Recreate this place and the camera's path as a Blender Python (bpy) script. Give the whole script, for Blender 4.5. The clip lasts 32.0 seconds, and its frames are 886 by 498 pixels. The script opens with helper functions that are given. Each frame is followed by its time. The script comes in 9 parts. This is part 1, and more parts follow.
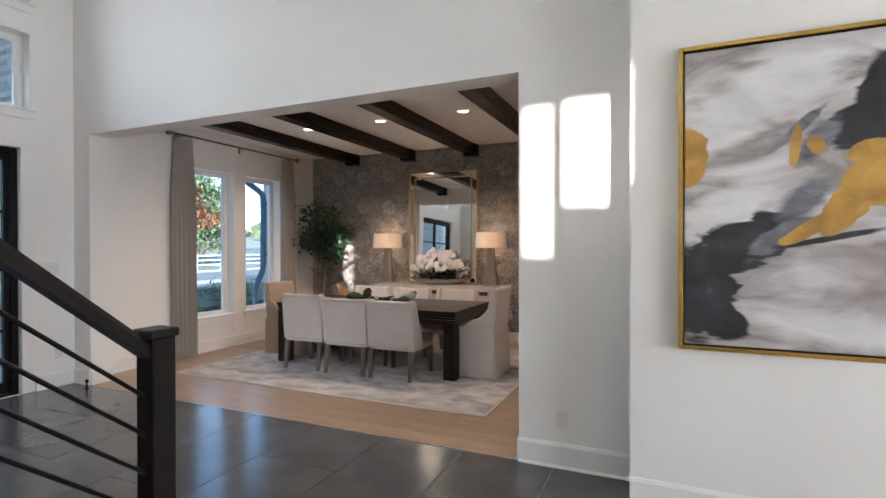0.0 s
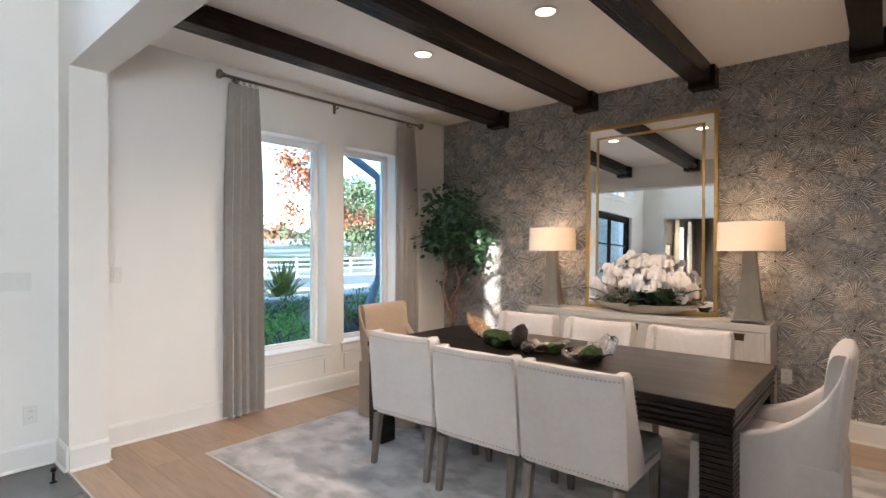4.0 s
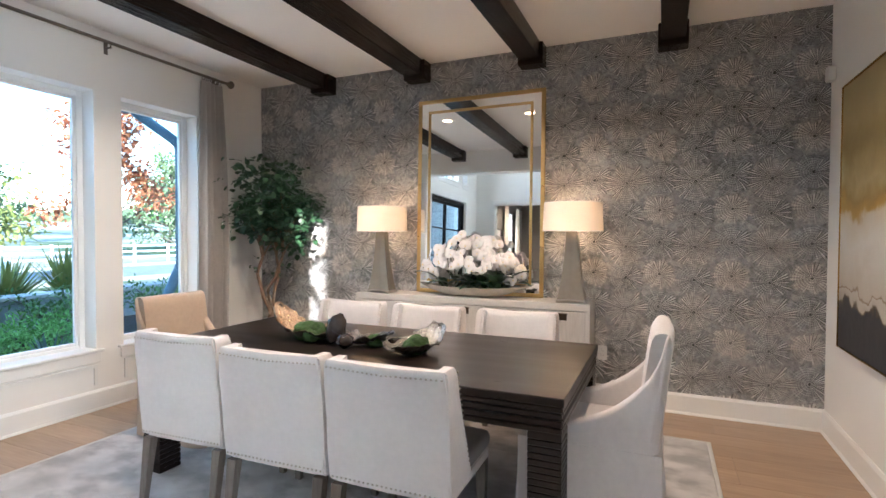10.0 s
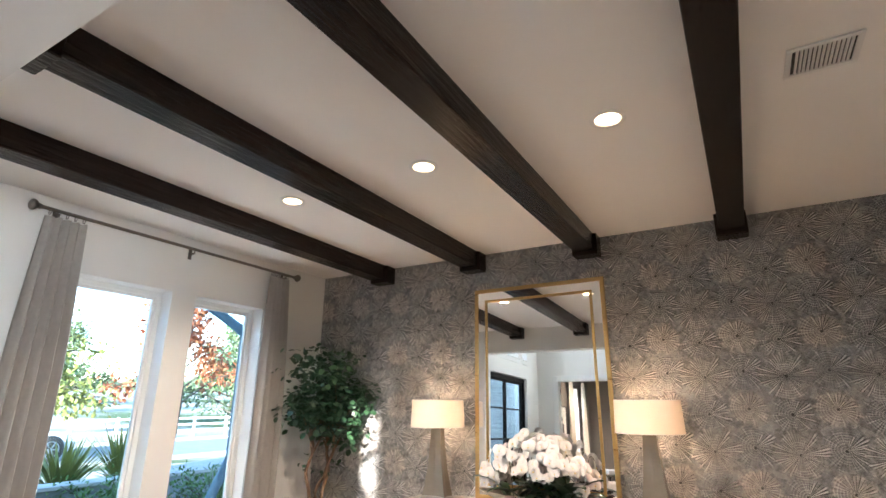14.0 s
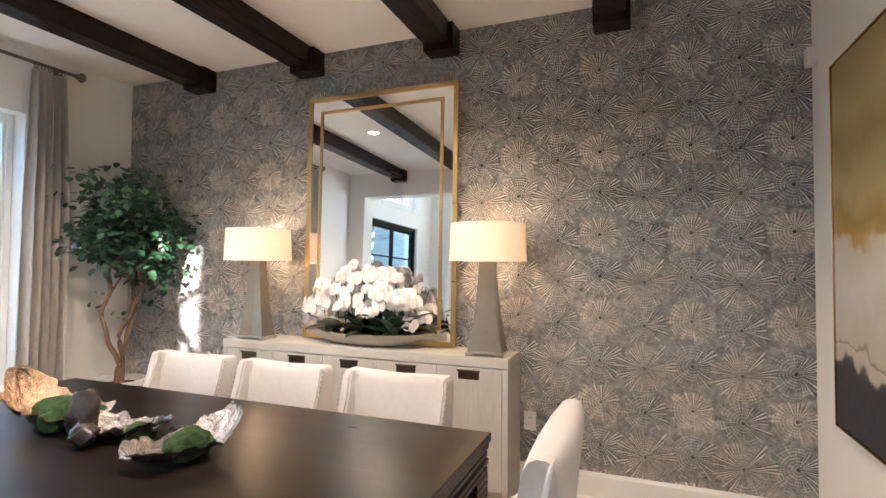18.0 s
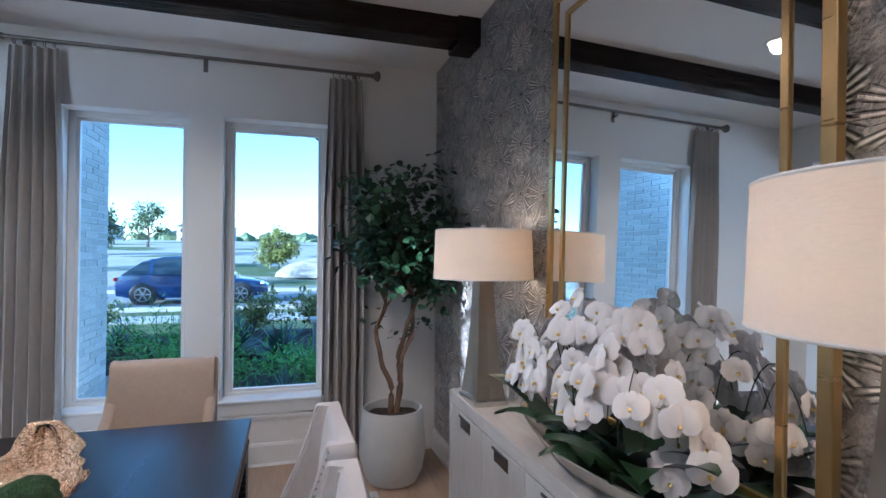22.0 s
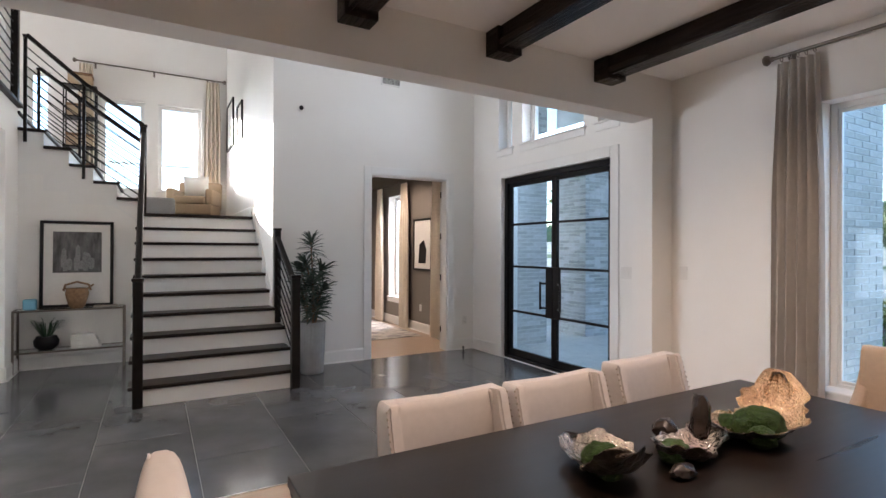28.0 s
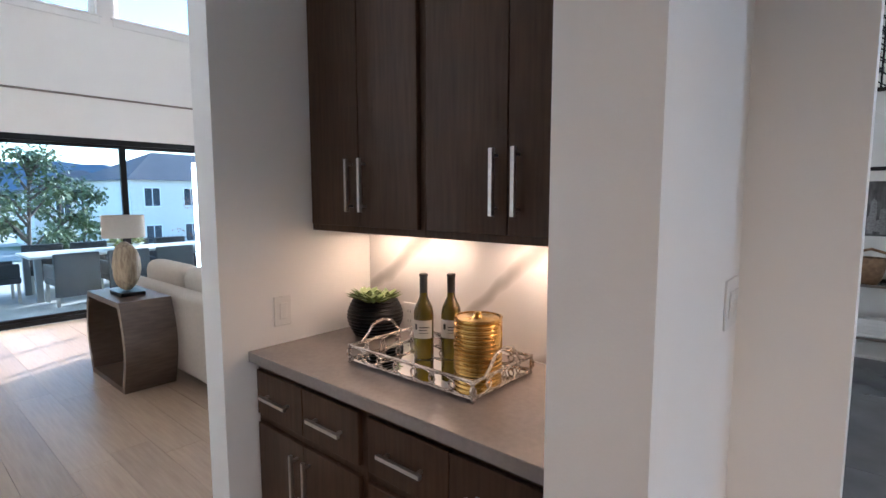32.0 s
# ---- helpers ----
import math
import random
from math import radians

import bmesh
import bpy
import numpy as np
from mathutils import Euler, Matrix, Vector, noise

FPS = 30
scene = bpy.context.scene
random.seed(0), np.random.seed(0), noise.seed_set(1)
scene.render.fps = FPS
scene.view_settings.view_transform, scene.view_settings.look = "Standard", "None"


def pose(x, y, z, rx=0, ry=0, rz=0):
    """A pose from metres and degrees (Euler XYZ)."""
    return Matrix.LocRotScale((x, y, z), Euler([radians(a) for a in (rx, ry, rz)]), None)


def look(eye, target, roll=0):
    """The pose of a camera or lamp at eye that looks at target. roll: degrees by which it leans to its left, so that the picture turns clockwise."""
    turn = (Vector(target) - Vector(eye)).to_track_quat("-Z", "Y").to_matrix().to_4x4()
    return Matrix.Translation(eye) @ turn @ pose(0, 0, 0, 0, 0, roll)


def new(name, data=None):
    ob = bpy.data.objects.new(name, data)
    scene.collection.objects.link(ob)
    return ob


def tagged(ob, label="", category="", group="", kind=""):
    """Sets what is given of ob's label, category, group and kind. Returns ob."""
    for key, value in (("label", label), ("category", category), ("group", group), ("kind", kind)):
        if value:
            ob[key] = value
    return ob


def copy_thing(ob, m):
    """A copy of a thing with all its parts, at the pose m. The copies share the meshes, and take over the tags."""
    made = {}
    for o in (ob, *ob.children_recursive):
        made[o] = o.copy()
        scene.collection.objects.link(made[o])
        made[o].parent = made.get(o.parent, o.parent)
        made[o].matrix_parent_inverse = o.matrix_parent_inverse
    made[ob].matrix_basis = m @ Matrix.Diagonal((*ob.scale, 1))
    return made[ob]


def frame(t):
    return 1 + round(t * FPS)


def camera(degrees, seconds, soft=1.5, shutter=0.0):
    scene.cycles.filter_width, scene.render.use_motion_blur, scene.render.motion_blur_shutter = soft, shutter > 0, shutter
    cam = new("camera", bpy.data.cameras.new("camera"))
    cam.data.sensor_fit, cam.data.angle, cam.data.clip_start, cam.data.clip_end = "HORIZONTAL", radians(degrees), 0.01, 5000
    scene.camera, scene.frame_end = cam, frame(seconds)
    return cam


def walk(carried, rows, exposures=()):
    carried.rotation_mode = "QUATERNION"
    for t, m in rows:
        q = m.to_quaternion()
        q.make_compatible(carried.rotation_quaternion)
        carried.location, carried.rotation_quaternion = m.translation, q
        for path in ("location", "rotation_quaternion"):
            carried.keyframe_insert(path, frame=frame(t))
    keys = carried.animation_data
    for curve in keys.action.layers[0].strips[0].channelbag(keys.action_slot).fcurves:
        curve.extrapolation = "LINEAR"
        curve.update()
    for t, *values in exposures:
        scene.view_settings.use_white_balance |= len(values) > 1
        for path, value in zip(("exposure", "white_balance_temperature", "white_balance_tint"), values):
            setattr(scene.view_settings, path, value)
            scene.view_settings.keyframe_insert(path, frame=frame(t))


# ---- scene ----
cam = camera(82.4, 32.0, shutter=0.0)
PATH = [
    (0, (0.659, 0.816, 1.454), (-0.156, 2.642, 1.441), -0.1),
    (0.5, (0.51, 1.188, 1.443), (-0.395, 2.971, 1.438), -0.0),
    (1, (0.319, 1.514, 1.44), (-0.688, 3.242, 1.441), -0.0),
    (1.5, (0.14, 1.861, 1.434), (-0.971, 3.524, 1.441), -0.0),
    (2, (-0.095, 2.186, 1.432), (-1.264, 3.808, 1.443), -0.1),
    (2.5, (-0.315, 2.508, 1.439), (-1.547, 4.084, 1.443), -0.1),
    (3, (-0.513, 2.819, 1.445), (-1.811, 4.341, 1.449), 0.0),
    (3.5, (-0.736, 3.083, 1.432), (-2.061, 4.581, 1.436), 0.0),
    (5.5, (-1.162, 3.576, 1.468), (-2.309, 5.214, 1.44), -0.0),
    (6, (-1.178, 3.602, 1.464), (-2.189, 5.327, 1.434), 0.0),
    (6.5, (-1.172, 3.632, 1.455), (-2.011, 5.447, 1.42), -0.1),
    (7, (-1.152, 3.667, 1.446), (-1.811, 5.555, 1.408), -0.0),
    (7.5, (-1.136, 3.701, 1.429), (-1.631, 5.639, 1.391), 0.0),
    (8, (-1.133, 3.717, 1.434), (-1.507, 5.682, 1.384), 0.1),
    (8.5, (-1.136, 3.723, 1.425), (-1.455, 5.697, 1.37), 0.2),
    (9, (-1.109, 3.709, 1.418), (-1.545, 5.661, 1.364), 0.2),
    (9.5, (-1.075, 3.715, 1.430), (-1.700, 5.611, 1.365), 0.1),
    (10, (-1.061, 3.786, 1.378), (-1.860, 5.619, 1.328), 0.2),
    (10.5, (-1.082, 3.765, 1.370), (-1.997, 5.543, 1.320), 0.3),
    (11, (-1.101, 3.803, 1.392), (-2.105, 5.532, 1.403), 0.2),
    (11.5, (-1.112, 3.841, 1.45), (-2.134, 5.557, 1.561), 0.4),
    (12, (-1.1, 3.874, 1.518), (-2.122, 5.579, 1.737), 0.4),
    (12.5, (-1.083, 3.878, 1.579), (-2.098, 5.566, 1.927), 0.4),
    (13, (-1.078, 3.869, 1.623), (-2.073, 5.534, 2.11), 0.5),
    (13.5, (-1.074, 3.865, 1.649), (-2.05, 5.509, 2.237), 0.5),
    (15.5, (-1.138, 3.856, 1.382), (-2.048, 5.583, 1.818), 0.6),
    (16, (-1.104, 3.938, 1.36), (-1.996, 5.701, 1.671), 0.6),
    (16.5, (-1.049, 4.087, 1.349), (-1.883, 5.895, 1.543), 0.5),
    (17, (-0.978, 4.331, 1.351), (-1.757, 6.168, 1.477), 0.6),
    (17.5, (-0.918, 4.631, 1.371), (-1.661, 6.486, 1.454), 0.4),
    (18, (-0.861, 4.927, 1.398), (-1.588, 6.789, 1.461), 0.4),
    (18.5, (-0.779, 5.232, 1.409), (-1.534, 7.083, 1.462), 0.4),
    (19, (-0.721, 5.54, 1.427), (-1.567, 7.351, 1.469), 0.3),
    (19.5, (-0.747, 5.845, 1.455), (-1.731, 7.586, 1.487), 0.4),
    (20, (-0.779, 6.171, 1.453), (-1.959, 7.785, 1.481), 0.4),
    (20.5, (-0.887, 6.46, 1.468), (-2.282, 7.893, 1.505), 0.4),
    (21, (-1.030, 6.730, 1.520), (-2.659, 7.891, 1.531), 0.3),
    (21.5, (-1.180, 6.890, 1.514), (-2.972, 7.778, 1.540), 0.3),
    (22, (-1.245, 7.020, 1.532), (-3.160, 7.598, 1.556), 0.4),
    (22.5, (-1.215, 7.090, 1.512), (-3.189, 7.415, 1.549), 0.3),
    (23, (-1.168, 7.180, 1.504), (-3.165, 7.285, 1.559), 0.2),
    (23.5, (-1.150, 7.270, 1.509), (-3.146, 7.145, 1.568), 0.2),
    (24, (-1.180, 7.380, 1.487), (-3.152, 7.051, 1.542), 0.3),
    (24.5, (-1.165, 7.410, 1.471), (-3.102, 6.917, 1.518), 0.2),
    (26.5, (-1.064, 7.418, 1.467), (-2.673, 6.229, 1.474), 0.3),
    (27, (-1.064, 7.408, 1.453), (-2.513, 6.028, 1.459), 0.2),
    (27.5, (-1.052, 7.390, 1.446), (-2.296, 5.824, 1.454), 0.3),
    (28, (-1.045, 7.351, 1.453), (-2.036, 5.613, 1.455), 0.2),
    (28.5, (-0.979, 7.306, 1.464), (-1.701, 5.440, 1.460), 0.3),
    (29, (-0.926, 7.181, 1.466), (-1.313, 5.218, 1.454), 0.3),
    (29.5, (-0.863, 6.936, 1.474), (-0.893, 4.936, 1.463), 0.2),
    (30, (-0.823, 6.677, 1.473), (-0.483, 4.706, 1.45), 0.0),
    (30.5, (-0.753, 6.402, 1.467), (-0.071, 4.522, 1.453), -0.3),
    (31, (-0.594, 6.158, 1.477), (0.386, 4.415, 1.436), 0.0),
    (31.5, (-0.45, 5.985, 1.485), (0.72, 4.364, 1.41), 0.3),
    (32, (-0.30, 5.795, 1.534), (1.005, 4.294, 1.323), -0.1),
]
# seconds, stops, white balance and tint of the automatic exposure
EXPOSURES = [(0, 1.93, 6300, 20), (2, 1.98, 6250, 19), (3.5, 2.35, 6150, 16), (6, 2.82, 6000, 14), (9, 2.87, 5700, 13), (10, 2.82, 5750, 13), (11, 2.8, 5950, 13), (13, 2.9, 6100, 14), (16, 3.0, 6000, 14), (19, 3.12, 5850, 12), (20, 2.95, 5550, 12), (21, 2.3, 5200, 13),
             (22, 1.9, 4800, 13), (23, 2.05, 5200, 15), (24.5, 2.12, 5300, 16), (26.5, 1.88, 5850, 20), (27.5, 2.0, 6400, 22), (28.5, 2.22, 6250, 21), (30, 2.18, 5600, 18), (32, 2.28, 5500, 18)]
walk(cam, [(t, look(eye, target, roll)) for t, eye, target, roll in PATH], EXPOSURES)

# ---- world, sun, lights ----
SUN_AZ, SUN_EL = 23.3, 12.6          # degrees from -y towards +x, and above the horizon
world = bpy.data.worlds.new("world")
scene.world = world
world.use_nodes = True
wn = world.node_tree.nodes
sky = wn.new("ShaderNodeTexSky")
sky.sky_type = "NISHITA"
sky.sun_disc = False
sky.sun_elevation = radians(SUN_EL)
sky.sun_rotation = radians(180 - SUN_AZ)
sky.air_density, sky.dust_density, sky.ozone_density = 1.0, 0.02, 1.2
wn["Background"].inputs["Strength"].default_value = 0.15
world.node_tree.links.new(sky.outputs[0], wn["Background"].inputs["Color"])


def lamp(name, kind, m, energy, color=(1, 1, 1), size=0.1, size_y=0.0, spot=0.0):
    data = bpy.data.lights.new(name, kind)
    data.energy, data.color = energy, color
    if kind == "AREA":
        data.size = size
        if size_y:
            data.shape, data.size_y = "RECTANGLE", size_y
    elif kind in ("POINT", "SPOT"):
        data.shadow_soft_size = size
        if kind == "SPOT":
            data.spot_size, data.spot_blend = radians(spot), 0.6
    ob = new(name, data)
    ob.matrix_world = m
    return ob


sun_dir = Vector((math.sin(radians(SUN_AZ)) * math.cos(radians(SUN_EL)), -math.cos(radians(SUN_AZ)) * math.cos(radians(SUN_EL)), math.sin(radians(SUN_EL))))
sun = lamp("sun", "SUN", look(sun_dir * 50, (0, 0, 0)), 4.5, (1.0, 0.91, 0.78))
sun.data.angle = radians(0.5)

SKYBLUE = (0.48, 0.72, 1.0)
# daylight coming in through the real openings
lamp("daylight_window_a", "AREA", look((-5.75, 5.95, 2.85), (-0.6, 5.95, 1.2)), 2.0, SKYBLUE, 0.75, 0.5)
lamp("daylight_window_b", "AREA", look((-5.75, 6.92, 2.85), (-0.6, 6.92, 1.2)), 2.0, SKYBLUE, 0.75, 0.5)
lamp("daylight_front_door", "AREA", look((-5.8, 2.7, 2.85), (-3.2, 2.7, 0.3)), 7, (0.72, 0.86, 1.0), 1.7, 0.5)
lamp("daylight_clerestory", "AREA", look((-5.5, 2.73, 4.1), (0, 2.6, 2.4)), 5, (1.0, 0.97, 0.92), 1.0, 0.95)
lamp("daylight_living", "AREA", look((7.6, 0.5, 1.1), (0, 2.0, 1.2)), 60, (1.0, 0.96, 0.90), 3.7, 1.9)
lamp("daylight_study", "AREA", look((-5.75, -1.65, 2.85), (-3.2, -1.65, 0.3)), 42, (1.0, 0.97, 0.93), 0.8, 0.5)
WARM = (1.0, 0.82, 0.62)
# added lamps stand in for sunlit ground throwing light up through the dining windows
for wy in (5.95, 6.92):
    lamp("ground_bounce_fill", "AREA", look((-5.72, wy, 0.14), (-3.6, wy, 3.0)), 1.3, (1.0, 0.94, 0.86), 0.7, 0.3)
for cx in (-3.709, -2.60, -1.50):
    lamp("downlight_bulb", "SPOT", look((cx, 6.23, 2.975), (cx, 6.23, 0)), 17, (1.0, 0.78, 0.57), 0.05, spot=145)
# unseen ceiling spots, added to brighten the study
for cx, cy in ((-4.3, -0.6), (-3.4, -2.0)):
    lamp("study_fill_spot", "SPOT", look((cx, cy, 2.975), (cx, cy, 0)), 26, WARM, 0.05, spot=140)

# ---- materials ----
def mat(name, color, rough=0.5, metal=0.0, vary=0.08, scale=8.0, bump=0.0, bscale=None, stretch=(1, 1, 1), color2=None, coat=0.0, sheen=0.0, rvar=0.0, rand=0.0, trans=0.0, detail=5.0, spec=0.5):
    """A principled surface whose colour wanders at two scales, with relief."""
    m = bpy.data.materials.new(name)
    m.use_nodes = True
    nt = m.node_tree
    b = nt.nodes["Principled BSDF"]
    L = nt.links.new
    geo = nt.nodes.new("ShaderNodeTexCoord")
    mp = nt.nodes.new("ShaderNodeMapping")
    mp.inputs["Scale"].default_value = stretch
    L(geo.outputs["Object"], mp.inputs[0])
    n1, n2 = nt.nodes.new("ShaderNodeTexNoise"), nt.nodes.new("ShaderNodeTexNoise")
    n1.inputs["Scale"].default_value, n1.inputs["Detail"].default_value = scale, detail
    n2.inputs["Scale"].default_value, n2.inputs["Detail"].default_value = scale * 0.13, 3.0
    L(mp.outputs[0], n1.inputs[0])
    L(mp.outputs[0], n2.inputs[0])
    avg = nt.nodes.new("ShaderNodeMath")
    avg.operation = "ADD"
    h1 = nt.nodes.new("ShaderNodeMath")
    h1.operation = "MULTIPLY"
    h1.inputs[1].default_value = 0.6
    h2 = nt.nodes.new("ShaderNodeMath")
    h2.operation = "MULTIPLY"
    h2.inputs[1].default_value = 0.4
    L(n1.outputs[0], h1.inputs[0])
    L(n2.outputs[0], h2.inputs[0])
    L(h1.outputs[0], avg.inputs[0])
    L(h2.outputs[0], avg.inputs[1])
    ramp = nt.nodes.new("ShaderNodeValToRGB")
    c2 = color2 or tuple(min(1, c * (1 + vary)) for c in color)
    c1 = color if color2 else tuple(c * (1 - vary) for c in color)
    ramp.color_ramp.elements[0].position, ramp.color_ramp.elements[1].position = 0.34, 0.66
    ramp.color_ramp.elements[0].color, ramp.color_ramp.elements[1].color = (*c1, 1), (*c2, 1)
    L(avg.outputs[0], ramp.inputs[0])
    out = ramp.outputs[0]
    if rand:
        oi = nt.nodes.new("ShaderNodeObjectInfo")
        hsv = nt.nodes.new("ShaderNodeHueSaturation")
        mr = nt.nodes.new("ShaderNodeMapRange")
        mr.inputs["To Min"].default_value, mr.inputs["To Max"].default_value = 1 - rand, 1 + rand
        L(oi.outputs["Random"], mr.inputs["Value"])
        L(mr.outputs[0], hsv.inputs["Value"])
        L(out, hsv.inputs["Color"])
        out = hsv.outputs[0]
    L(out, b.inputs["Base Color"])
    b.inputs["Roughness"].default_value, b.inputs["Metallic"].default_value = rough, metal
    b.inputs["Specular IOR Level"].default_value = spec
    b.inputs["Coat Weight"].default_value = coat
    b.inputs["Coat Roughness"].default_value = 0.08
    b.inputs["Sheen Weight"].default_value = sheen
    b.inputs["Transmission Weight"].default_value = trans
    if rvar:
        mr2 = nt.nodes.new("ShaderNodeMapRange")
        mr2.inputs["To Min"].default_value, mr2.inputs["To Max"].default_value = max(0.02, rough - rvar), rough + rvar
        L(n2.outputs[0], mr2.inputs["Value"])
        L(mr2.outputs[0], b.inputs["Roughness"])
    if bump:
        nb = n1
        if bscale:
            nb = nt.nodes.new("ShaderNodeTexNoise")
            nb.inputs["Scale"].default_value, nb.inputs["Detail"].default_value = bscale, 4.0
            L(mp.outputs[0], nb.inputs[0])
        bp = nt.nodes.new("ShaderNodeBump")
        bp.inputs["Strength"].default_value, bp.inputs["Distance"].default_value = bump, 0.01
        L(nb.outputs[0], bp.inputs["Height"])
        L(bp.outputs[0], b.inputs["Normal"])
    return m


def glow(name, color, strength, base=(0.9, 0.9, 0.88)):
    m = mat(name, base, 0.6)
    b = m.node_tree.nodes["Principled BSDF"]
    b.inputs["Emission Color"].default_value = (*color, 1)
    b.inputs["Emission Strength"].default_value = strength
    return m


def glass(name, tint=(1, 1, 1), rough=0.0, ior=1.45):
    m = bpy.data.materials.new(name)
    m.use_nodes = True
    b = m.node_tree.nodes["Principled BSDF"]
    b.inputs["Base Color"].default_value = (*tint, 1)
    b.inputs["Transmission Weight"].default_value = 1.0
    b.inputs["Roughness"].default_value = rough
    b.inputs["IOR"].default_value = ior
    return m


M_WALL = mat("wall_paint", (0.82, 0.81, 0.78), 0.6, vary=0.012, scale=3.0, bump=0.05, bscale=140)
M_TRIM = mat("trim_paint", (0.80, 0.80, 0.78), 0.38, vary=0.015, scale=5.0, bump=0.02, bscale=60)
M_CEIL = mat("ceiling_paint", (0.89, 0.875, 0.85), 0.8, vary=0.012, scale=2.0, bump=0.06, bscale=110)
M_BEAM = mat("stained_beam", (0.008, 0.005, 0.004), 0.24, color2=(0.018, 0.011, 0.008), scale=9, stretch=(5, 0.5, 5), bump=0.6, rvar=0.12, spec=0.20)
M_TABLE = mat("espresso_wood", (0.010, 0.0065, 0.005), 0.31, color2=(0.014, 0.009, 0.007), scale=9, stretch=(0.7, 7, 7), bump=0.012, rvar=0.08, spec=0.3)
M_OAK = mat("oak_plank", (0.36, 0.25, 0.165), 0.36, color2=(0.47, 0.34, 0.235), scale=6, stretch=(0.6, 8, 1), bump=0.06, rvar=0.1, rand=0.10)
M_TILE = mat("charcoal_porcelain", (0.074, 0.078, 0.080), 0.18, color2=(0.140, 0.144, 0.146), scale=2.2, bump=0.02, bscale=40, rvar=0.07, rand=0.10)
M_GROUT = mat("grey_grout", (0.30, 0.30, 0.29), 0.85, scale=30)
M_LINEN = mat("white_upholstery", (0.61, 0.565, 0.54), 0.85, vary=0.04, scale=40, bump=0.25, bscale=420, sheen=0.25)
M_TANLINEN = mat("tan_linen", (0.46, 0.36, 0.275), 0.88, vary=0.05, scale=40, bump=0.25, bscale=420, sheen=0.2)
M_SEATGREY = mat("grey_seat_fabric", (0.30, 0.30, 0.30), 0.7, vary=0.06, scale=40, bump=0.2, bscale=400)
M_LEG = mat("grey_washed_leg", (0.12, 0.10, 0.085), 0.5, color2=(0.19, 0.16, 0.135), scale=14, stretch=(6, 6, 0.8), bump=0.1)
M_NAIL = mat("nailhead_metal", (0.42, 0.38, 0.32), 0.3, metal=1.0)
M_BRASS = mat("brushed_brass", (0.56, 0.38, 0.16), 0.30, metal=1.0, vary=0.03, scale=30, stretch=(1, 1, 8), rvar=0.08)
M_GOLD = mat("gold_leaf", (0.62, 0.40, 0.12), 0.22, metal=1.0, vary=0.15, scale=12, bump=0.1)
M_MIRROR = mat("mirror_silver", (0.90, 0.91, 0.90), 0.015, metal=1.0, vary=0.0)
M_BLACK = mat("black_steel", (0.008, 0.008, 0.009), 0.36, vary=0.2, scale=20, bump=0.03, spec=0.22)
M_STEEL = mat("brushed_nickel", (0.62, 0.60, 0.57), 0.28, metal=1.0, vary=0.08, scale=40, stretch=(1, 1, 10))
M_IRONROD = mat("pewter_rod", (0.20, 0.18, 0.16), 0.35, metal=1.0)
M_DRAPE = mat("greige_linen_drape", (0.43, 0.40, 0.365), 0.9, vary=0.06, scale=25, bump=0.2, bscale=300, sheen=0.2)
M_CREAMDRAPE = mat("cream_drape", (0.74, 0.67, 0.56), 0.9, vary=0.06, scale=25, bump=0.2, bscale=300)
M_SIDE = mat("cerused_white_oak", (0.47, 0.44, 0.40), 0.45, color2=(0.57, 0.54, 0.50), scale=16, stretch=(4, 4, 0.5), bump=0.12)
M_SIDETOP = mat("cerused_white_oak_top", (0.48, 0.45, 0.41), 0.42, color2=(0.58, 0.55, 0.51), scale=16, stretch=(0.5, 5, 4), bump=0.1)
M_PULL = mat("bronze_pull", (0.11, 0.085, 0.065), 0.35, metal=1.0)
M_POTWHITE = mat("matte_white_pot", (0.60, 0.59, 0.56), 0.7, vary=0.06, scale=14, bump=0.1, bscale=90)
M_POTGREY = mat("fluted_concrete_pot", (0.27, 0.275, 0.28), 0.6, vary=0.12, scale=10, bump=0.1)
M_SOIL = mat("bark_mulch", (0.05, 0.033, 0.022), 0.95, vary=0.4, scale=50, bump=0.8)
M_BARK = mat("twisted_trunk_bark", (0.13, 0.075, 0.045), 0.8, color2=(0.24, 0.15, 0.09), scale=18, stretch=(4, 4, 1), bump=0.4)
M_LEAF = mat("ficus_leaf", (0.016, 0.048, 0.026), 0.36, color2=(0.042, 0.105, 0.046), scale=3, rvar=0.08)
M_LEAF2 = mat("dracaena_leaf", (0.025, 0.045, 0.035), 0.4, color2=(0.06, 0.10, 0.07), scale=3)
M_MOSS = mat("moss", (0.012, 0.034, 0.006), 0.95, color2=(0.035, 0.080, 0.016), scale=60, bump=1.0, bscale=160)
M_SHELL = mat("gilded_shell", (0.50, 0.32, 0.19), 0.24, metal=0.95, color2=(0.88, 0.68, 0.50), scale=60, bump=1.0, bscale=110)
M_SILVERLEAF = mat("hammered_silver", (0.55, 0.50, 0.46), 0.18, metal=1.0, vary=0.35, scale=40, bump=1.0, bscale=95)
M_DARKROCK = mat("smoky_stone", (0.014, 0.010, 0.009), 0.25, color2=(0.05, 0.036, 0.03), scale=16, bump=0.5)
M_ORCHID = mat("orchid_petal", (0.76, 0.73, 0.725), 0.55, vary=0.03, scale=20, sheen=0.1)
M_ORCHIDC = mat("orchid_throat", (0.74, 0.56, 0.22), 0.6, vary=0.15)
M_STEM = mat("orchid_stem", (0.05, 0.06, 0.03), 0.6)
M_ORLEAF = mat("orchid_leaf", (0.012, 0.035, 0.014), 0.3, color2=(0.03, 0.07, 0.025), scale=6)
M_BOWL = mat("pearl_bowl", (0.60, 0.55, 0.48), 0.25, metal=0.4, vary=0.08, scale=20)
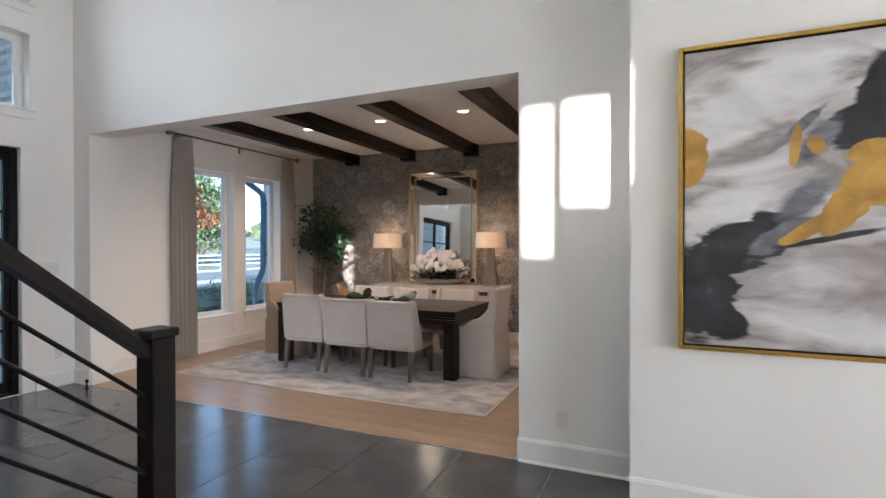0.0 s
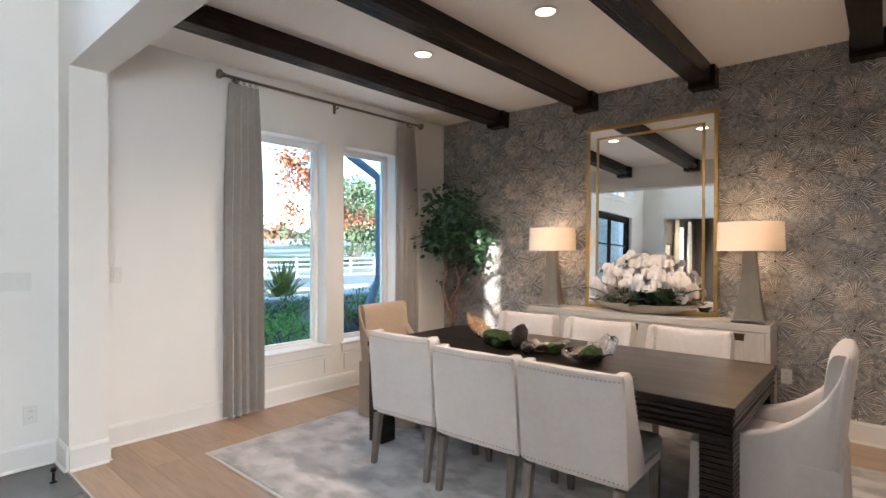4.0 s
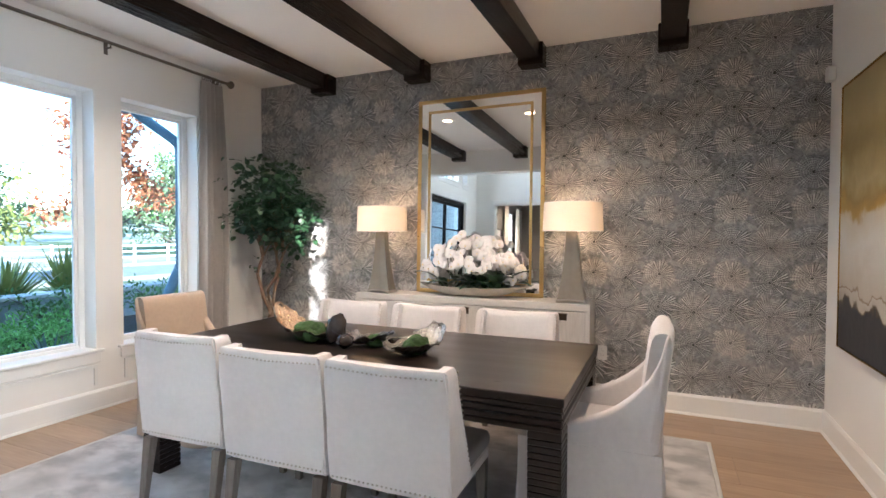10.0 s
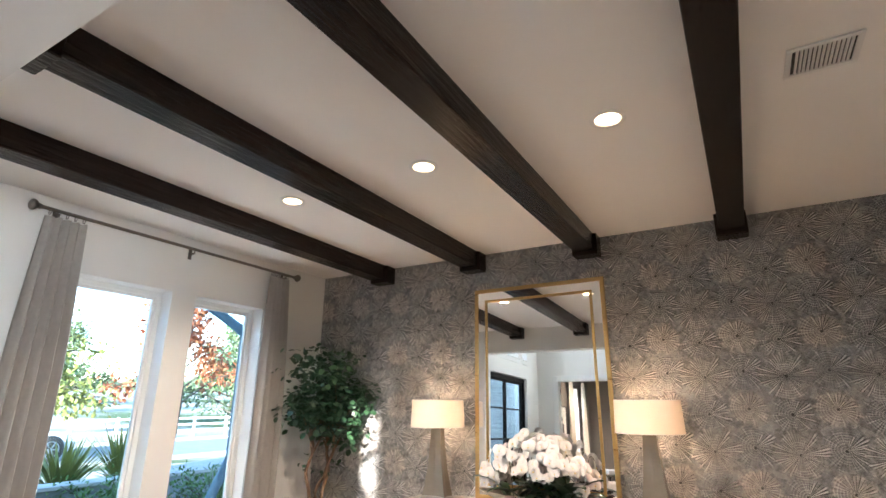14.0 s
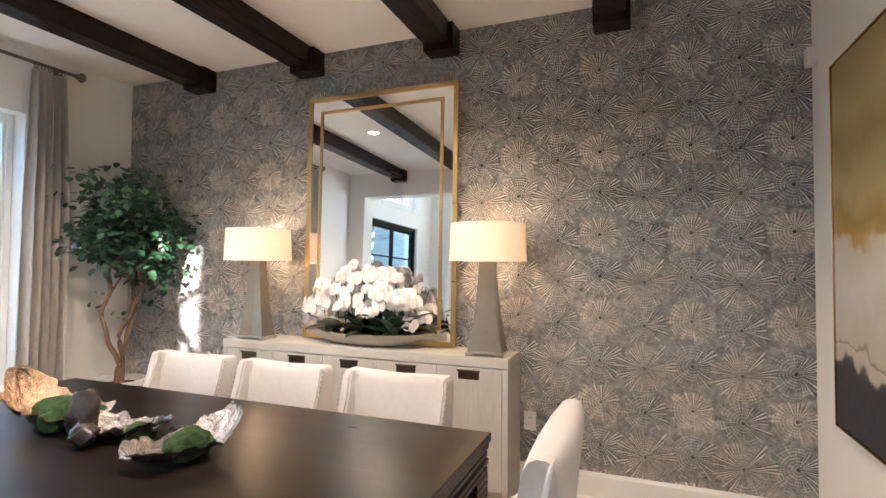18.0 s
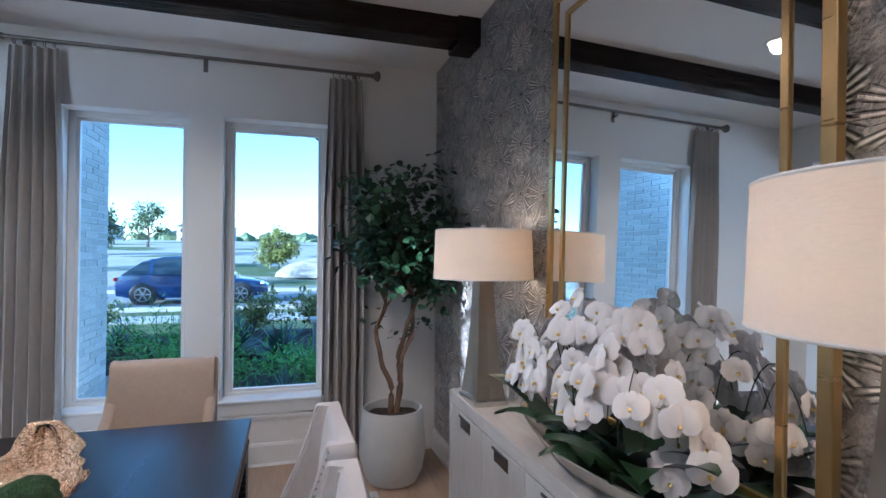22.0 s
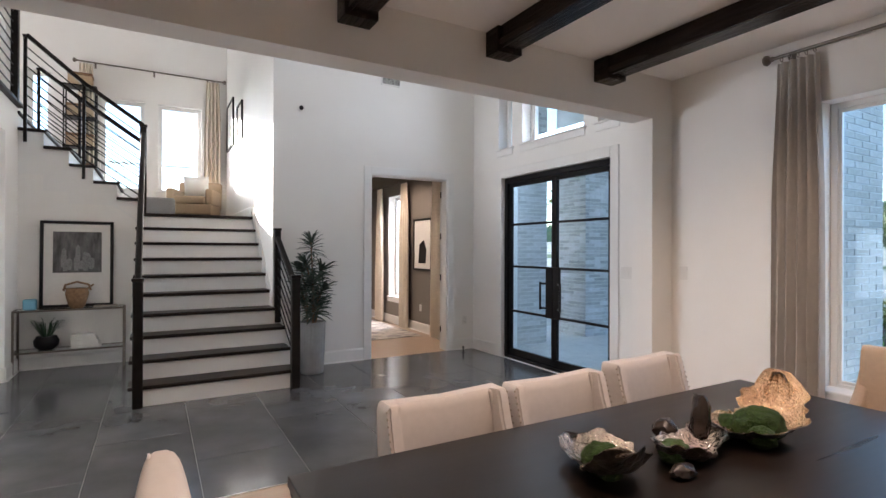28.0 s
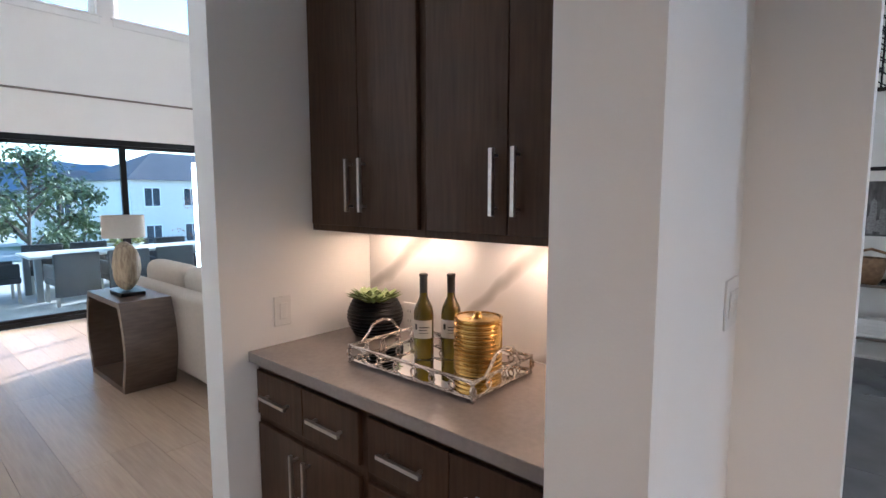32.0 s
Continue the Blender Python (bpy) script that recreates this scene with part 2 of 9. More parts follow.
M_LAMPBASE = mat("taupe_ceramic", (0.27, 0.24, 0.20), 0.34, metal=0.45, vary=0.08, scale=18, rvar=0.08)
M_DOORGREY = mat("espresso_cabinet", (0.046, 0.024, 0.013), 0.45, color2=(0.082, 0.046, 0.027), scale=10, stretch=(7, 7, 0.5), bump=0.1, rvar=0.06, spec=0.22)
M_QUARTZ = mat("taupe_quartz", (0.25, 0.22, 0.20), 0.16, vary=0.08, scale=60)
M_BRICK = mat("pale_limewashed_brick", (0.46, 0.455, 0.445), 0.9, color2=(0.66, 0.655, 0.645), scale=9, bump=0.5, rand=0.14)
M_MORTAR = mat("pale_mortar", (0.66, 0.655, 0.645), 0.95, vary=0.1, scale=40, bump=0.3)
M_GLASS = glass("window_glass", (0.69, 0.89, 1.0), ior=1.22)
M_LEATHER = mat("tan_chair_fabric", (0.42, 0.31, 0.20), 0.8, vary=0.06, scale=30, bump=0.15, bscale=300)
M_PILLOW = mat("white_pillow", (0.76, 0.75, 0.72), 0.9, vary=0.03, scale=30, bump=0.2, bscale=260)
M_SOFA = mat("oatmeal_sofa", (0.52, 0.45, 0.37), 0.9, vary=0.05, scale=35, bump=0.2, bscale=300)
M_WALNUT = mat("walnut_veneer", (0.075, 0.047, 0.032), 0.42, color2=(0.135, 0.090, 0.062), scale=7, stretch=(1, 1, 6), bump=0.08)
M_PLASTIC = mat("white_plate", (0.74, 0.73, 0.70), 0.35, vary=0.01)
M_SLOT = mat("dark_slot", (0.02, 0.02, 0.02), 0.6)
M_BASKET = mat("woven_rattan", (0.16, 0.085, 0.04), 0.6, color2=(0.30, 0.18, 0.09), scale=40, bump=0.6)
M_ASPHALT = mat("asphalt", (0.10, 0.10, 0.10), 0.9, vary=0.2, scale=30, bump=0.3)
M_CONCRETE = mat("pale_concrete", (0.48, 0.46, 0.43), 0.85, vary=0.1, scale=6, bump=0.2)
M_GRASS = mat("lawn", (0.07, 0.12, 0.03), 0.95, color2=(0.16, 0.19, 0.06), scale=12, bump=0.6)
M_EARTH = mat("gravel_ground", (0.34, 0.29, 0.23), 0.95, vary=0.25, scale=9, bump=0.4)
M_SHRUB = mat("shrub_leaf", (0.065, 0.14, 0.030), 0.55, color2=(0.16, 0.27, 0.06), scale=3)
M_FERN = mat("feathery_leaf", (0.13, 0.32, 0.06), 0.55, color2=(0.26, 0.50, 0.11), scale=3)
M_SHRUBY = mat("yellow_green_leaf", (0.17, 0.19, 0.04), 0.6, color2=(0.34, 0.33, 0.10), scale=3)
M_REDLEAF = mat("autumn_red_leaf", (0.28, 0.06, 0.03), 0.6, color2=(0.50, 0.21, 0.09), scale=3)
M_OLIVE = mat("juniper_leaf", (0.08, 0.115, 0.05), 0.7, color2=(0.19, 0.22, 0.11), scale=3)
M_YUCCA = mat("yucca_blade", (0.09, 0.14, 0.12), 0.5, color2=(0.16, 0.23, 0.19), scale=3)
M_TRUNK = mat("tree_bark", (0.12, 0.09, 0.07), 0.95, vary=0.3, scale=20, bump=0.6)
M_HOUSE = mat("white_stucco", (0.68, 0.66, 0.62), 0.9, vary=0.05, scale=4)
M_ROOF = mat("grey_shingle", (0.11, 0.10, 0.105), 0.9, vary=0.2, scale=8, bump=0.3)
M_DARKGLASS = mat("far_window_pane", (0.03, 0.045, 0.06), 0.08, vary=0.1)
M_CARPAINT = mat("blue_car_paint", (0.012, 0.030, 0.105), 0.22, coat=1.0, vary=0.03)
M_CARWHITE = mat("white_car_paint", (0.62, 0.62, 0.62), 0.25, coat=1.0, vary=0.02)
M_TYRE = mat("tyre_rubber", (0.02, 0.02, 0.02), 0.8)
M_RIM = mat("alloy_rim", (0.40, 0.41, 0.43), 0.35, metal=1.0)
M_GREYWALL = mat("taupe_study_wall", (0.20, 0.18, 0.16), 0.75, vary=0.03, scale=3)
def linen_shade():
    """Thin linen that lets the bulb's light through."""
    m = mat("lit_linen_shade", (0.80, 0.75, 0.68), 0.9, vary=0.03, scale=70, bump=0.08, stretch=(1, 1, 3))
    nt = m.node_tree
    tr = nt.nodes.new("ShaderNodeBsdfTranslucent")
    tr.inputs["Color"].default_value = (0.95, 0.76, 0.54, 1)
    mx = nt.nodes.new("ShaderNodeMixShader")
    mx.inputs[0].default_value = 0.14
    nt.links.new(nt.nodes["Principled BSDF"].outputs[0], mx.inputs[1])
    nt.links.new(tr.outputs[0], mx.inputs[2])
    nt.links.new(mx.outputs[0], nt.nodes["Material Output"].inputs["Surface"])
    return m


M_SHADE = linen_shade()
M_SHADEOFF = mat("unlit_linen_shade", (0.62, 0.56, 0.48), 0.85, vary=0.04, scale=60, bump=0.1)
M_CAN = glow("lit_downlight", (1.0, 0.70, 0.40), 0.45)

# ---- building blocks ----
def put(bm, verts, faces):
    vs = [bm.verts.new(v) for v in verts]
    return [bm.faces.new([vs[i] for i in f]) for f in faces]


BOXF = ((0, 1, 2, 3), (7, 6, 5, 4), (0, 4, 5, 1), (1, 5, 6, 2), (2, 6, 7, 3), (3, 7, 4, 0))


def box(bm, x0, x1, y0, y1, z0, z1, bevel=0.0, seg=2, m=None):
    """A box between two corners, with rounded edges."""
    vs = [(x0, y0, z0), (x0, y1, z0), (x1, y1, z0), (x1, y0, z0), (x0, y0, z1), (x0, y1, z1), (x1, y1, z1), (x1, y0, z1)]
    if m:
        vs = [m @ Vector(v) for v in vs]
    fs = put(bm, vs, BOXF)
    if bevel:
        es = list({e for f in fs for e in f.edges})
        bmesh.ops.bevel(bm, geom=es, offset=bevel, segments=seg, affect="EDGES", profile=0.5, clamp_overlap=True)


def prism(bm, outline, z0, z1, m=None):
    """An upright prism over an outline of (x, y)."""
    n = len(outline)
    vs = [(x, y, z0) for x, y in outline] + [(x, y, z1) for x, y in outline]
    if m:
        vs = [m @ Vector(v) for v in vs]
    put(bm, vs, [tuple(range(n))[::-1], tuple(range(n, 2 * n))] + [(i, (i + 1) % n, n + (i + 1) % n, n + i) for i in range(n)])


def lathe(bm, prof, seg=24, m=None, sx=1.0, sy=1.0, a0=0.0):
    """A turned body from a profile of (radius, height)."""
    rings = []
    for r, z in prof:
        ring = []
        for i in range(seg):
            a = a0 + 2 * math.pi * i / seg
            v = Vector((r * sx * math.cos(a), r * sy * math.sin(a), z))
            ring.append(bm.verts.new(m @ v if m else v))
        rings.append(ring)
    for p, q in zip(rings, rings[1:]):
        for i in range(seg):
            j = (i + 1) % seg
            bm.faces.new((p[i], p[j], q[j], q[i]))
    if prof[0] == prof[-1]:
        return
    if prof[0][0] > 1e-4:
        bm.faces.new(rings[0][::-1])
    if prof[-1][0] > 1e-4:
        bm.faces.new(rings[-1])


def tube(bm, pts, r, seg=8, taper=1.0, cap=True):
    """A round bar along points; taper: the end's radius as a share of the start's."""
    pts = [Vector(p) for p in pts]
    rings, up = [], Vector((0.03, 0.02, 1)).normalized()
    for i, p in enumerate(pts):
        d = (pts[min(i + 1, len(pts) - 1)] - pts[max(i - 1, 0)]).normalized()
        u = d.cross(up)
        u = u.normalized() if u.length > 1e-3 else Vector((1, 0, 0))
        w = d.cross(u)
        k = r * (1 + (taper - 1) * i / max(1, len(pts) - 1))
        rings.append([bm.verts.new(p + k * (math.cos(2 * math.pi * j / seg) * u + math.sin(2 * math.pi * j / seg) * w)) for j in range(seg)])
    for a, b in zip(rings, rings[1:]):
        for j in range(seg):
            bm.faces.new((a[j], a[(j + 1) % seg], b[(j + 1) % seg], b[j]))
    if cap:
        bm.faces.new(rings[0][::-1])
        bm.faces.new(rings[-1])


def ball(bm, c, r, sz=1.0, seg=8, ring=5):
    prof = [(r * math.sin(math.pi * i / ring) if 0 < i < ring else 1e-5, -r * sz * math.cos(math.pi * i / ring)) for i in range(ring + 1)]
    lathe(bm, prof, seg, Matrix.Translation(c))


def loft(bm, rings, close=True):
    rs = [[bm.verts.new(v) for v in r] for r in rings]
    n = len(rs[0])
    for a, b in zip(rs, rs[1:]):
        for i in range(n):
            bm.faces.new((a[i], a[(i + 1) % n], b[(i + 1) % n], b[i]))
    if close:
        bm.faces.new(rs[0][::-1])
        bm.faces.new(rs[-1])


def finish(name, bm, material, smooth=False):
    bmesh.ops.recalc_face_normals(bm, faces=bm.faces)
    me = bpy.data.meshes.new(name)
    bm.to_mesh(me)
    bm.free()
    me.materials.append(material)
    if smooth:
        for p in me.polygons:
            p.use_smooth = True
        me.set_sharp_from_angle(angle=radians(38))
    return me


def part(name, bm, material, parent, label="", smooth=False):
    ob = new(name, finish(name, bm, material, smooth))
    ob.parent = parent
    if label:
        tagged(ob, label)
    return ob


def thing(name, label, category, m=None, group="", kind=""):
    ob = new(name)
    ob.empty_display_size = 0.1
    if m:
        ob.matrix_world = m
    return tagged(ob, label, category, group, kind)


def solid(name, bm, material, label, category="", group="", kind="", smooth=False, m=None):
    ob = new(name, finish(name, bm, material, smooth))
    if m:
        ob.matrix_world = m
    return tagged(ob, label, category, group, kind)


def structure(name, bm, material, label, category="", smooth=False):
    return solid(name, bm, material, label, category, kind="structure", smooth=smooth)


def wallbox(bm, axis, p0, p1, a0, a1, z0, z1, holes=()):
    """A wall between planes p0 and p1 of the axis, from a0 to a1 along it, with holes (b0, b1, zb, zt) through it."""
    zs = sorted({z0, z1, *[h[2] for h in holes], *[h[3] for h in holes]})
    for za, zb in zip(zs, zs[1:]):
        cuts = sorted((h[0], h[1]) for h in holes if h[2] < zb - 1e-6 and h[3] > za + 1e-6)
        at = a0
        for c0, c1 in [*cuts, (a1, a1)]:
            if c0 > at + 1e-6:
                if axis == "x":
                    box(bm, p0, p1, at, c0, za, zb)
                else:
                    box(bm, at, c0, p0, p1, za, zb)
            at = max(at, c1)


def B():
    return bmesh.new()


# ---- plan: x right, y towards the papered wall ----
XL, XLO = -5.15, -5.42            # window wall, inner and outer face
YB, XR, ZC = 8.14, 0.0, 3.0       # papered wall, painting wall, dining ceiling
XST = -0.038                      # face of the stub between header pier and passage
YH0, YH1, ZH = 4.15, 4.37, 2.625  # header over the wide opening
ZF = 6.2                          # foyer ceiling
YS = 1.06                         # study wall
XS = -2.28                        # stair wall
YK = -3.5                         # back wall of the landing
ZL = 1.915                        # landing height
WIN_A, WIN_B = (5.56, 6.335, 0.46, 2.51), (6.555, 7.29, 0.46, 2.51)
FDOOR = (1.77, 3.66, 0.0, 2.42)
CLER = ((1.69, 1.98, 2.80, 4.6), (2.20, 3.27, 2.80, 4.6), (3.48, 3.75, 2.80, 3.56), (3.48, 3.75, 3.85, 4.6))
STUDYWIN = (-2.05, -1.25, 0.5, 2.5)

bm = B()
wallbox(bm, "x", XLO, XL, -3.3, YB + 0.2, -0.1, ZF + 0.1, (WIN_A, WIN_B, FDOOR, *CLER, STUDYWIN))
structure("wall_west", bm, M_WALL, "smooth white painted wall with tall windows and door openings", "wall")
bm = B()
wallbox(bm, "y", YB, YB + 0.2, XLO, 0.2, -0.1, ZF + 0.1)
structure("wall_north", bm, M_WALL, "wall behind the patterned wallpaper", "wall")
bm = B()
wallbox(bm, "x", XR, 0.155, YH1, YB, 0, ZF, ((4.98, 5.816, 0.0, 2.62),))
wallbox(bm, "x", XST, XR, YH1, 4.98, 0, ZC)
structure("wall_east", bm, M_WALL, "white painted dining room wall with an opening to the passage", "wall")
bm = B()
wallbox(bm, "y", YH0, YH1, XL, XR, 0, ZF, ((-4.88, -0.268, 0.0, ZH),))
wallbox(bm, "y", YH0, YH1, XR, 0.155, 0, ZF)
wallbox(bm, "y", YH0, 4.27, 0.155, 1.60, 0, ZF)
wallbox(bm, "y", 3.83, YH0, 0.46, 2.2, 0, ZF)
structure("wall_foyer_north", bm, M_WALL, "tall white foyer wall with a wide cased opening", "wall")
bm = B()
wallbox(bm, "y", YS - 0.14, YS, XL, XS - 0.14, 0, ZF, ((-4.70, -3.53, 0.0, 2.45),))
structure("wall_study", bm, M_WALL, "tall white foyer wall with a cased doorway", "wall")
bm = B()
wallbox(bm, "x", XS - 0.14, XS, YK, YS, 0, ZF)
structure("wall_stair", bm, M_WALL, "tall white wall beside the staircase", "wall")
# the last three holes are unseen, cut to shape the indoor sun patches
LWIN = ((-1.83, -1.10, 2.50, 4.15), (-0.88, -0.205, 2.50, 4.15), (0.50, 0.83, 3.22, 4.47), (3.065, 3.325, 3.25, 4.28), (3.33, 3.70, 3.58, 4.30))
bm = B()
wallbox(bm, "y", YK - 0.2, YK, XS - 0.14, 7.4, 0, ZF, LWIN)
structure("wall_landing", bm, M_WALL, "white wall with tall sunlit windows behind the landing", "wall")
bm = B()
wallbox(bm, "x", 1.46, 1.60, 4.27, 4.98, 0, ZF)
wallbox(bm, "y", 5.816, 5.97, 0.155, 1.60, 0, ZF)
wallbox(bm, "x", 1.46, 1.60, 5.97, YB + 0.2, 0, ZF)
structure("wall_passage", bm, M_WALL, "white painted walls of the short passage", "wall")
GL = (-1.5, 5.6, 0.0, 2.25)
bm = B()
wallbox(bm, "x", 7.2, 7.4, YK - 0.2, YB + 0.2, 0, ZF, (GL, (3.67, 4.7, 3.74, 5.2), (1.6, 3.48, 3.74, 5.2)))
wallbox(bm, "y", YB, YB + 0.2, 1.60, 7.2, 0, ZF)
structure("wall_living", bm, M_WALL, "white living room wall above wide sliding glass", "wall")
bm = B()
wallbox(bm, "x", 0.36, 0.50, -0.33, 0.25, 0, ZF)
wallbox(bm, "x", 0.36, 0.50, 0.25, 1.2, 2.72, 3.1)
structure("wall_hall", bm, M_WALL, "white painted hall wall end beside the console", "wall")
bm = B()
wallbox(bm, "y", -0.45, -0.332, -0.87, 0.36, 0, 2.0)
structure("wall_under_stair", bm, M_WALL, "white wall below the upper stair flight", "wall")
# study shell in taupe paint
bm = B()
wallbox(bm, "x", XL, XL + 0.012, -3.1, YS - 0.14, 0, 3.0, ((STUDYWIN[0], STUDYWIN[1], STUDYWIN[2], STUDYWIN[3]),))
wallbox(bm, "y", -3.3, -3.1, XL, XS - 0.14, 0, 3.0)
wallbox(bm, "x", XS - 0.155, XS - 0.142, -3.1, YS - 0.14, 0, 3.0)
structure("wall_study_inside", bm, M_GREYWALL, "taupe painted study walls", "wall")

bm = B()
box(bm, XL, XR, YH1, YB, ZC, ZC + 0.15)
structure("ceiling", bm, M_CEIL, "flat white dining room ceiling", "ceiling")
bm = B()
box(bm, XLO, 7.4, YK - 0.2, YB + 0.2, ZF, ZF + 0.15)
structure("ceiling_foyer", bm, M_CEIL, "high white ceiling over the foyer and living room", "ceiling")
bm = B()
box(bm, XL, XS - 0.14, -3.1, YS - 0.14, 3.0, 3.1)
structure("ceiling_study", bm, M_CEIL, "white study ceiling", "ceiling")
bm = B()
box(bm, 0.155, 1.46, 4.27, 5.816, 2.75, 2.85)
structure("ceiling_passage", bm, M_CEIL, "white passage ceiling", "ceiling")


# ---- trim ----
def board(bm, axis, face, out, a0, a1, z0=0.0, h=0.16, t=0.016):
    """A baseboard on a wall's face, with a bevelled top and a small shoe."""
    prof = [(0, z0), (t, z0), (t, z0 + h - 0.02), (t * 0.45, z0 + h), (0, z0 + h)]
    shoe = [(t, z0), (t + 0.012, z0), (t + 0.012, z0 + 0.006), (t, z0 + 0.018)]
    for pr in (prof, shoe):
        n = len(pr)
        vs = []
        for a in (a0, a1):
            for d, z in pr:
                vs.append((face + out * d, a, z) if axis == "x" else (a, face + out * d, z))
        put(bm, vs, [tuple(range(n))[::-1], tuple(range(n, 2 * n))] + [(i, (i + 1) % n, n + (i + 1) % n, n + i) for i in range(n)])


bm = B()
board(bm, "y", YB - 0.004, -1, XL, XR)
board(bm, "x", XL, 1, YH1, YB)
board(bm, "x", XR, -1, 5.816, YB)
board(bm, "x", XST, -1, YH1, 4.98)
board(bm, "y", YH1, 1, -0.268, XST)
board(bm, "y", YH1, 1, XL, -4.88)
board(bm, "x", -0.268, -1, YH0, YH1)
board(bm, "x", -4.88, 1, YH0, YH1)
board(bm, "y", YH0, -1, -0.268, 0.46)
board(bm, "y", YH0, -1, XL, -4.88)
board(bm, "y", 3.83, -1, 0.46, 2.2)
board(bm, "x", XL, 1, 3.78, YH0)
board(bm, "x", XL, 1, YS, 1.66)
board(bm, "y", YS, 1, XL, -4.80)
board(bm, "y", YS, 1, -3.43, XS)
board(bm, "y", -0.332, 1, -0.87, 0.36)
board(bm, "x", 0.36, -1, -0.33, 0.25)
board(bm, "y", 0.25, 1, 0.36, 0.50)
board(bm, "y", 4.98, 1, XST, 0.155)
board(bm, "y", 5.816, -1, 0.0, 1.6)
board(bm, "x", XL + 0.012, 1, -3.1, YS - 0.14)
board(bm, "y", 4.98, 1, 1.46, 1.60)
board(bm, "x", 1.60, 1, 4.27, 4.98)
board(bm, "x", XS, 1, YK, -0.45, ZL)
board(bm, "y", YK, 1, XS, 1.5, ZL)
structure("baseboard", bm, M_TRIM, "white painted baseboard along the walls", "baseboard")


def casing(bm, axis, face, out, a0, a1, z1, w=0.10, t=0.018):
    """A door casing of two legs and a head."""
    for b0, b1, c0, c1 in ((a0 - w, a0, 0, z1 + w), (a1, a1 + w, 0, z1 + w), (a0, a1, z1, z1 + w)):
        p, q = sorted((face, face + out * t))
        if axis == "x":
            box(bm, p, q, b0, b1, c0, c1, 0.004, 1)
        else:
            box(bm, b0, b1, p, q, c0, c1, 0.004, 1)


bm = B()
casing(bm, "y", YS, 1, -4.70, -3.53, 2.45)
box(bm, -4.70, -4.685, YS - 0.14, YS, 0, 2.45)
box(bm, -3.545, -3.53, YS - 0.14, YS, 0, 2.45)
box(bm, -4.685, -3.545, YS - 0.14, YS, 2.435, 2.45)
structure("trim_study_door", bm, M_TRIM, "white painted casing round the study doorway", "trim")
bm = B()
casing(bm, "x", XL, 1, FDOOR[0], FDOOR[1], FDOOR[3], w=0.11)
structure("trim_front_door", bm, M_TRIM, "white painted casing round the front door", "trim")


# ---- windows ----
def window(name, axis, p_in, p_out, a0, a1, z0, z1, label, bars=(), sill=True, inward=1, f=0.045):
    """A fixed window: lining, sash frame, pane, bars and stool with an apron, set in its opening."""
    w = thing(name, label, "window", kind="structure")

    def bx(bm, d0, d1, b0, b1, c0, c1, bev=0.0):
        d0, d1 = sorted((d0, d1))
        if axis == "x":
            box(bm, d0, d1, b0, b1, c0, c1, bev, 1)
        else:
            box(bm, b0, b1, d0, d1, c0, c1, bev, 1)
    mid = p_in + 0.62 * (p_out - p_in)
    bm = B()
    for b0, b1, c0, c1 in ((a0, a0 + f, z0, z1), (a1 - f, a1, z0, z1), (a0 + f, a1 - f, z0, z0 + f), (a0 + f, a1 - f, z1 - f, z1)):
        bx(bm, mid - 0.03, mid + 0.03, b0, b1, c0, c1, 0.004)
    part("window_frame", bm, M_TRIM, w)
    bm = B()
    f2 = f + min(0.022, f)
    for b0, b1, c0, c1 in ((a0 + f, a0 + f2, z0 + f, z1 - f), (a1 - f2, a1 - f, z0 + f, z1 - f), (a0 + f2, a1 - f2, z0 + f, z0 + f2), (a0 + f2, a1 - f2, z1 - f2, z1 - f)):
        bx(bm, mid - 0.018, mid + 0.018, b0, b1, c0, c1, 0.003)
    for c in bars:
        bx(bm, mid - 0.012, mid + 0.012, a0 + f2, a1 - f2, c - 0.012, c + 0.012)
    part("sash", bm, M_TRIM, w)
    bm = B()
    bx(bm, mid - 0.003, mid + 0.003, a0 + f2 - 0.004, a1 - f2 + 0.004, z0 + f2 - 0.004, z1 - f2 + 0.004)
    pane = part("pane", bm, M_GLASS, w)
    pane.visible_shadow = False
    if sill:
        bm = B()
        bx(bm, mid, p_in + inward * 0.03, a0 - 0.05, a1 + 0.05, z0 - 0.004, z0 + 0.02, 0.006)
        bx(bm, p_in, p_in + inward * 0.016, a0 - 0.03, a1 + 0.03, z0 - 0.085, z0 - 0.004, 0.003)
        part("window_sill", bm, M_TRIM, w)
    return w


window("window_1", "x", XL, XLO, *WIN_A, "tall white framed window between linen drapes")
window("window_2", "x", XL, XLO, *WIN_B, "tall white framed window beside a brick porch")
for i, c in enumerate(CLER):
    window(f"window_{i + 3}", "x", XL, XLO, *c, "high white framed clerestory window over the front door")
window("window_7", "x", XL, XLO, *STUDYWIN, "white framed study window")
window("window_8", "y", YK, YK - 0.2, *LWIN[0], "sunlit white framed landing window", bars=(3.02,))
window("window_9", "y", YK, YK - 0.2, *LWIN[1], "sunlit white framed landing window", bars=(3.02,))
# added openings out of view that throw sun on the pier and wallpaper
for i, c in enumerate(LWIN[2:]):
    window(f"window_{i + 10}", "y", YK, YK - 0.2, *c, "tall white framed rear window", sill=False, f=0.045 if i == 0 else 0.008)
window("window_13", "x", 7.2, 7.4, 3.67, 4.7, 3.74, 5.2, "high living room window over the sliding glass", inward=-1)
window("window_14", "x", 7.2, 7.4, 1.6, 3.48, 3.74, 5.2, "high living room window over the sliding glass", inward=-1)
# flat panel moulding beneath the dining windows
bm = B()
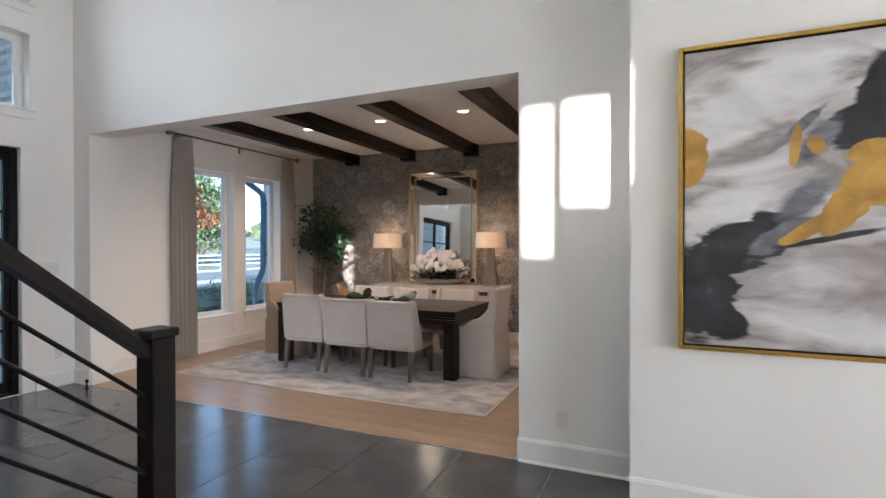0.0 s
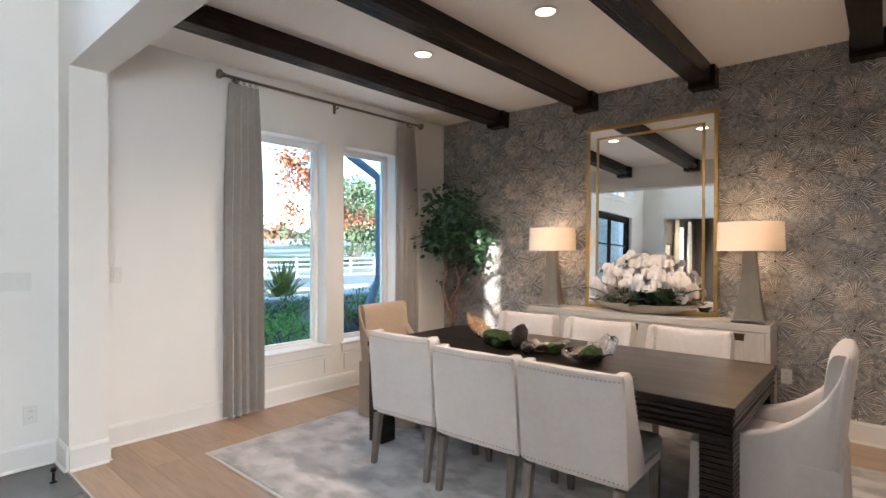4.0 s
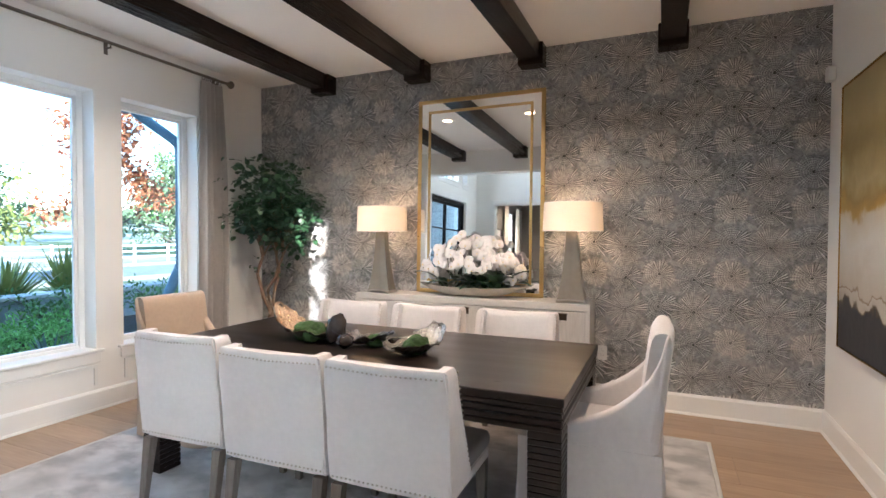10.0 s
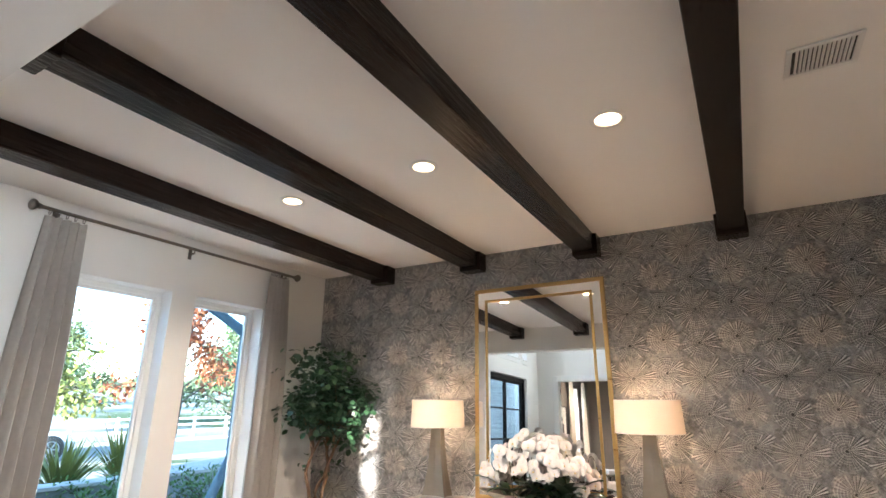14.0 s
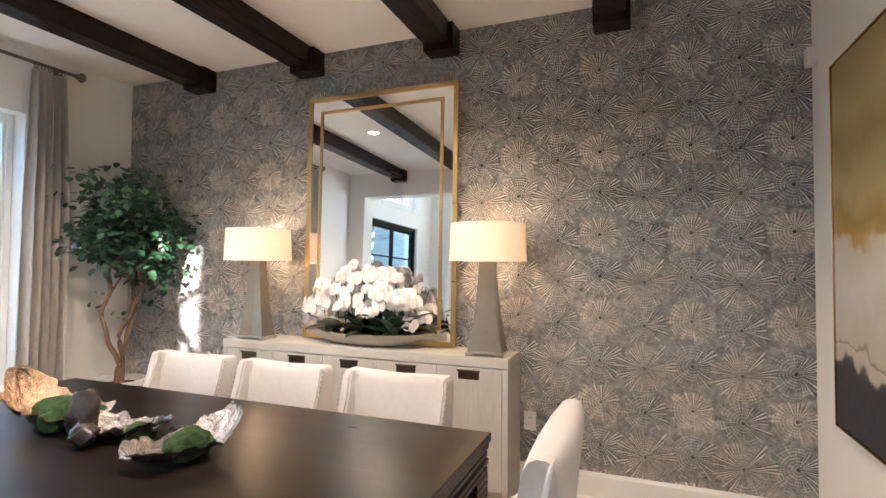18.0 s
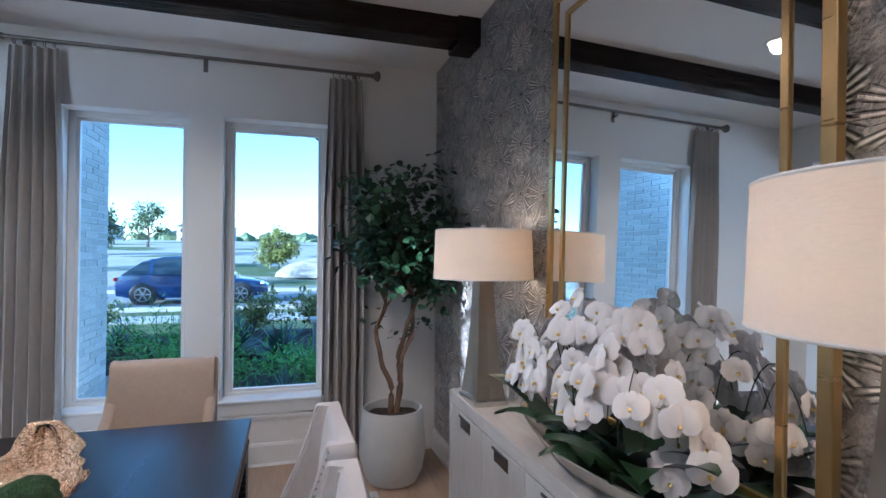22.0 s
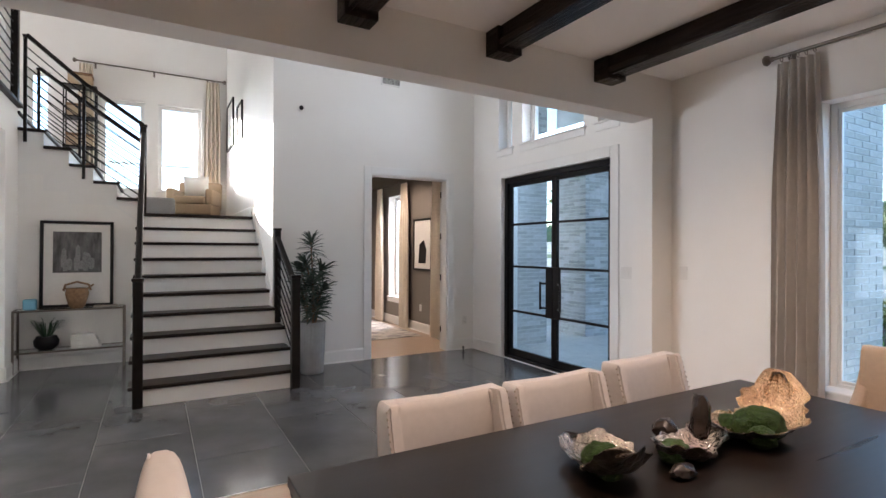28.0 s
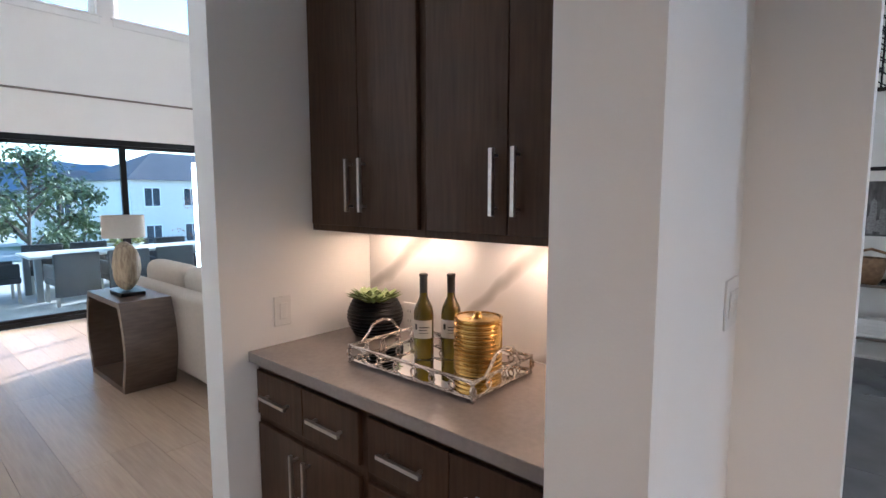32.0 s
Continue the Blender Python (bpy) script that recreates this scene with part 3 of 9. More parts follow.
for b0, b1 in ((5.56, 6.335), (6.555, 7.29)):
    for c0, c1, d0, d1 in ((b0, b1, 0.335, 0.36), (b0, b0 + 0.025, 0.20, 0.335), (b1 - 0.025, b1, 0.20, 0.335)):
        box(bm, XL, XL + 0.012, c0, c1, d0, d1)
structure("trim_window_panel", bm, M_TRIM, "white panel moulding under the windows", "trim")

# ---- front door of black steel and glass ----
d = thing("door_1", "black steel and glass double front door, closed", "door", kind="structure")
xf = XL - 0.10
y0, y1, zt = FDOOR[0], FDOOR[1], FDOOR[3]
ym = (y0 + y1) / 2
bm = B()
for b0, b1, c0, c1 in ((y0, y0 + 0.06, 0, zt), (y1 - 0.06, y1, 0, zt), (y0 + 0.06, y1 - 0.06, zt - 0.07, zt), (y0 + 0.06, y1 - 0.06, 0.0, 0.03)):
    box(bm, xf - 0.06, xf + 0.06, b0, b1, c0, c1, 0.006, 1)
part("door_frame", bm, M_BLACK, d)
for s, (l0, l1) in ((1, (y0 + 0.06, ym)), (-1, (ym, y1 - 0.06))):
    bm = B()
    for b0, b1, c0, c1 in ((l0, l0 + 0.045, 0.03, zt - 0.07), (l1 - 0.045, l1, 0.03, zt - 0.07), (l0 + 0.045, l1 - 0.045, 0.03, 0.13), (l0 + 0.045, l1 - 0.045, zt - 0.125, zt - 0.07)):
        box(bm, xf - 0.025, xf + 0.025, b0, b1, c0, c1, 0.004, 1)
    leaf = part("door_leaf", bm, M_BLACK, d, "black steel door leaf with four glass lites")
    for z in (0.635, 1.23, 1.79):
        bm = B()
        box(bm, xf - 0.02, xf + 0.02, l0 + 0.045, l1 - 0.045, z - 0.014, z + 0.014, 0.003, 1)
        part("glazing_bar", bm, M_BLACK, leaf)
    zz = (0.13, 0.621, 0.649, 1.216, 1.244, 1.776, 1.804, zt - 0.125)
    for i in range(0, 8, 2):
        bm = B()
        box(bm, xf - 0.004, xf + 0.004, l0 + 0.045, l1 - 0.045, zz[i], zz[i + 1])
        part("pane", bm, M_GLASS, leaf).visible_shadow = False
    lo = l1 if s == 1 else l0
    bm = B()
    box(bm, xf + 0.026, xf + 0.046, min(lo - s * 0.003, lo - s * 0.125), max(lo - s * 0.003, lo - s * 0.125), 0.62, 1.24, 0.004, 1)
    plate = part("lock_plate", bm, M_BLACK, leaf)
    bm = B()
    yy = lo - s * 0.175
    tube(bm, [(xf + 0.04, lo - s * 0.09, 0.74), (xf + 0.085, yy, 0.74), (xf + 0.085, yy, 0.72), (xf + 0.085, yy, 1.06), (xf + 0.085, yy, 1.04), (xf + 0.04, lo - s * 0.09, 1.04)], 0.013, 8)
    part("pull_handle", bm, M_BLACK, leaf)
# open double study door, both leaves swung back into the study
d = thing("door_2", "white panelled double study door standing open", "door", kind="structure")
for hx, sgn in ((-4.69, -1), (-3.54, 1)):
    bm = B()
    m = pose(hx, YS - 0.15, 0, 0, 0, 180 + 45 if sgn < 0 else -45)
    box(bm, 0.0, 0.575, -0.02, 0.02, 0.01, 2.43, 0.003, 1, m=m)
    leaf = part("door_leaf", bm, M_TRIM, d)
    bm = B()
    lathe(bm, [(0.012, 0.02), (0.012, 0.05), (0.026, 0.055), (0.026, 0.075), (0.010, 0.08)], 14, m @ pose(0.52, 0, 1.02, 90, 0, 0))
    part("knob", bm, M_BLACK, leaf, "black door knob", smooth=True)
    for z in (0.25, 1.0, 1.6, 2.2):
        bm = B()
        box(bm, hx - 0.012 * sgn - 0.006, hx - 0.012 * sgn + 0.006, YS - 0.16, YS - 0.142, z, z + 0.09, 0.002, 1)
        part("hinge", bm, M_BLACK, leaf, "black steel hinge")

# ---- wallpaper with embossed flower medallions ----
def wallpaper(px=0.25, pz=0.507):
    m = bpy.data.materials.new("medallion_wallpaper")
    m.use_nodes = True
    nt = m.node_tree
    L = nt.links.new
    b = nt.nodes["Principled BSDF"]

    def math_(op, a, c=None, d=None):
        n = nt.nodes.new("ShaderNodeMath")
        n.operation = op
        for i, v in enumerate((a, c, d)):
            if v is None:
                continue
            if isinstance(v, (int, float)):
                n.inputs[i].default_value = v
            else:
                L(v, n.inputs[i])
        return n.outputs[0]

    def noise_(scale, detail=4.0, src=None):
        n = nt.nodes.new("ShaderNodeTexNoise")
        n.inputs["Scale"].default_value, n.inputs["Detail"].default_value = scale, detail
        L(src, n.inputs[0])
        return n.outputs[0]
    tc = nt.nodes.new("ShaderNodeTexCoord")
    sep = nt.nodes.new("ShaderNodeSeparateXYZ")
    L(tc.outputs["Object"], sep.inputs[0])
    OB = tc.outputs["Object"]
    nm, nz, nf = noise_(7.0, 3.0, OB), noise_(30.0, 5.0, OB), noise_(120.0, 4.0, OB)
    nbig = noise_(1.3, 2.0, OB)
    warp = math_("MULTIPLY", math_("SUBTRACT", nm, 0.5), 0.018)
    x, z = math_("ADD", sep.outputs[0], warp), math_("ADD", sep.outputs[2], warp)

    def ramp_(v, lo, hi, t0=0.0, t1=1.0):
        n = nt.nodes.new("ShaderNodeMapRange")
        n.interpolation_type = "SMOOTHSTEP"
        for k, q in (("From Min", lo), ("From Max", hi), ("To Min", t0), ("To Max", t1)):
            n.inputs[k].default_value = q
        L(v, n.inputs["Value"])
        return n.outputs[0]

    def chance(v):
        n = nt.nodes.new("ShaderNodeTexWhiteNoise")
        n.noise_dimensions = "1D"
        L(v, n.inputs["W"])
        return n.outputs["Value"]

    def medallion(ox, oz, seed, R, spokes, lead, lean):
        """One lattice of discs: raised strokes of uneven length from a hub, and fine rings between them.
        lead: the way in which the strokes stand out, lean: by how much."""
        dx = math_("MULTIPLY", math_("SUBTRACT", math_("FRACT", math_("ADD", math_("DIVIDE", x, 2 * px), ox)), 0.5), 2 * px)
        dz = math_("MULTIPLY", math_("SUBTRACT", math_("FRACT", math_("ADD", math_("DIVIDE", z, pz), oz)), 0.5), pz)
        r = math_("SQRT", math_("ADD", math_("ADD", math_("MULTIPLY", dx, dx), math_("MULTIPLY", dz, dz)), 1e-6))
        ang = math_("ARCTAN2", dz, dx)
        u = math_("ADD", math_("MULTIPLY", ang, spokes / (2 * math.pi)), math_("MULTIPLY", nm, 0.5))
        k = math_("FLOOR", u)
        f = math_("ABSOLUTE", math_("SUBTRACT", math_("FRACT", u), 0.5))
        c1, c2 = chance(math_("ADD", k, seed)), chance(math_("ADD", math_("MULTIPLY", k, 1.37), seed + 50.0))
        ridge = ramp_(f, 0.32, 0.14)
        reach = math_("MULTIPLY", math_("ADD", math_("MULTIPLY", c1, 0.62), 0.42), R)
        ends = ramp_(math_("SUBTRACT", r, reach), 0.014, -0.006)
        dirn = math_("COSINE", math_("SUBTRACT", ang, lead))
        if lean == "both":
            dirn = math_("ABSOLUTE", dirn)
        side = ramp_(dirn, 0.20, 0.85, 0.30, 1.0)
        stroke = math_("MULTIPLY", math_("MULTIPLY", ridge, ends), math_("MULTIPLY", ramp_(c2, 0.22, 0.55), side))
        cleft = math_("MULTIPLY", math_("MULTIPLY", ramp_(f, 0.36, 0.47), ends), side)
        wave = math_("SINE", math_("ADD", math_("MULTIPLY", r, 2 * math.pi / 0.0165), math_("MULTIPLY", nz, 5.0)))
        arcs = chance(math_("FLOOR", math_("ADD", math_("MULTIPLY", ang, 9 / (2 * math.pi)), math_("ADD", math_("FLOOR", math_("MULTIPLY", r, 24.0)), seed))))
        rings = math_("MULTIPLY", math_("MULTIPLY", ramp_(wave, -0.1, 0.9), ramp_(arcs, 0.35, 0.6)), math_("SUBTRACT", 1.0, math_("MULTIPLY", side, 0.8)))
        edge = math_("SUBTRACT", r, math_("ADD", math_("MULTIPLY", math_("ADD", math_("MULTIPLY", c1, 0.22), 0.80), R), math_("MULTIPLY", math_("SUBTRACT", nz, 0.5), 0.07)))
        disc = math_("MULTIPLY", ramp_(edge, 0.014, -0.030), ramp_(noise_(5.5, 2.0, OB), 0.28, 0.46, 0.55, 1.0))
        rim = math_("MULTIPLY", ramp_(edge, -0.020, -0.004), disc)
        hub = ramp_(r, 0.013, 0.004)
        return stroke, cleft, rings, disc, rim, hub

    def over(top, under, mask):
        return math_("ADD", math_("MULTIPLY", top, mask), math_("MULTIPLY", under, math_("SUBTRACT", 1.0, mask)))
    patch = nt.nodes.new("ShaderNodeTexVoronoi")
    patch.inputs["Scale"].default_value = 16.0
    L(OB, patch.inputs["Vector"])
    psep = nt.nodes.new("ShaderNodeSeparateColor")
    L(patch.outputs["Color"], psep.inputs[0])
    height = math_("ADD", math_("MULTIPLY", psep.outputs[0], 0.30), math_("MULTIPLY", nz, 0.6))
    tone = math_("ADD", 0.32, math_("MULTIPLY", psep.outputs[1], 0.16))
    hue = math_("MULTIPLY", psep.outputs[2], 0.5)
    # dim cool fans, wide stars and pale warm shells, laid over one another
    for ox, oz, seed, R, spokes, lead, lean, base, warm in ((0.18, 0.43, 5.0, 0.150, 36, 0.15, "one", 0.36, 0.15), (0.68, 0.86, 90.0, 0.155, 38, 0.10, "one", 0.365, 0.10),
                                                            (0.18, 0.93, 150.0, 0.178, 50, 0.05, "both", 0.41, 0.50), (0.68, 0.36, 230.0, 0.138, 30, 0.95, "one", 0.46, 0.85)):
        stroke, cleft, rings, disc, rim, hub = medallion(ox, oz, seed, R, spokes, lead, lean)
        relief = math_("SUBTRACT", math_("ADD", stroke, math_("MULTIPLY", rings, 0.50)), math_("MULTIPLY", cleft, 0.60))
        relief = math_("SUBTRACT", relief, math_("MULTIPLY", math_("ADD", hub, math_("MULTIPLY", rim, 0.35)), 0.7))
        hh = math_("ADD", math_("ADD", relief, 0.50), math_("MULTIPLY", nz, 0.25))
        # ridge highlights and cleft shade also go into the colour, through tone
        tt = math_("ADD", base + 0.03, math_("MULTIPLY", relief, 0.55))
        height, tone, hue = over(hh, height, disc), over(tt, tone, disc), over(warm, hue, disc)
    height = math_("ADD", height, math_("MULTIPLY", nf, 0.22))
    tone = math_("ADD", tone, math_("ADD", math_("MULTIPLY", math_("SUBTRACT", nz, 0.5), 0.50), math_("ADD", math_("MULTIPLY", math_("SUBTRACT", nf, 0.5), 0.16), math_("MULTIPLY", math_("SUBTRACT", nbig, 0.5), 0.16))))

    def tint(dark, middle, light):
        ramp = nt.nodes.new("ShaderNodeValToRGB")
        e = ramp.color_ramp.elements
        e[0].position, e[0].color = 0.16, (*dark, 1)
        e[1].position, e[1].color = 0.78, (*light, 1)
        e.new(0.44).color = (*middle, 1)
        L(tone, ramp.inputs[0])
        return ramp.outputs[0]
    mx = nt.nodes.new("ShaderNodeMix")
    mx.data_type = "RGBA"
    L(math_("ADD", hue, math_("MULTIPLY", math_("SUBTRACT", nm, 0.5), 0.6)), mx.inputs[0])
    L(tint((0.042, 0.045, 0.048), (0.32, 0.33, 0.335), (0.78, 0.79, 0.79)), mx.inputs[6])
    L(tint((0.055, 0.048, 0.042), (0.40, 0.37, 0.335), (0.86, 0.81, 0.75)), mx.inputs[7])
    L(mx.outputs[2], b.inputs["Base Color"])
    b.inputs["Roughness"].default_value = 0.45
    bp = nt.nodes.new("ShaderNodeBump")
    bp.inputs["Strength"].default_value, bp.inputs["Distance"].default_value = 1.0, 0.026
    L(height, bp.inputs["Height"])
    L(bp.outputs[0], b.inputs["Normal"])
    return m


bm = B()
box(bm, XL + 0.001, XR - 0.001, YB - 0.004, YB, 0.0, ZC - 0.001)
structure("wallpaper", bm, wallpaper(), "grey and taupe wallpaper with embossed flower medallions", "wallpaper")

# ---- ceiling beams ----
for i, cx in enumerate((-4.26, -3.193, -2.105, -1.014)):
    bt = thing("ceiling_beam", "dark stained hewn timber ceiling beam with end collars", "beam", group="dining ceiling beams")
    bm = B()
    box(bm, -0.083, 0.083, YH1, YB - 0.004, 2.850, ZC, 0.008, 2)
    for v in bm.verts:
        if v.co.z < ZC - 0.01:
            v.co.x += 0.006 * noise.noise((v.co.y * 3, v.co.z * 9, i))
    part("timber", bm, M_BEAM, bt, smooth=False)
    for y0, y1 in ((YH1, YH1 + 0.15), (YB - 0.154, YB - 0.004)):
        bm = B()
        box(bm, -0.106, 0.106, y0, y1, 2.822, ZC - 0.001, 0.007, 2)
        part("end_collar", bm, M_BEAM, bt)
    bt.matrix_world = pose(cx, 0, 0)

# ---- recessed lights, vents, small fittings ----
for cx in (-3.709, -2.60, -1.50):
    t_ = thing("recessed_light", "round lit recessed ceiling light with white trim ring", "light", pose(cx, 6.23, ZC), "dining recessed lights")
    bm = B()
    lathe(bm, [(0.062, -0.001), (0.088, -0.001), (0.09, -0.006), (0.066, -0.008), (0.062, -0.001)], 28)
    part("trim_ring", bm, M_TRIM, t_, smooth=True)
    bm = B()
    lathe(bm, [(0.0001, -0.002), (0.061, -0.002)], 28)
    part("lens", bm, M_CAN, t_)


def grille(name, label, m, w, h, n, group=""):
    g = thing(name, label, "vent", m, group)
    bm = B()
    for x0, x1, y0, y1 in ((-w / 2, w / 2, -h / 2, -h / 2 + 0.022), (-w / 2, w / 2, h / 2 - 0.022, h / 2), (-w / 2, -w / 2 + 0.022, -h / 2 + 0.022, h / 2 - 0.022), (w / 2 - 0.022, w / 2, -h / 2 + 0.022, h / 2 - 0.022)):
        box(bm, x0, x1, y0, y1, 0, 0.010, 0.002, 1)
    part("frame", bm, M_TRIM, g)
    bm = B()
    box(bm, -w / 2 + 0.02, w / 2 - 0.02, -h / 2 + 0.02, h / 2 - 0.02, 0.0005, 0.002)
    part("backing", bm, M_SLOT, g, "dark duct behind the slats")
    for i in range(n):
        x = -w / 2 + 0.03 + (w - 0.06) * (i + 0.5) / n
        bm = B()
        box(bm, -0.004, 0.004, -h / 2 + 0.022, h / 2 - 0.022, 0.002, 0.009, m=pose(x, 0, 0.0, 0, 25, 0))
        part("slat", bm, M_TRIM, g)
    return g


grille("ceiling_vent", "white louvred air vent in the ceiling", pose(-0.62, 6.17, ZC, 180, 0, 0), 0.26, 0.22, 13)
grille("wall_vent", "white louvred air vent high on the foyer wall", pose(-3.815, YS, 3.725, -90, 0, 0), 0.29, 0.14, 12)


def plate(name, label, m, w=0.075, h=0.118, rockers=1, outlet=False, category="switch"):
    p = thing(name, label, category, m)
    bm = B()
    box(bm, -w / 2, w / 2, -h / 2, h / 2, 0, 0.006, 0.0025, 2)
    part("cover_plate", bm, M_PLASTIC, p)
    for i in range(rockers):
        x = (i - (rockers - 1) / 2) * 0.046
        if outlet:
            for s in (-1, 1):
                bm = B()
                box(bm, x - 0.017, x + 0.017, s * 0.021 - 0.014, s * 0.021 + 0.014, 0.006, 0.008, 0.003, 2)
                sock = part("socket", bm, M_PLASTIC, p)
                bm = B()
                for dx in (-0.007, 0.007):
                    box(bm, x + dx - 0.0012, x + dx + 0.0012, s * 0.021 - 0.004, s * 0.021 + 0.006, 0.0079, 0.0086)
                part("slots", bm, M_SLOT, sock)
        else:
            bm = B()
            box(bm, x - 0.016, x + 0.016, -0.033, 0.033, 0.006, 0.010, 0.002, 1, m=pose(0, 0, 0, 3, 0, 0))
            part("rocker", bm, M_PLASTIC, p)
    return p


FX_P, FX_M, FY_P, FY_M = (90, 0, 90), (90, 0, -90), (90, 0, 180), (90, 0, 0)
plate("outlet", "white wall outlet low on the foyer pier", pose(0.025, YH0, 0.325, *FY_M), outlet=True, category="outlet")
plate("light_switch", "white four-gang light switch beside the front door", pose(XL, 3.90, 1.225, *FX_P), 0.21, 0.118, 4)
plate("outlet", "white wall outlet by the front door", pose(XL, 4.0, 0.35, *FX_P), outlet=True, category="outlet")
plate("light_switch", "single white light switch on the dining wall", pose(XL, 4.49, 1.25, *FX_P))
plate("outlet", "white wall outlet on the wallpaper beside the sideboard", pose(-1.515, YB - 0.004, 0.42, *FY_M), outlet=True, category="outlet")
plate("light_switch", "white rocker switch on the dining wall stub", pose(XST, 4.455, 1.28, *FX_M), 0.12, 0.118, 2)
plate("outlet", "white wall outlet beside the study doorway", pose(-5.0, YS, 0.42, *FY_P), outlet=True, category="outlet")
plate("light_switch", "white rocker switch above the pantry counter", pose(1.46, 4.735, 1.085, *FX_M))
plate("outlet", "white wall outlet under the gold painting", pose(XR, 6.62, 0.38, *FX_M), outlet=True, category="outlet")
bm = B()
box(bm, -0.05, 0, -0.035, 0.035, -0.05, 0.05, 0.01, 2)
solid("motion_sensor", bm, M_PLASTIC, "small white corner sensor on the painting wall", "sensor", m=pose(0, 8.06, 2.50))
s_ = thing("camera_sensor", "small dark sensor on a white mount on the foyer wall", "sensor", pose(-2.60, YS, 3.18))
bm = B()
lathe(bm, [(0.03, 0), (0.03, 0.012), (0.012, 0.02), (0.012, 0.05)], 16, pose(0, 0, 0, -90, 0, 0))
part("mount", bm, M_PLASTIC, s_)
bm = B()
ball(bm, (0, 0.06, 0.0), 0.028, 1.0, 12, 8)
part("eye", bm, M_BLACK, s_, smooth=True)
for m in (pose(-4.78, 4.05, 0), pose(-4.83, 1.30, 0)):
    st = thing("door_stop", "small black floor door stop on the tile", "door stop", m, "floor door stops")
    bm = B()
    lathe(bm, [(0.022, 0), (0.022, 0.008), (0.009, 0.014), (0.008, 0.06), (0.016, 0.066), (0.017, 0.085), (0.008, 0.092)], 14)
    part("post", bm, M_BLACK, st, smooth=True)

# ---- drapes and rod ----
def drape(name, label, w, h, folds, material, m, group, depth=0.058, seed=0):
    d = thing(name, label, "drape", m, group)
    n, rows = folds * 8, 14
    rnd = random.Random(seed)
    ph = [rnd.uniform(-0.35, 0.35) for _ in range(folds + 2)]
    bm = B()
    grid = []
    for side in (0, 1):
        g = []
        for j in range(rows + 1):
            v = j / rows
            z = h * (1 - v)
            spread = 0.80 + 0.20 * min(1, v * 3) + 0.06 * v
            row = []
            for i in range(n + 1):
                u = i / n
                a = 2 * math.pi * folds * u + ph[int(u * folds)] * v
                amp = depth * (0.45 + 0.55 * min(1, v * 4)) * (0.8 + 0.4 * noise.noise((u * 5, v * 1.5, seed)))
                y = amp * math.sin(a) + 0.012 * noise.noise((u * 9, v * 4, seed + 3))
                row.append(bm.verts.new(((u - 0.5) * w * spread, y + (0.003 if side else 0), z)))
            g.append(row)
        grid.append(g)
    for s, g in enumerate(grid):
        for j in range(rows):
            for i in range(n):
                q = (g[j][i], g[j][i + 1], g[j + 1][i + 1], g[j + 1][i])
                bm.faces.new(q if s else q[::-1])
    part("cloth", bm, material, d, smooth=True)
    for k in range(folds):
        bm = B()
        lathe(bm, [(0.016, -0.002), (0.021, -0.002), (0.021, 0.002), (0.016, 0.002), (0.016, -0.002)], 14, pose((k + 0.5 - folds / 2) * w * 0.8 / folds, 0.0, h + 0.025, 0, 90, 0))
        part("ring", bm, M_IRONROD, d)
    return d


drape("drape", "floor-length greige linen drape with pinch pleats", 0.34, 2.83, 5, M_DRAPE, pose(-5.085, 5.44, 0.018, 0, 0, 90), "dining drapes", seed=1)
drape("drape", "floor-length greige linen drape with pinch pleats", 0.30, 2.83, 5, M_DRAPE, pose(-5.085, 7.41, 0.018, 0, 0, 90), "dining drapes", seed=2)


def rod(label, m, length, finial=True, brackets=(), r=0.013):
    rd = thing("curtain_rod", label, "curtain rod", m)
    bm = B()
    tube(bm, [(0, -length / 2, 0), (0, length / 2, 0)], r, 12)
    part("rail", bm, M_IRONROD, rd, smooth=True)
    for s in (-1, 1):
        bm = B()
        lathe(bm, [(0.016, 0), (0.02, 0.01), (0.016, 0.018), (0.034, 0.035), (0.04, 0.05), (0.034, 0.065), (0.012, 0.075)], 14, pose(0, s * length / 2, 0, -90 * s, 0, 0))
        part("finial", bm, M_IRONROD, rd, smooth=True)
    for y in brackets:
        bm = B()
        tube(bm, [(0, y, -0.02), (0, y, -0.035), (-0.06, y, -0.035)], 0.008, 8)
        box(bm, -0.068, -0.060, y - 0.015, y + 0.015, -0.08, 0.01)
        part("bracket", bm, M_IRONROD, rd)
    return rd


rod("pewter curtain rod with ball finials over the windows", pose(-5.085, 6.435, 2.895), 2.32, brackets=(-1.05, 0.0, 1.05))

# ---- dining table ----
TX0, TX1, TY0, TY1, TZ = -3.825, -1.405, 5.75, 6.85, 0.75
tb = thing("dining_table", "large espresso wood dining table with reeded legs and apron", "table", pose((TX0 + TX1) / 2, (TY0 + TY1) / 2, 0.012))
hx, hy, hz = (TX1 - TX0) / 2, (TY1 - TY0) / 2, TZ - 0.012
bm = B()
box(bm, -hx, hx, -hy, hy, hz - 0.035, hz, 0.004, 2)
part("tabletop", bm, M_TABLE, tb)
bm = B()
for k in range(4):
    z1 = hz - 0.036 - k * 0.029
    o = 0.006 + 0.004 * (k % 2)
    box(bm, -hx + o, hx - o, -hy + o, -hy + o + 0.03, z1 - 0.026, z1, 0.006, 1)
    box(bm, -hx + o, hx - o, hy - o - 0.03, hy - o, z1 - 0.026, z1, 0.006, 1)
    box(bm, -hx + o, -hx + o + 0.03, -hy + o + 0.031, hy - o - 0.031, z1 - 0.026, z1, 0.006, 1)
    box(bm, hx - o - 0.03, hx - o, -hy + o + 0.031, hy - o - 0.031, z1 - 0.026, z1, 0.006, 1)
part("apron", bm, M_TABLE, tb, "reeded apron of stacked mouldings")
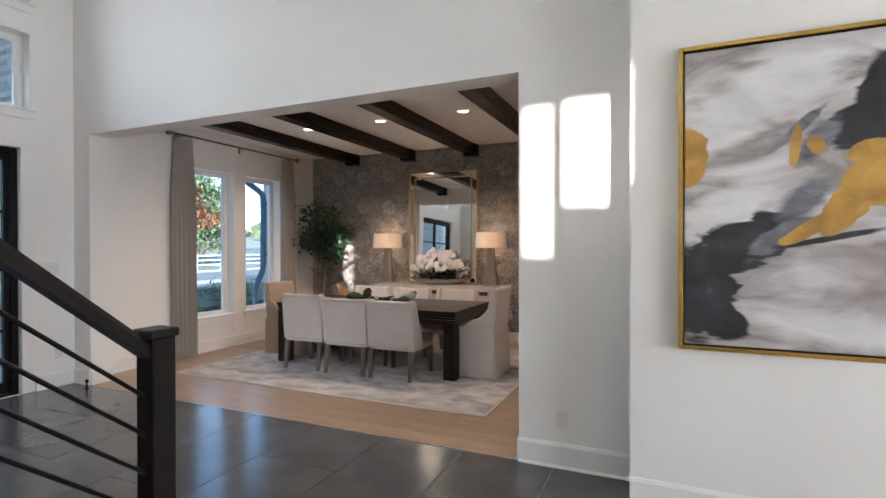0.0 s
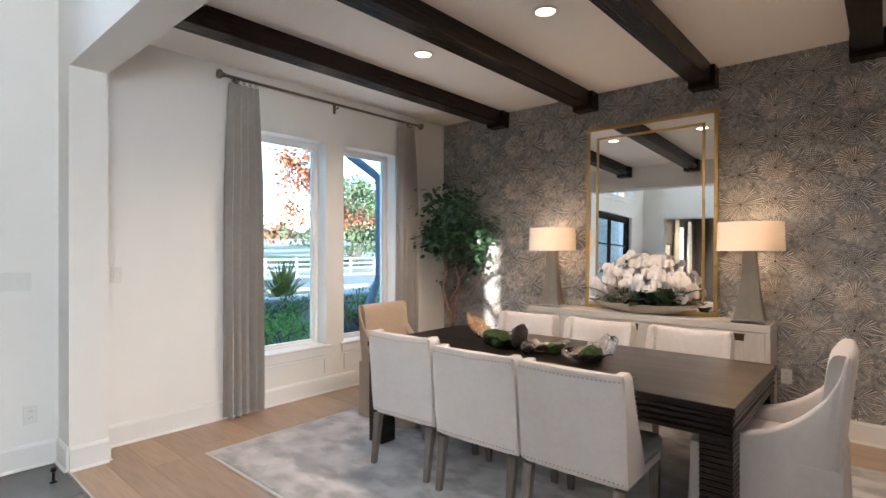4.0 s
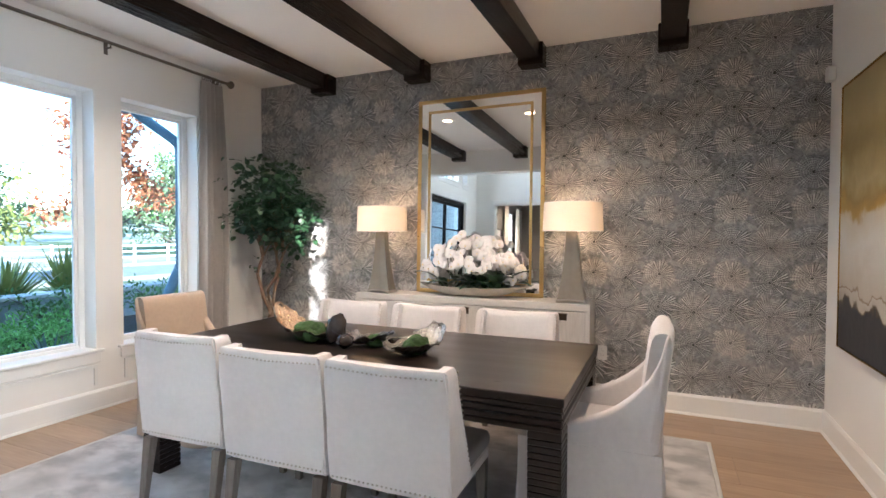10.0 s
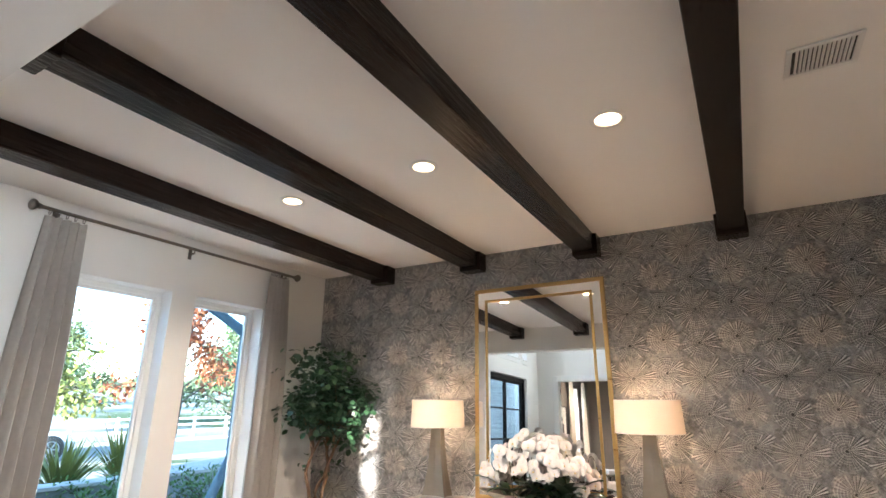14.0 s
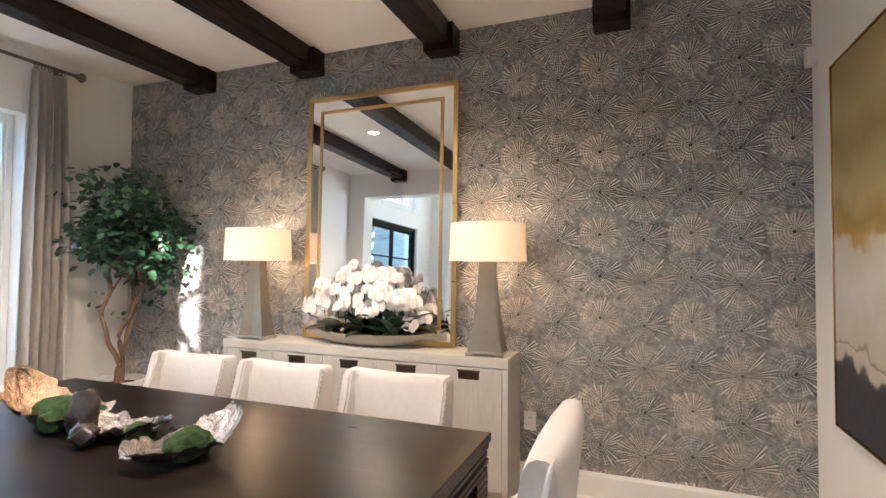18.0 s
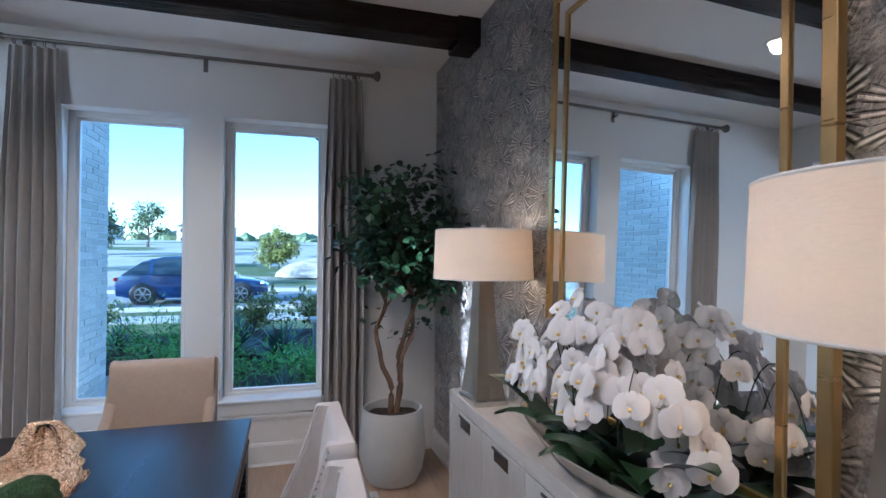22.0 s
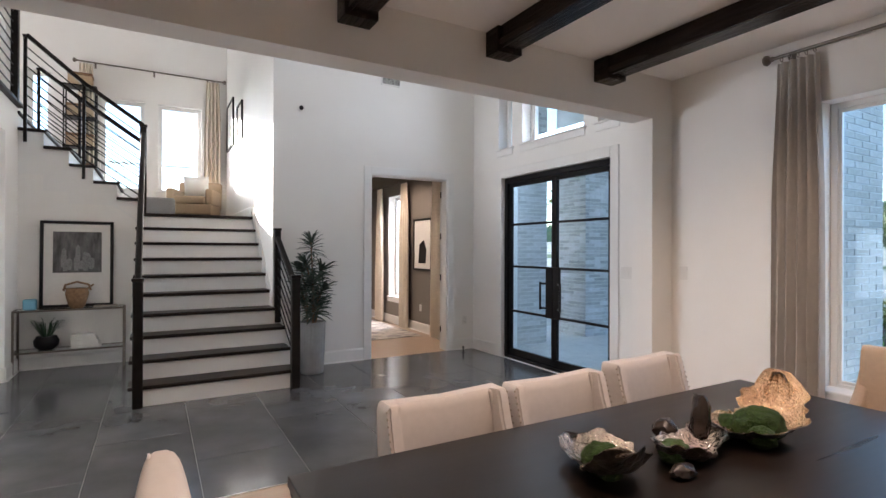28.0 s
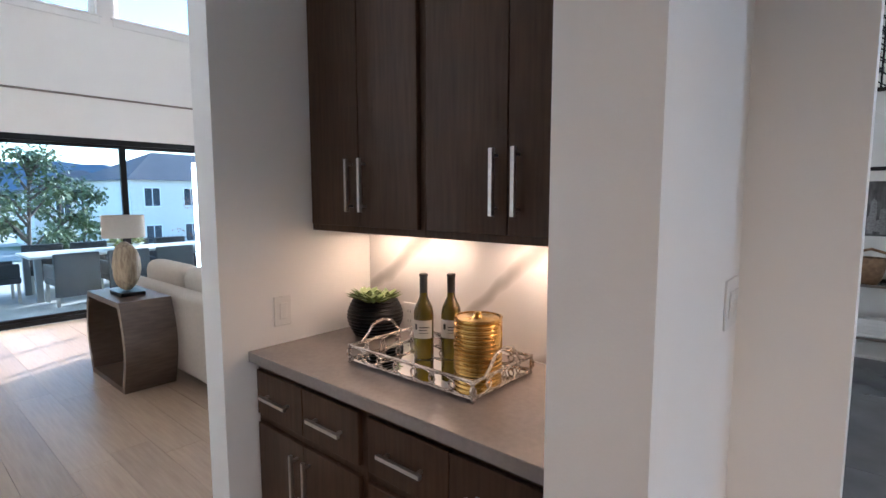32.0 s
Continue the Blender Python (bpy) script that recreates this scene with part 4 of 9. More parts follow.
for sx in (-1, 1):
    for sy in (-1, 1):
        bm = B()
        n = 22
        zl = hz - 0.036 - 4 * 0.029
        rings = []
        for k in range(n):
            z0, dz = zl * k / n, zl / n
            rings += [[(a * h, b * h, z0 + q * dz) for a, b in ((-1, -1), (1, -1), (1, 1), (-1, 1))] for q, h in ((0.0, 0.062), (0.14, 0.068), (0.86, 0.068))]
        rings.append([(a * 0.062, b * 0.062, zl + 0.02) for a, b in ((-1, -1), (1, -1), (1, 1), (-1, 1))])
        loft(bm, rings)
        leg = part("leg", bm, M_TABLE, tb, "square leg with fine horizontal reeding")
        leg.location = (sx * (hx - 0.078), sy * (hy - 0.078), 0)

# ---- chairs ----
def nails(parent, pts, normal):
    bm = B()
    for p in pts:
        lathe(bm, [(0.0055, 0), (0.0042, 0.0028), (0.0001, 0.004)], 6, Matrix.Translation(p) @ Vector(normal).to_track_quat("Z", "Y").to_matrix().to_4x4())
    part("nailhead_trim", bm, M_NAIL, parent, "row of pewter nailheads")


def side_chair():
    """Upholstered chair: the sitter looks along +y; the outer back is at y = -0.27."""
    c = thing("dining_chair", "white upholstered wing-back dining chair with nailhead trim and grey wood legs", "chair", group="side chairs at the dining table")
    w = 0.25
    # outer back and wings: a shallow U that sweeps forward towards the seat
    rings = []
    for z, lean, wing, ins in ((0.36, 0.0, 0.25, 0.0), (0.50, -0.005, 0.215, 0.0), (0.65, -0.015, 0.160, 0.0), (0.78, -0.028, 0.128, 0.0), (0.87, -0.040, 0.118, 0.0), (0.898, -0.044, 0.114, 0.004), (0.910, -0.045, 0.104, 0.014)):
        y = -0.25 + lean + ins
        k, x1, wg_ = 0.048, w - ins, wing - ins
        rings.append([(-x1, y, z), (0, y, z - 0.010), (x1, y, z), (x1, y + wg_, z), (w - k, y + wg_, z), (w - k - 0.006, y + 0.072 - 2 * ins, z - 0.006), (0, y + 0.072 - 2 * ins, z - 0.014), (-w + k + 0.006, y + 0.072 - 2 * ins, z - 0.006), (-w + k, y + wg_, z), (-x1, y + wg_, z)])
    bm = B()
    loft(bm, rings)
    up = [ed for ed in bm.edges if abs(ed.verts[0].co.z - ed.verts[1].co.z) > 0.02 and abs(ed.verts[0].co.x) > 0.1]
    bmesh.ops.bevel(bm, geom=up, offset=0.010, segments=2, affect="EDGES", clamp_overlap=True)
    back = part("backrest", bm, M_LINEN, c, smooth=True)
    bm = B()
    box(bm, -w + 0.004, w - 0.004, -0.20, 0.285, 0.385, 0.475, 0.03, 4)
    part("seat", bm, M_SEATGREY, c, "grey-white upholstered seat", smooth=True)
    bm = B()
    box(bm, -w + 0.012, w - 0.012, -0.22, 0.27, 0.33, 0.384, 0.006, 1)
    part("seat_frame", bm, M_LINEN, c)
    for sx, sy in ((-1, -1), (1, -1), (-1, 1), (1, 1)):
        bm = B()
        top, bot = 0.023, 0.015
        dy = -0.045 if sy < 0 else 0.012
        loft(bm, [[(sx * (w - 0.035) + a * k, (sy * 0.225 if sy < 0 else 0.245) + e + b * k, z) for a, b in ((-1, -1), (1, -1), (1, 1), (-1, 1))] for z, k, e in ((0, bot, dy), (0.335, top, 0))])
        part("leg", bm, M_LEG, c, "tapered grey-washed wood leg")
    pts = [(-w + 0.02 + (2 * w - 0.04) * i / 24, -0.2945, 0.880 - 0.010 * (1 - abs(i / 12 - 1))) for i in range(25)]
    nails(back, pts, (0, -1, 0.1))
    pts = [(-w + 0.02 + (2 * w - 0.04) * i / 24, -0.2515, 0.372) for i in range(25)]
    nails(back, pts, (0, -1, 0))
    for s in (-1, 1):
        nails(back, [(s * (w + 0.0), -0.25 - 0.045 * (i / 19) ** 1.3 + (0.232 - 0.125 * (i / 19) ** 0.75), 0.40 + 0.49 * i / 19) for i in range(20)], (s, 0, 0))
    return c


def end_chair(cloth, label):
    """Skirted host chair with arms that sweep down from the back; the sitter looks along +y."""
    c = thing("host_chair", label, "chair", group="host chairs at the table ends")
    w = 0.285

    def lean(y, z):
        return y - 0.11 * max(0.0, z - 0.45)

    def sweep(y):
        q = min(1.0, max(0.0, (0.25 - y) / 0.52))
        return 0.55 + 0.425 * (1 - math.sqrt(max(0.0, 1 - q ** 2.3)))
    for s in (-1, 1):
        rings = []
        for i in range(25):
            y = 0.25 - 0.53 * math.sin(0.5 * math.pi * i / 24)
            z = sweep(y)
            arc = [(0.030 * math.cos(a), 0.026 * math.sin(a)) for a in [math.pi * k / 6 for k in range(7)]]
            sec = [(w, 0.45)] + [(w - 0.030 + u, z - 0.026 + v) for u, v in arc] + [(w - 0.060, 0.45)]
            rings.append([(s * x, lean(y, h), h) for x, h in sec])
        bm = B()
        loft(bm, rings)
        part("arm", bm, cloth, c, "upholstered arm sweeping down from the back", smooth=True)
    bm = B()
    rings = []
    for z, t0, t1 in ((0.44, 0.0, 0.09), (0.60, 0.0, 0.09), (0.76, 0.0, 0.088), (0.90, 0.0, 0.086), (0.945, 0.004, 0.082), (0.965, 0.014, 0.072), (0.974, 0.030, 0.056)):
        y = lean(-0.297, z)
        rings.append([(x, y + t0 - 0.012 * (1 - (x / 0.25) ** 2), z) for x in [-0.268 + 0.0536 * k for k in range(11)]] + [(x, y + t1 + 0.010 * (1 - (x / 0.25) ** 2), z) for x in [0.268 - 0.0536 * k for k in range(11)]])
    loft(bm, rings)
    part("backrest", bm, cloth, c, smooth=True)
    bm = B()
    box(bm, -w + 0.064, w - 0.064, -0.21, 0.27, 0.40, 0.505, 0.03, 4)
    part("seat", bm, cloth, c, smooth=True)
    # skirt with soft folds and corner pleats
    bm = B()
    rows = []
    m_ = 96
    for z, flare in ((0.475, 0.004), (0.44, 0.005), (0.30, 0.009), (0.15, 0.015), (0.006, 0.022)):
        ring = []
        for i in range(m_):
            u = 4 * i / m_
            k, f = int(u), u - int(u)
            x, y = ((-w + 2 * w * f, -0.312), (w, -0.312 + 0.592 * f), (w - 2 * w * f, 0.28), (-w, 0.28 - 0.592 * f))[k]
            nx, ny = ((0, -1), (1, 0), (0, 1), (-1, 0))[k]
            fold = 0.45 * math.sin(i * 0.9 + 0.7 * math.sin(i * 0.37)) * max(0.0, 0.47 - z) / 0.47
            pleat = -1.1 * (1.0 if f < 0.03 else 0.0) * max(0.0, 0.45 - z)
            o = flare * (1 + fold) + 0.02 * pleat
            ring.append((x + nx * o, y + ny * o, z))
        rows.append(ring)
    loft(bm, rows)
    part("skirt", bm, cloth, c, "floor-length skirt with corner pleats", smooth=True)
    return c


ch = side_chair()
SIDE_FIT = Matrix.Diagonal((1.06, 1, 0.968, 1))
ch.matrix_world = pose(-3.275, 5.805, 0.012, 0, 0, 3) @ SIDE_FIT
for x, y, rz in ((-2.675, 5.80, 2), (-2.08, 5.80, 1), (-3.32, 6.96, 181), (-2.66, 6.95, 179), (-1.985, 6.96, 180)):
    copy_thing(ch, pose(x, y, 0.012, 0, 0, rz) @ SIDE_FIT)
ec = end_chair(M_LINEN, "white slipcovered host chair with sloping arms and a floor-length skirt")
ec.matrix_world = pose(-1.37, 6.28, 0.012, 0, 0, 90)
ec = end_chair(M_TANLINEN, "tan linen host chair with sloping arms by the window")
ec.matrix_world = (pose(-4.03, 6.37, 0.012, 0, 0, -90) @ Matrix.Diagonal((0.94, 1, 0.965, 1)))

# ---- rug ----
def rug_material(name, ca, cb, cc, scale):
    m = mat(name, ca, 0.95, color2=cb, scale=scale, bump=0.5, bscale=260, sheen=0.3)
    nt = m.node_tree
    w1 = nt.nodes.new("ShaderNodeTexNoise")
    w1.inputs["Scale"].default_value, w1.inputs["Detail"].default_value = 1.0, 9.0
    mp = nt.nodes.new("ShaderNodeMapping")
    mp.inputs["Scale"].default_value = (4.2, 6.5, 1)
    tc = nt.nodes.new("ShaderNodeTexCoord")
    nt.links.new(tc.outputs["Object"], mp.inputs[0])
    nt.links.new(mp.outputs[0], w1.inputs[0])
    rp = nt.nodes.new("ShaderNodeValToRGB")
    rp.color_ramp.elements[0].position, rp.color_ramp.elements[1].position = 0.45, 0.62
    nt.links.new(w1.outputs[0], rp.inputs[0])
    mx = nt.nodes.new("ShaderNodeMix")
    mx.data_type = "RGBA"
    b = nt.nodes["Principled BSDF"]
    src = b.inputs["Base Color"].links[0].from_socket
    nt.links.new(rp.outputs[0], mx.inputs[0])
    nt.links.new(src, mx.inputs[6])
    mx.inputs[7].default_value = (*cc, 1)
    nt.links.new(mx.outputs[2], b.inputs["Base Color"])
    return m


rg = thing("rug", "silvery grey distressed area rug under the dining table", "rug", pose(-2.63, 6.21, 0))
bm = B()
box(bm, -1.85, 1.85, -1.335, 1.335, 0.0005, 0.012, 0.005, 2)
part("woven_surface", bm, rug_material("silver_rug", (0.44, 0.42, 0.405), (0.70, 0.68, 0.66), (0.33, 0.32, 0.315), 6.0), rg)
bm = B()
for x0, x1, y0, y1 in ((-1.875, 1.875, -1.36, -1.336), (-1.875, 1.875, 1.336, 1.36), (-1.875, -1.851, -1.335, 1.335), (1.851, 1.875, -1.335, 1.335)):
    box(bm, x0, x1, y0, y1, 0.0005, 0.0115, 0.004, 1)
part("binding", bm, M_POTWHITE, rg, "pale woven binding")

# ---- centrepiece on the table ----
def shell(label, m, half, wide, lift, cup, seed, inner):
    """A torn metal leaf: a hollow blade along x whose two ends rise by lift, bright inside and dark below."""
    n, k = 46, 22
    d = thing("leaf_dish", label, "dish", m, "leaf dishes on the table")

    def at(i, j, off):
        u, v = 2 * i / n - 1, 2 * j / k - 1
        e = max(0.0, 1 - abs(u) ** 2.6) ** 0.55
        w = wide * e * (1 + 0.34 * noise.noise((u * 2.6, 1.5 if v > 0 else -1.5, seed)) + 0.22 * noise.noise((u * 8.0, 4.0 if v > 0 else -4.0, seed)))
        x = half * u * (1 + 0.10 * noise.noise((v * 3, seed, 1)))
        y = v * w + 0.03 * noise.noise((u * 2, seed, 5))
        rise = (lift[1] if u > 0 else lift[0]) * abs(u) ** 2.2
        z = 0.006 + rise + cup * (abs(v) ** 2.2) * e * (1 + 0.5 * noise.noise((u * 3, v * 2, seed + 4)))
        z += (0.013 * noise.noise((x * 34, y * 34, seed)) + 0.006 * noise.noise((x * 90, y * 90, seed))) * min(1, abs(v) + abs(u))
        return (x * (1 - 0.35 * rise), y, max(0.004, z) + off)
    for name, material, off, lab in (("inside", inner, 0.003, "hammered bright leaf face"), ("outside", M_DARKLEAF, 0.0, "dark patinated underside")):
        bm = B()
        rows = [[bm.verts.new(at(i, j, off)) for j in range(k + 1)] for i in range(n + 1)]
        for i in range(n):
            for j in range(k):
                q = (rows[i][j], rows[i + 1][j], rows[i + 1][j + 1], rows[i][j + 1])
                bm.faces.new(q)
        ob = part(name, bm, material, d, lab, smooth=True)
    return d


M_DARKLEAF = mat("dark_patina_leaf", (0.045, 0.04, 0.036), 0.28, metal=0.8, color2=(0.16, 0.14, 0.12), scale=30, bump=0.6, bscale=80)


def moss_in(dish, c, r, seed):
    bm = B()
    bmesh.ops.create_icosphere(bm, subdivisions=4, radius=1.0)
    for v in bm.verts:
        f = 1 + 0.18 * noise.noise(v.co * 2.2 + Vector((seed, 0, 0))) + 0.07 * noise.noise(v.co * 9) + 0.035 * noise.noise(v.co * 26)
        v.co = Vector((v.co.x * r[0] * f, v.co.y * r[1] * f, v.co.z * r[2] * f)) + Vector(c)
    part("moss", bm, M_MOSS, dish, "mound of dark green moss", smooth=True)


# a tall copper leaf rising behind moss, a low middle leaf, and one that stands up at its end
d3 = shell("crumpled copper-gold leaf dish rising at one end, filled with moss", pose(-3.04, 6.28, TZ, 0, 0, 188), 0.23, 0.135, (0.05, 0.21), 0.055, 7.3, M_SHELL)
moss_in(d3, (-0.01, 0.0, 0.045), (0.105, 0.085, 0.065), 2)
moss_in(d3, (-0.12, -0.05, 0.035), (0.05, 0.045, 0.04), 5)
moss_in(d3, (-0.06, 0.085, 0.035), (0.045, 0.04, 0.04), 9)
d2 = shell("low crumpled silver leaf dish between the mossy dishes", pose(-2.64, 6.27, TZ, 0, 0, 8), 0.19, 0.085, (0.05, 0.07), 0.045, 3.1, M_SILVERLEAF)
moss_in(d2, (0.08, -0.02, 0.03), (0.06, 0.045, 0.038), 3)
d1 = shell("crumpled silver leaf dish filled with green moss, one end upright", pose(-2.28, 6.21, TZ, 0, 0, 72), 0.19, 0.115, (0.045, 0.13), 0.05, 1.7, M_SILVERLEAF)
moss_in(d1, (0.01, 0.0, 0.04), (0.075, 0.065, 0.055), 1)


def rock(label, m, r, seed, material):
    bm = B()
    bmesh.ops.create_icosphere(bm, subdivisions=3, radius=1.0)
    for v in bm.verts:
        f = 1 + 0.32 * noise.noise(v.co * 1.6 + Vector((seed, 0, 0))) + 0.08 * noise.noise(v.co * 6)
        v.co = Vector((v.co.x * r[0], v.co.y * r[1], v.co.z * r[2])) * f
    lo = min(v.co.z for v in bm.verts)
    for v in bm.verts:
        v.co.z -= lo
    solid("stone", bm, material, label, "stone", smooth=True, m=m)


rock("tall smoky dark stone standing among the leaf dishes", pose(-2.80, 6.20, TZ, 0, 8, 30), (0.062, 0.036, 0.085), 3, M_DARKROCK)
rock("small polished grey-brown stone on the table", pose(-2.68, 6.14, TZ), (0.050, 0.042, 0.038), 8, M_DARKROCK)
rock("small dark stone beside a leaf dish", pose(-2.47, 6.36, TZ), (0.05, 0.03, 0.022), 11, M_DARKROCK)

# ---- sideboard ----
SX0, SX1, SY0, SY1, SZ = -3.70, -1.575, 7.80, 8.118, 0.855
sb = thing("sideboard", "cerused white oak sideboard with five doors and bronze recessed pulls", "sideboard", pose((SX0 + SX1) / 2, (SY0 + SY1) / 2, 0))
w, dp = (SX1 - SX0) / 2, (SY1 - SY0) / 2
bm = B()
box(bm, -w, w, -dp, dp, SZ - 0.06, SZ, 0.004, 2)
part("top", bm, M_SIDETOP, sb)
bm = B()
for x0, x1 in ((-w, -w + 0.035), (w - 0.035, w)):
    box(bm, x0, x1, -dp, dp, 0.0, SZ - 0.061, 0.003, 1)
box(bm, -w + 0.035, w - 0.035, dp - 0.02, dp, 0.08, SZ - 0.061)
box(bm, -w + 0.035, w - 0.035, -dp + 0.03, dp - 0.02, 0.08, 0.11)
box(bm, -w + 0.035, w - 0.035, -dp + 0.05, -dp + 0.07, 0.0, 0.08)
part("carcass", bm, M_SIDE, sb)
nd = 5
dw = (2 * w - 0.07) / nd
for i in range(nd):
    x0 = -w + 0.035 + i * dw
    bm = B()
    box(bm, x0 + 0.002, x0 + dw - 0.002, -dp + 0.002, -dp + 0.024, 0.085, SZ - 0.066, 0.002, 1)
    dr = part("door", bm, M_SIDE, sb)
    bm = B()
    px = x0 + dw * 0.5
    box(bm, px - 0.065, px + 0.065, -dp - 0.001, -dp + 0.003, SZ - 0.135, SZ - 0.085, 0.001, 1)
    box(bm, px - 0.072, px + 0.072, -dp - 0.008, -dp - 0.001, SZ - 0.090, SZ - 0.078, 0.002, 1)
    part("pull", bm, M_PULL, dr, "dark bronze recessed pull")

# ---- mirror leaning on the sideboard ----
MX0, MX1, MZ0, MZ1 = -3.195, -1.995, SZ, 2.645
mr = thing("mirror", "tall brass framed mirror with a mirrored border, leaning on the wall", "mirror")
W_, H_ = (MX1 - MX0) / 2, MZ1 - MZ0
bm = B()
for x0, x1, z0, z1 in ((-W_, -W_ + 0.034, 0, H_), (W_ - 0.034, W_, 0, H_), (-W_ + 0.034, W_ - 0.034, 0, 0.034), (-W_ + 0.034, W_ - 0.034, H_ - 0.034, H_)):
    box(bm, x0, x1, -0.028, 0.0, z0, z1, 0.003, 2)
part("frame", bm, M_BRASS, mr)
bm = B()
box(bm, -W_ + 0.032, W_ - 0.032, -0.020, -0.004, 0.032, H_ - 0.032)
part("glass", bm, M_MIRROR, mr)
i0 = 0.105
bm = B()
for x0, x1, z0, z1 in ((-W_ + i0, -W_ + i0 + 0.022, i0, H_ - i0), (W_ - i0 - 0.022, W_ - i0, i0, H_ - i0), (-W_ + i0 + 0.022, W_ - i0 - 0.022, i0, i0 + 0.022), (-W_ + i0 + 0.022, W_ - i0 - 0.022, H_ - i0 - 0.022, H_ - i0)):
    box(bm, x0, x1, -0.028, -0.0205, z0, z1, 0.002, 1)
part("inner_frame", bm, M_BRASS, mr, "slim inner brass band")
mr.matrix_world = pose((MX0 + MX1) / 2, 8.085, SZ + 0.001, -1.35, 0, 0)

# ---- table lamps ----
def table_lamp(x, y):
    t_ = thing("table_lamp", "taupe ceramic table lamp with a lit white drum shade", "lamp", pose(x, y, SZ), "lamps on the sideboard")
    bm = B()
    rings = []
    for z, hw, hd, bow in ((0.02, 0.108, 0.07, 0.012), (0.10, 0.092, 0.060, 0.010), (0.22, 0.073, 0.050, 0.007), (0.36, 0.058, 0.042, 0.004), (0.48, 0.049, 0.037, 0.002), (0.565, 0.045, 0.034, 0.0)):
        rings.append([(-hw, -hd, z), (0, -hd + bow, z), (hw, -hd, z), (hw - bow, 0, z), (hw, hd, z), (0, hd - bow, z), (-hw, hd, z), (-hw + bow, 0, z)])
    loft(bm, rings)
    part("body", bm, M_LAMPBASE, t_, smooth=False)
    bm = B()
    z, hw, hd = 0.0, 0.118, 0.075
    arch = lambda u: 0.018 * max(0.0, 1 - (u / hw) ** 2)
    loft(bm, [[(u, -hd, 0.001 + arch(u)), (u, hd, 0.001 + arch(u)), (u, hd, 0.022 + arch(u) * 0.4), (u, -hd, 0.022 + arch(u) * 0.4)] for u in (-hw, -hw * 0.6, -hw * 0.3, 0, hw * 0.3, hw * 0.6, hw)])
    part("foot", bm, M_STEEL, t_, "silver arched foot", smooth=True)
    bm = B()
    tube(bm, [(0, 0, 0.56), (0, 0, 0.82)], 0.009, 8)
    part("neck", bm, M_STEEL, t_)
    bm = B()
    r0, r1, z0, z1 = 0.235, 0.226, 0.570, 0.792
    ring = [[bm.verts.new((r_ * math.cos(2 * math.pi * k / 48), r_ * math.sin(2 * math.pi * k / 48), z_)) for k in range(48)] for r_, z_ in ((r0, z0), (r1, z1))]
    for k in range(48):
        bm.faces.new((ring[0][k], ring[0][(k + 1) % 48], ring[1][(k + 1) % 48], ring[1][k]))
    sh = part("shade", bm, M_SHADE, t_, "lit white linen drum shade", smooth=True)
    bm = B()
    for z_, r_ in ((z0, r0), (z1, r1)):
        lathe(bm, [(r_ + 0.0005, z_ - 0.003), (r_ + 0.0018, z_), (r_ + 0.0005, z_ + 0.003), (r_ - 0.003, z_ + 0.003), (r_ - 0.003, z_ - 0.003), (r_ + 0.0005, z_ - 0.003)], 48)
    part("rim", bm, M_PILLOW, sh)
    bm = B()
    for a in range(3):
        tube(bm, [(0, 0, 0.784), (0.222 * math.cos(a * 2.094), 0.222 * math.sin(a * 2.094), 0.784)], 0.0025, 6)
    part("spider", bm, M_STEEL, sh)
    bm = B()
    lathe(bm, [(0.004, 0.792), (0.014, 0.797), (0.014, 0.817), (0.004, 0.824)], 12)
    part("finial", bm, M_STEEL, t_, smooth=True)
    bm = B()
    ball(bm, (0, 0, 0.66), 0.03, 1.2, 12, 8)
    part("bulb", bm, M_CAN, t_, "glowing bulb", smooth=True)
    lamp("lamp_bulb", "POINT", pose(x, y, SZ + 0.725), 0.80, (1.0, 0.62, 0.32), 0.045)
    lamp("lamp_bulb", "POINT", pose(x, y, SZ + 0.61), 0.66, (1.0, 0.62, 0.32), 0.03)


table_lamp(-3.47, 7.89)
table_lamp(-1.725, 7.89)

# ---- orchids in a boat-shaped bowl ----
ob_ = thing("orchid_bowl", "white orchids with dark leaves in a long pearl boat bowl", "flowers", pose(-2.60, 7.93, SZ))
bm = B()
n = 40
rings = []
for r, z in ((0.30, 0.0), (0.55, 0.012), (0.80, 0.045), (1.0, 0.085), (0.965, 0.088), (0.75, 0.055), (0.5, 0.03), (0.05, 0.022)):
    ring = []
    for i in range(n):
        a = 2 * math.pi * i / n
        cx_, cy_ = math.cos(a), math.sin(a)
        tip = abs(cx_) ** 3
        ring.append((0.50 * r * cx_, 0.145 * r * cy_ * (1 - 0.3 * abs(cx_)), z * (1 + 0.25 * tip)))
    rings.append(ring)
loft(bm, rings)
part("bowl", bm, M_BOWL, ob_, "long pale pearl-finish boat bowl", smooth=True)
bm = B()
lathe(bm, [(1.0, 0.045), (0.6, 0.058), (0.0001, 0.066)], 24, sx=0.36, sy=0.085)
part("moss_bed", bm, M_MOSS, ob_)
rnd = random.Random(11)
